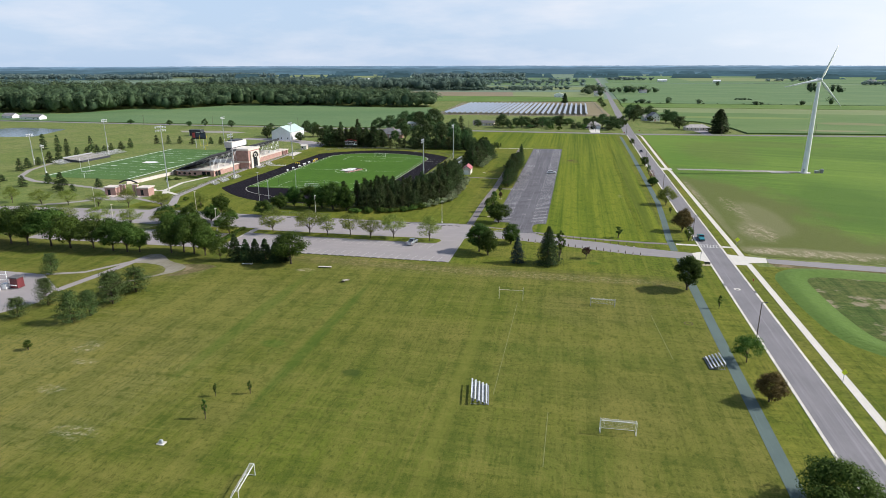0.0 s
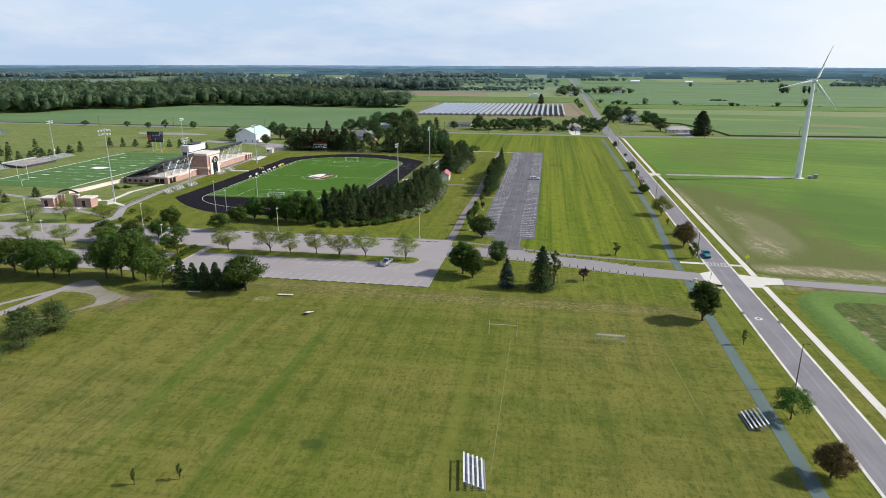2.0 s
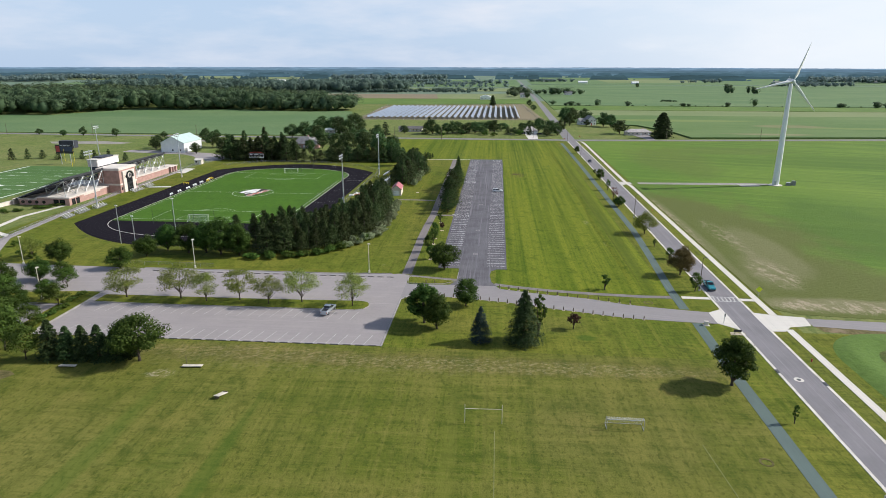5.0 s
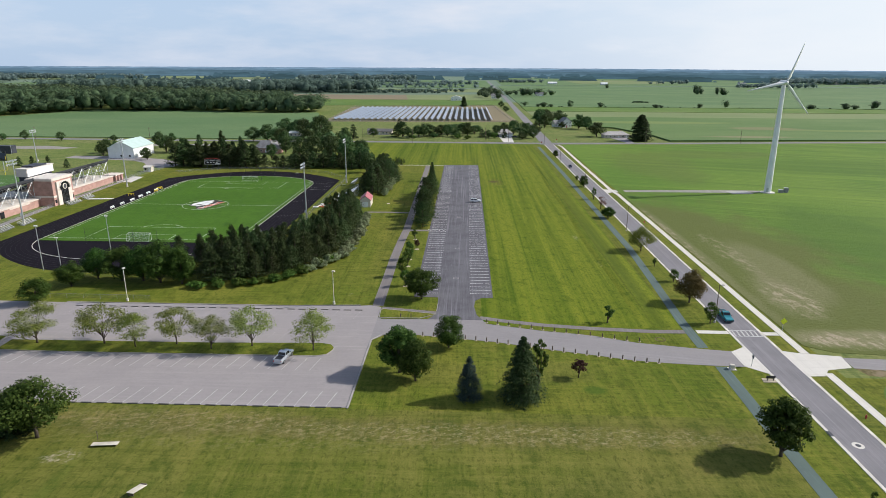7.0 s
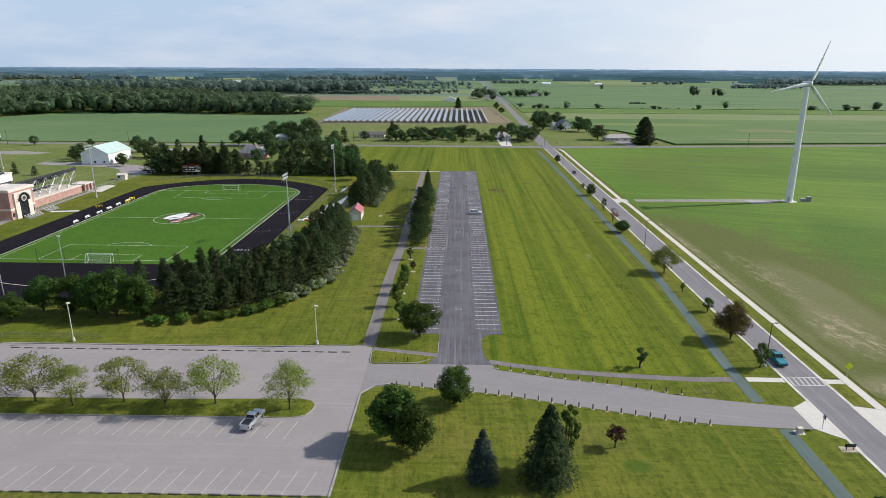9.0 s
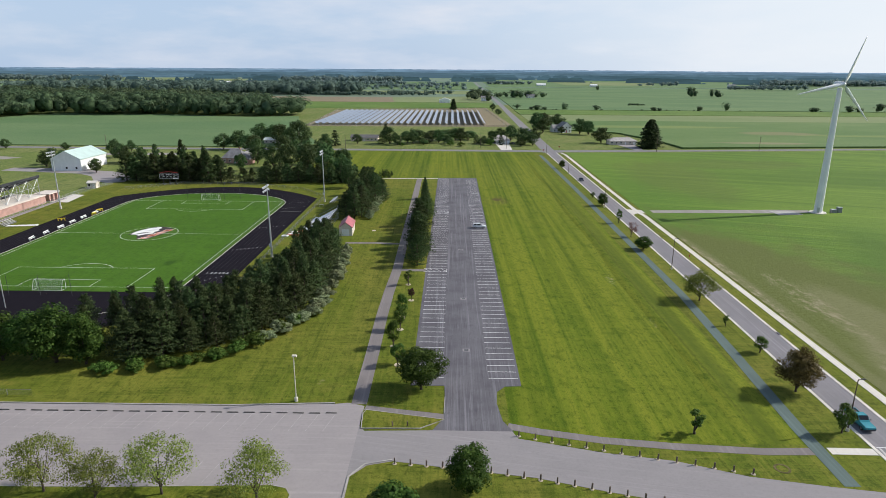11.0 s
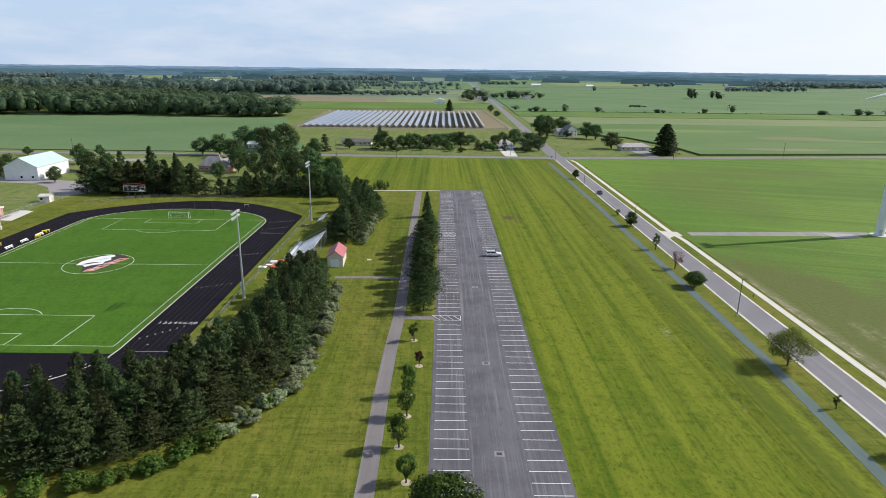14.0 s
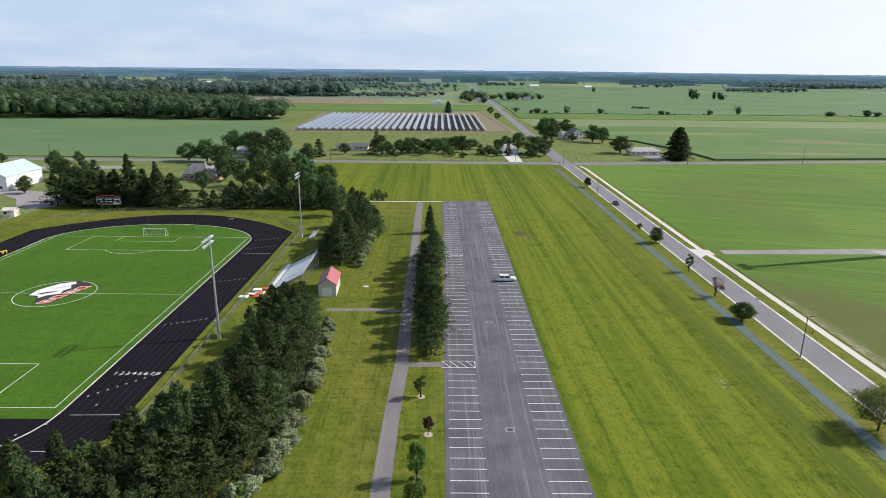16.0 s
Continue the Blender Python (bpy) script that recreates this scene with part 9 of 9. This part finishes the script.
sb2 = scoreboard("scoreboard", "dark football scoreboard on tall legs at the end of the field", -241, 278.5, 0, 11.0, 5.2, 6.4, (-3.0, 3.0), False)
part("left_panel", Shape().box((-4.0, -0.3, 9.2), (2.3, 0.08, 3.6)), SIGN_RED, sb2, "red and white side panel")
part("display", Shape().box((0.5, -0.3, 9.2), (5.4, 0.08, 2.6)), SIGN_NAVY, sb2)
for k in range(3):
    part("text_bar", Shape().box((-1.4 + 2.2 * k, -0.36, 11.1), (1.6, 0.06, 0.3)), STEEL_WHITE, sb2)
part("sponsor_panel", Shape().box((4.2, -0.3, 9.0), (2.0, 0.08, 3.2)), SIGN_NAVY, sb2)
for yb_, sg in ((268, 1), (155, -1)):
    gp = thing("goal_post", "yellow-white football goal post", "goal post", pose(-231, yb_, 0), "football goal posts")
    part("base", Shape().tube([(0, 1.6 * sg, 0), (0, 1.6 * sg, 2.2), (0, 0, 3.05)], [0.12, 0.12, 0.1], 8), PAINT_YELLOW if sg > 0 else STEEL_WHITE, gp)
    part("crossbar", Shape().rod((-2.8, 0, 3.05), (2.8, 0, 3.05), 0.09), PAINT_YELLOW if sg > 0 else STEEL_WHITE, gp)
    for sx in (-2.8, 2.8):
        part("upright", Shape().rod((sx, 0, 3.05), (sx, 0, 10.5), 0.07), PAINT_YELLOW if sg > 0 else STEEL_WHITE, gp)
bc = thing("batting_cage", "dark netted batting cage by the ball field", "cage", pose(-291, 352, 0))
part("net", Shape().box((0, 0, 2.6), (11, 5, 5.0)), SEAT_DARK, bc)
for sx in (-5.6, 5.6):
    part("post", Shape().rod((sx, -2.6, 0), (sx, -2.6, 5.6), 0.12), STEEL_GALV, bc)
# sheds at the yard
yd = thing("storage_kiosk", "small dark red kiosk with a flat roof on the concrete yard", "kiosk", pose(-119.3, 0.6, 0))
part("body", Shape().box((0, 0, 1.5), (2.4, 2.2, 2.7)), plain("maroon_panel", (0.16, 0.03, 0.035), 0.5), yd, bevel=0.03)
part("roof", Shape().box((0, 0, 3.1), (3.0, 2.8, 0.3)), ROOF_DARK, yd)
part("counter", Shape().box((0, -1.45, 1.1), (2.4, 0.4, 0.12)), STEEL_WHITE, yd)
wf = thing("steel_frame", "white tubular steel frame at the edge of the yard", "frame", pose(-124.6, -2.0, 0, 0, 0, 20))
for k in range(4):
    part("post", Shape().rod((-4 + 2.6 * k, 0, 0), (-4 + 2.6 * k, 0, 5.0), 0.12), STEEL_WHITE, wf)
for k in range(3):
    part("rail", Shape().rod((-4.2, 0, 1.4 + 1.6 * k), (4.0, 0, 1.0 + 1.5 * k), 0.1), STEEL_WHITE, wf)
for x, y in ((-117.6, -1.0), (-118.6, -3.0)):
    cb = thing("storage_box", "white storage box on the yard", "box", pose(x - 4, y, Z))
    part("body", Shape().box((0, 0, 0.7), (1.5, 1.3, 1.4)), STEEL_WHITE, cb, bevel=0.04)
    part("lid", Shape().box((0, 0, 1.45), (1.6, 1.4, 0.12)), STEEL_GALV, cb)
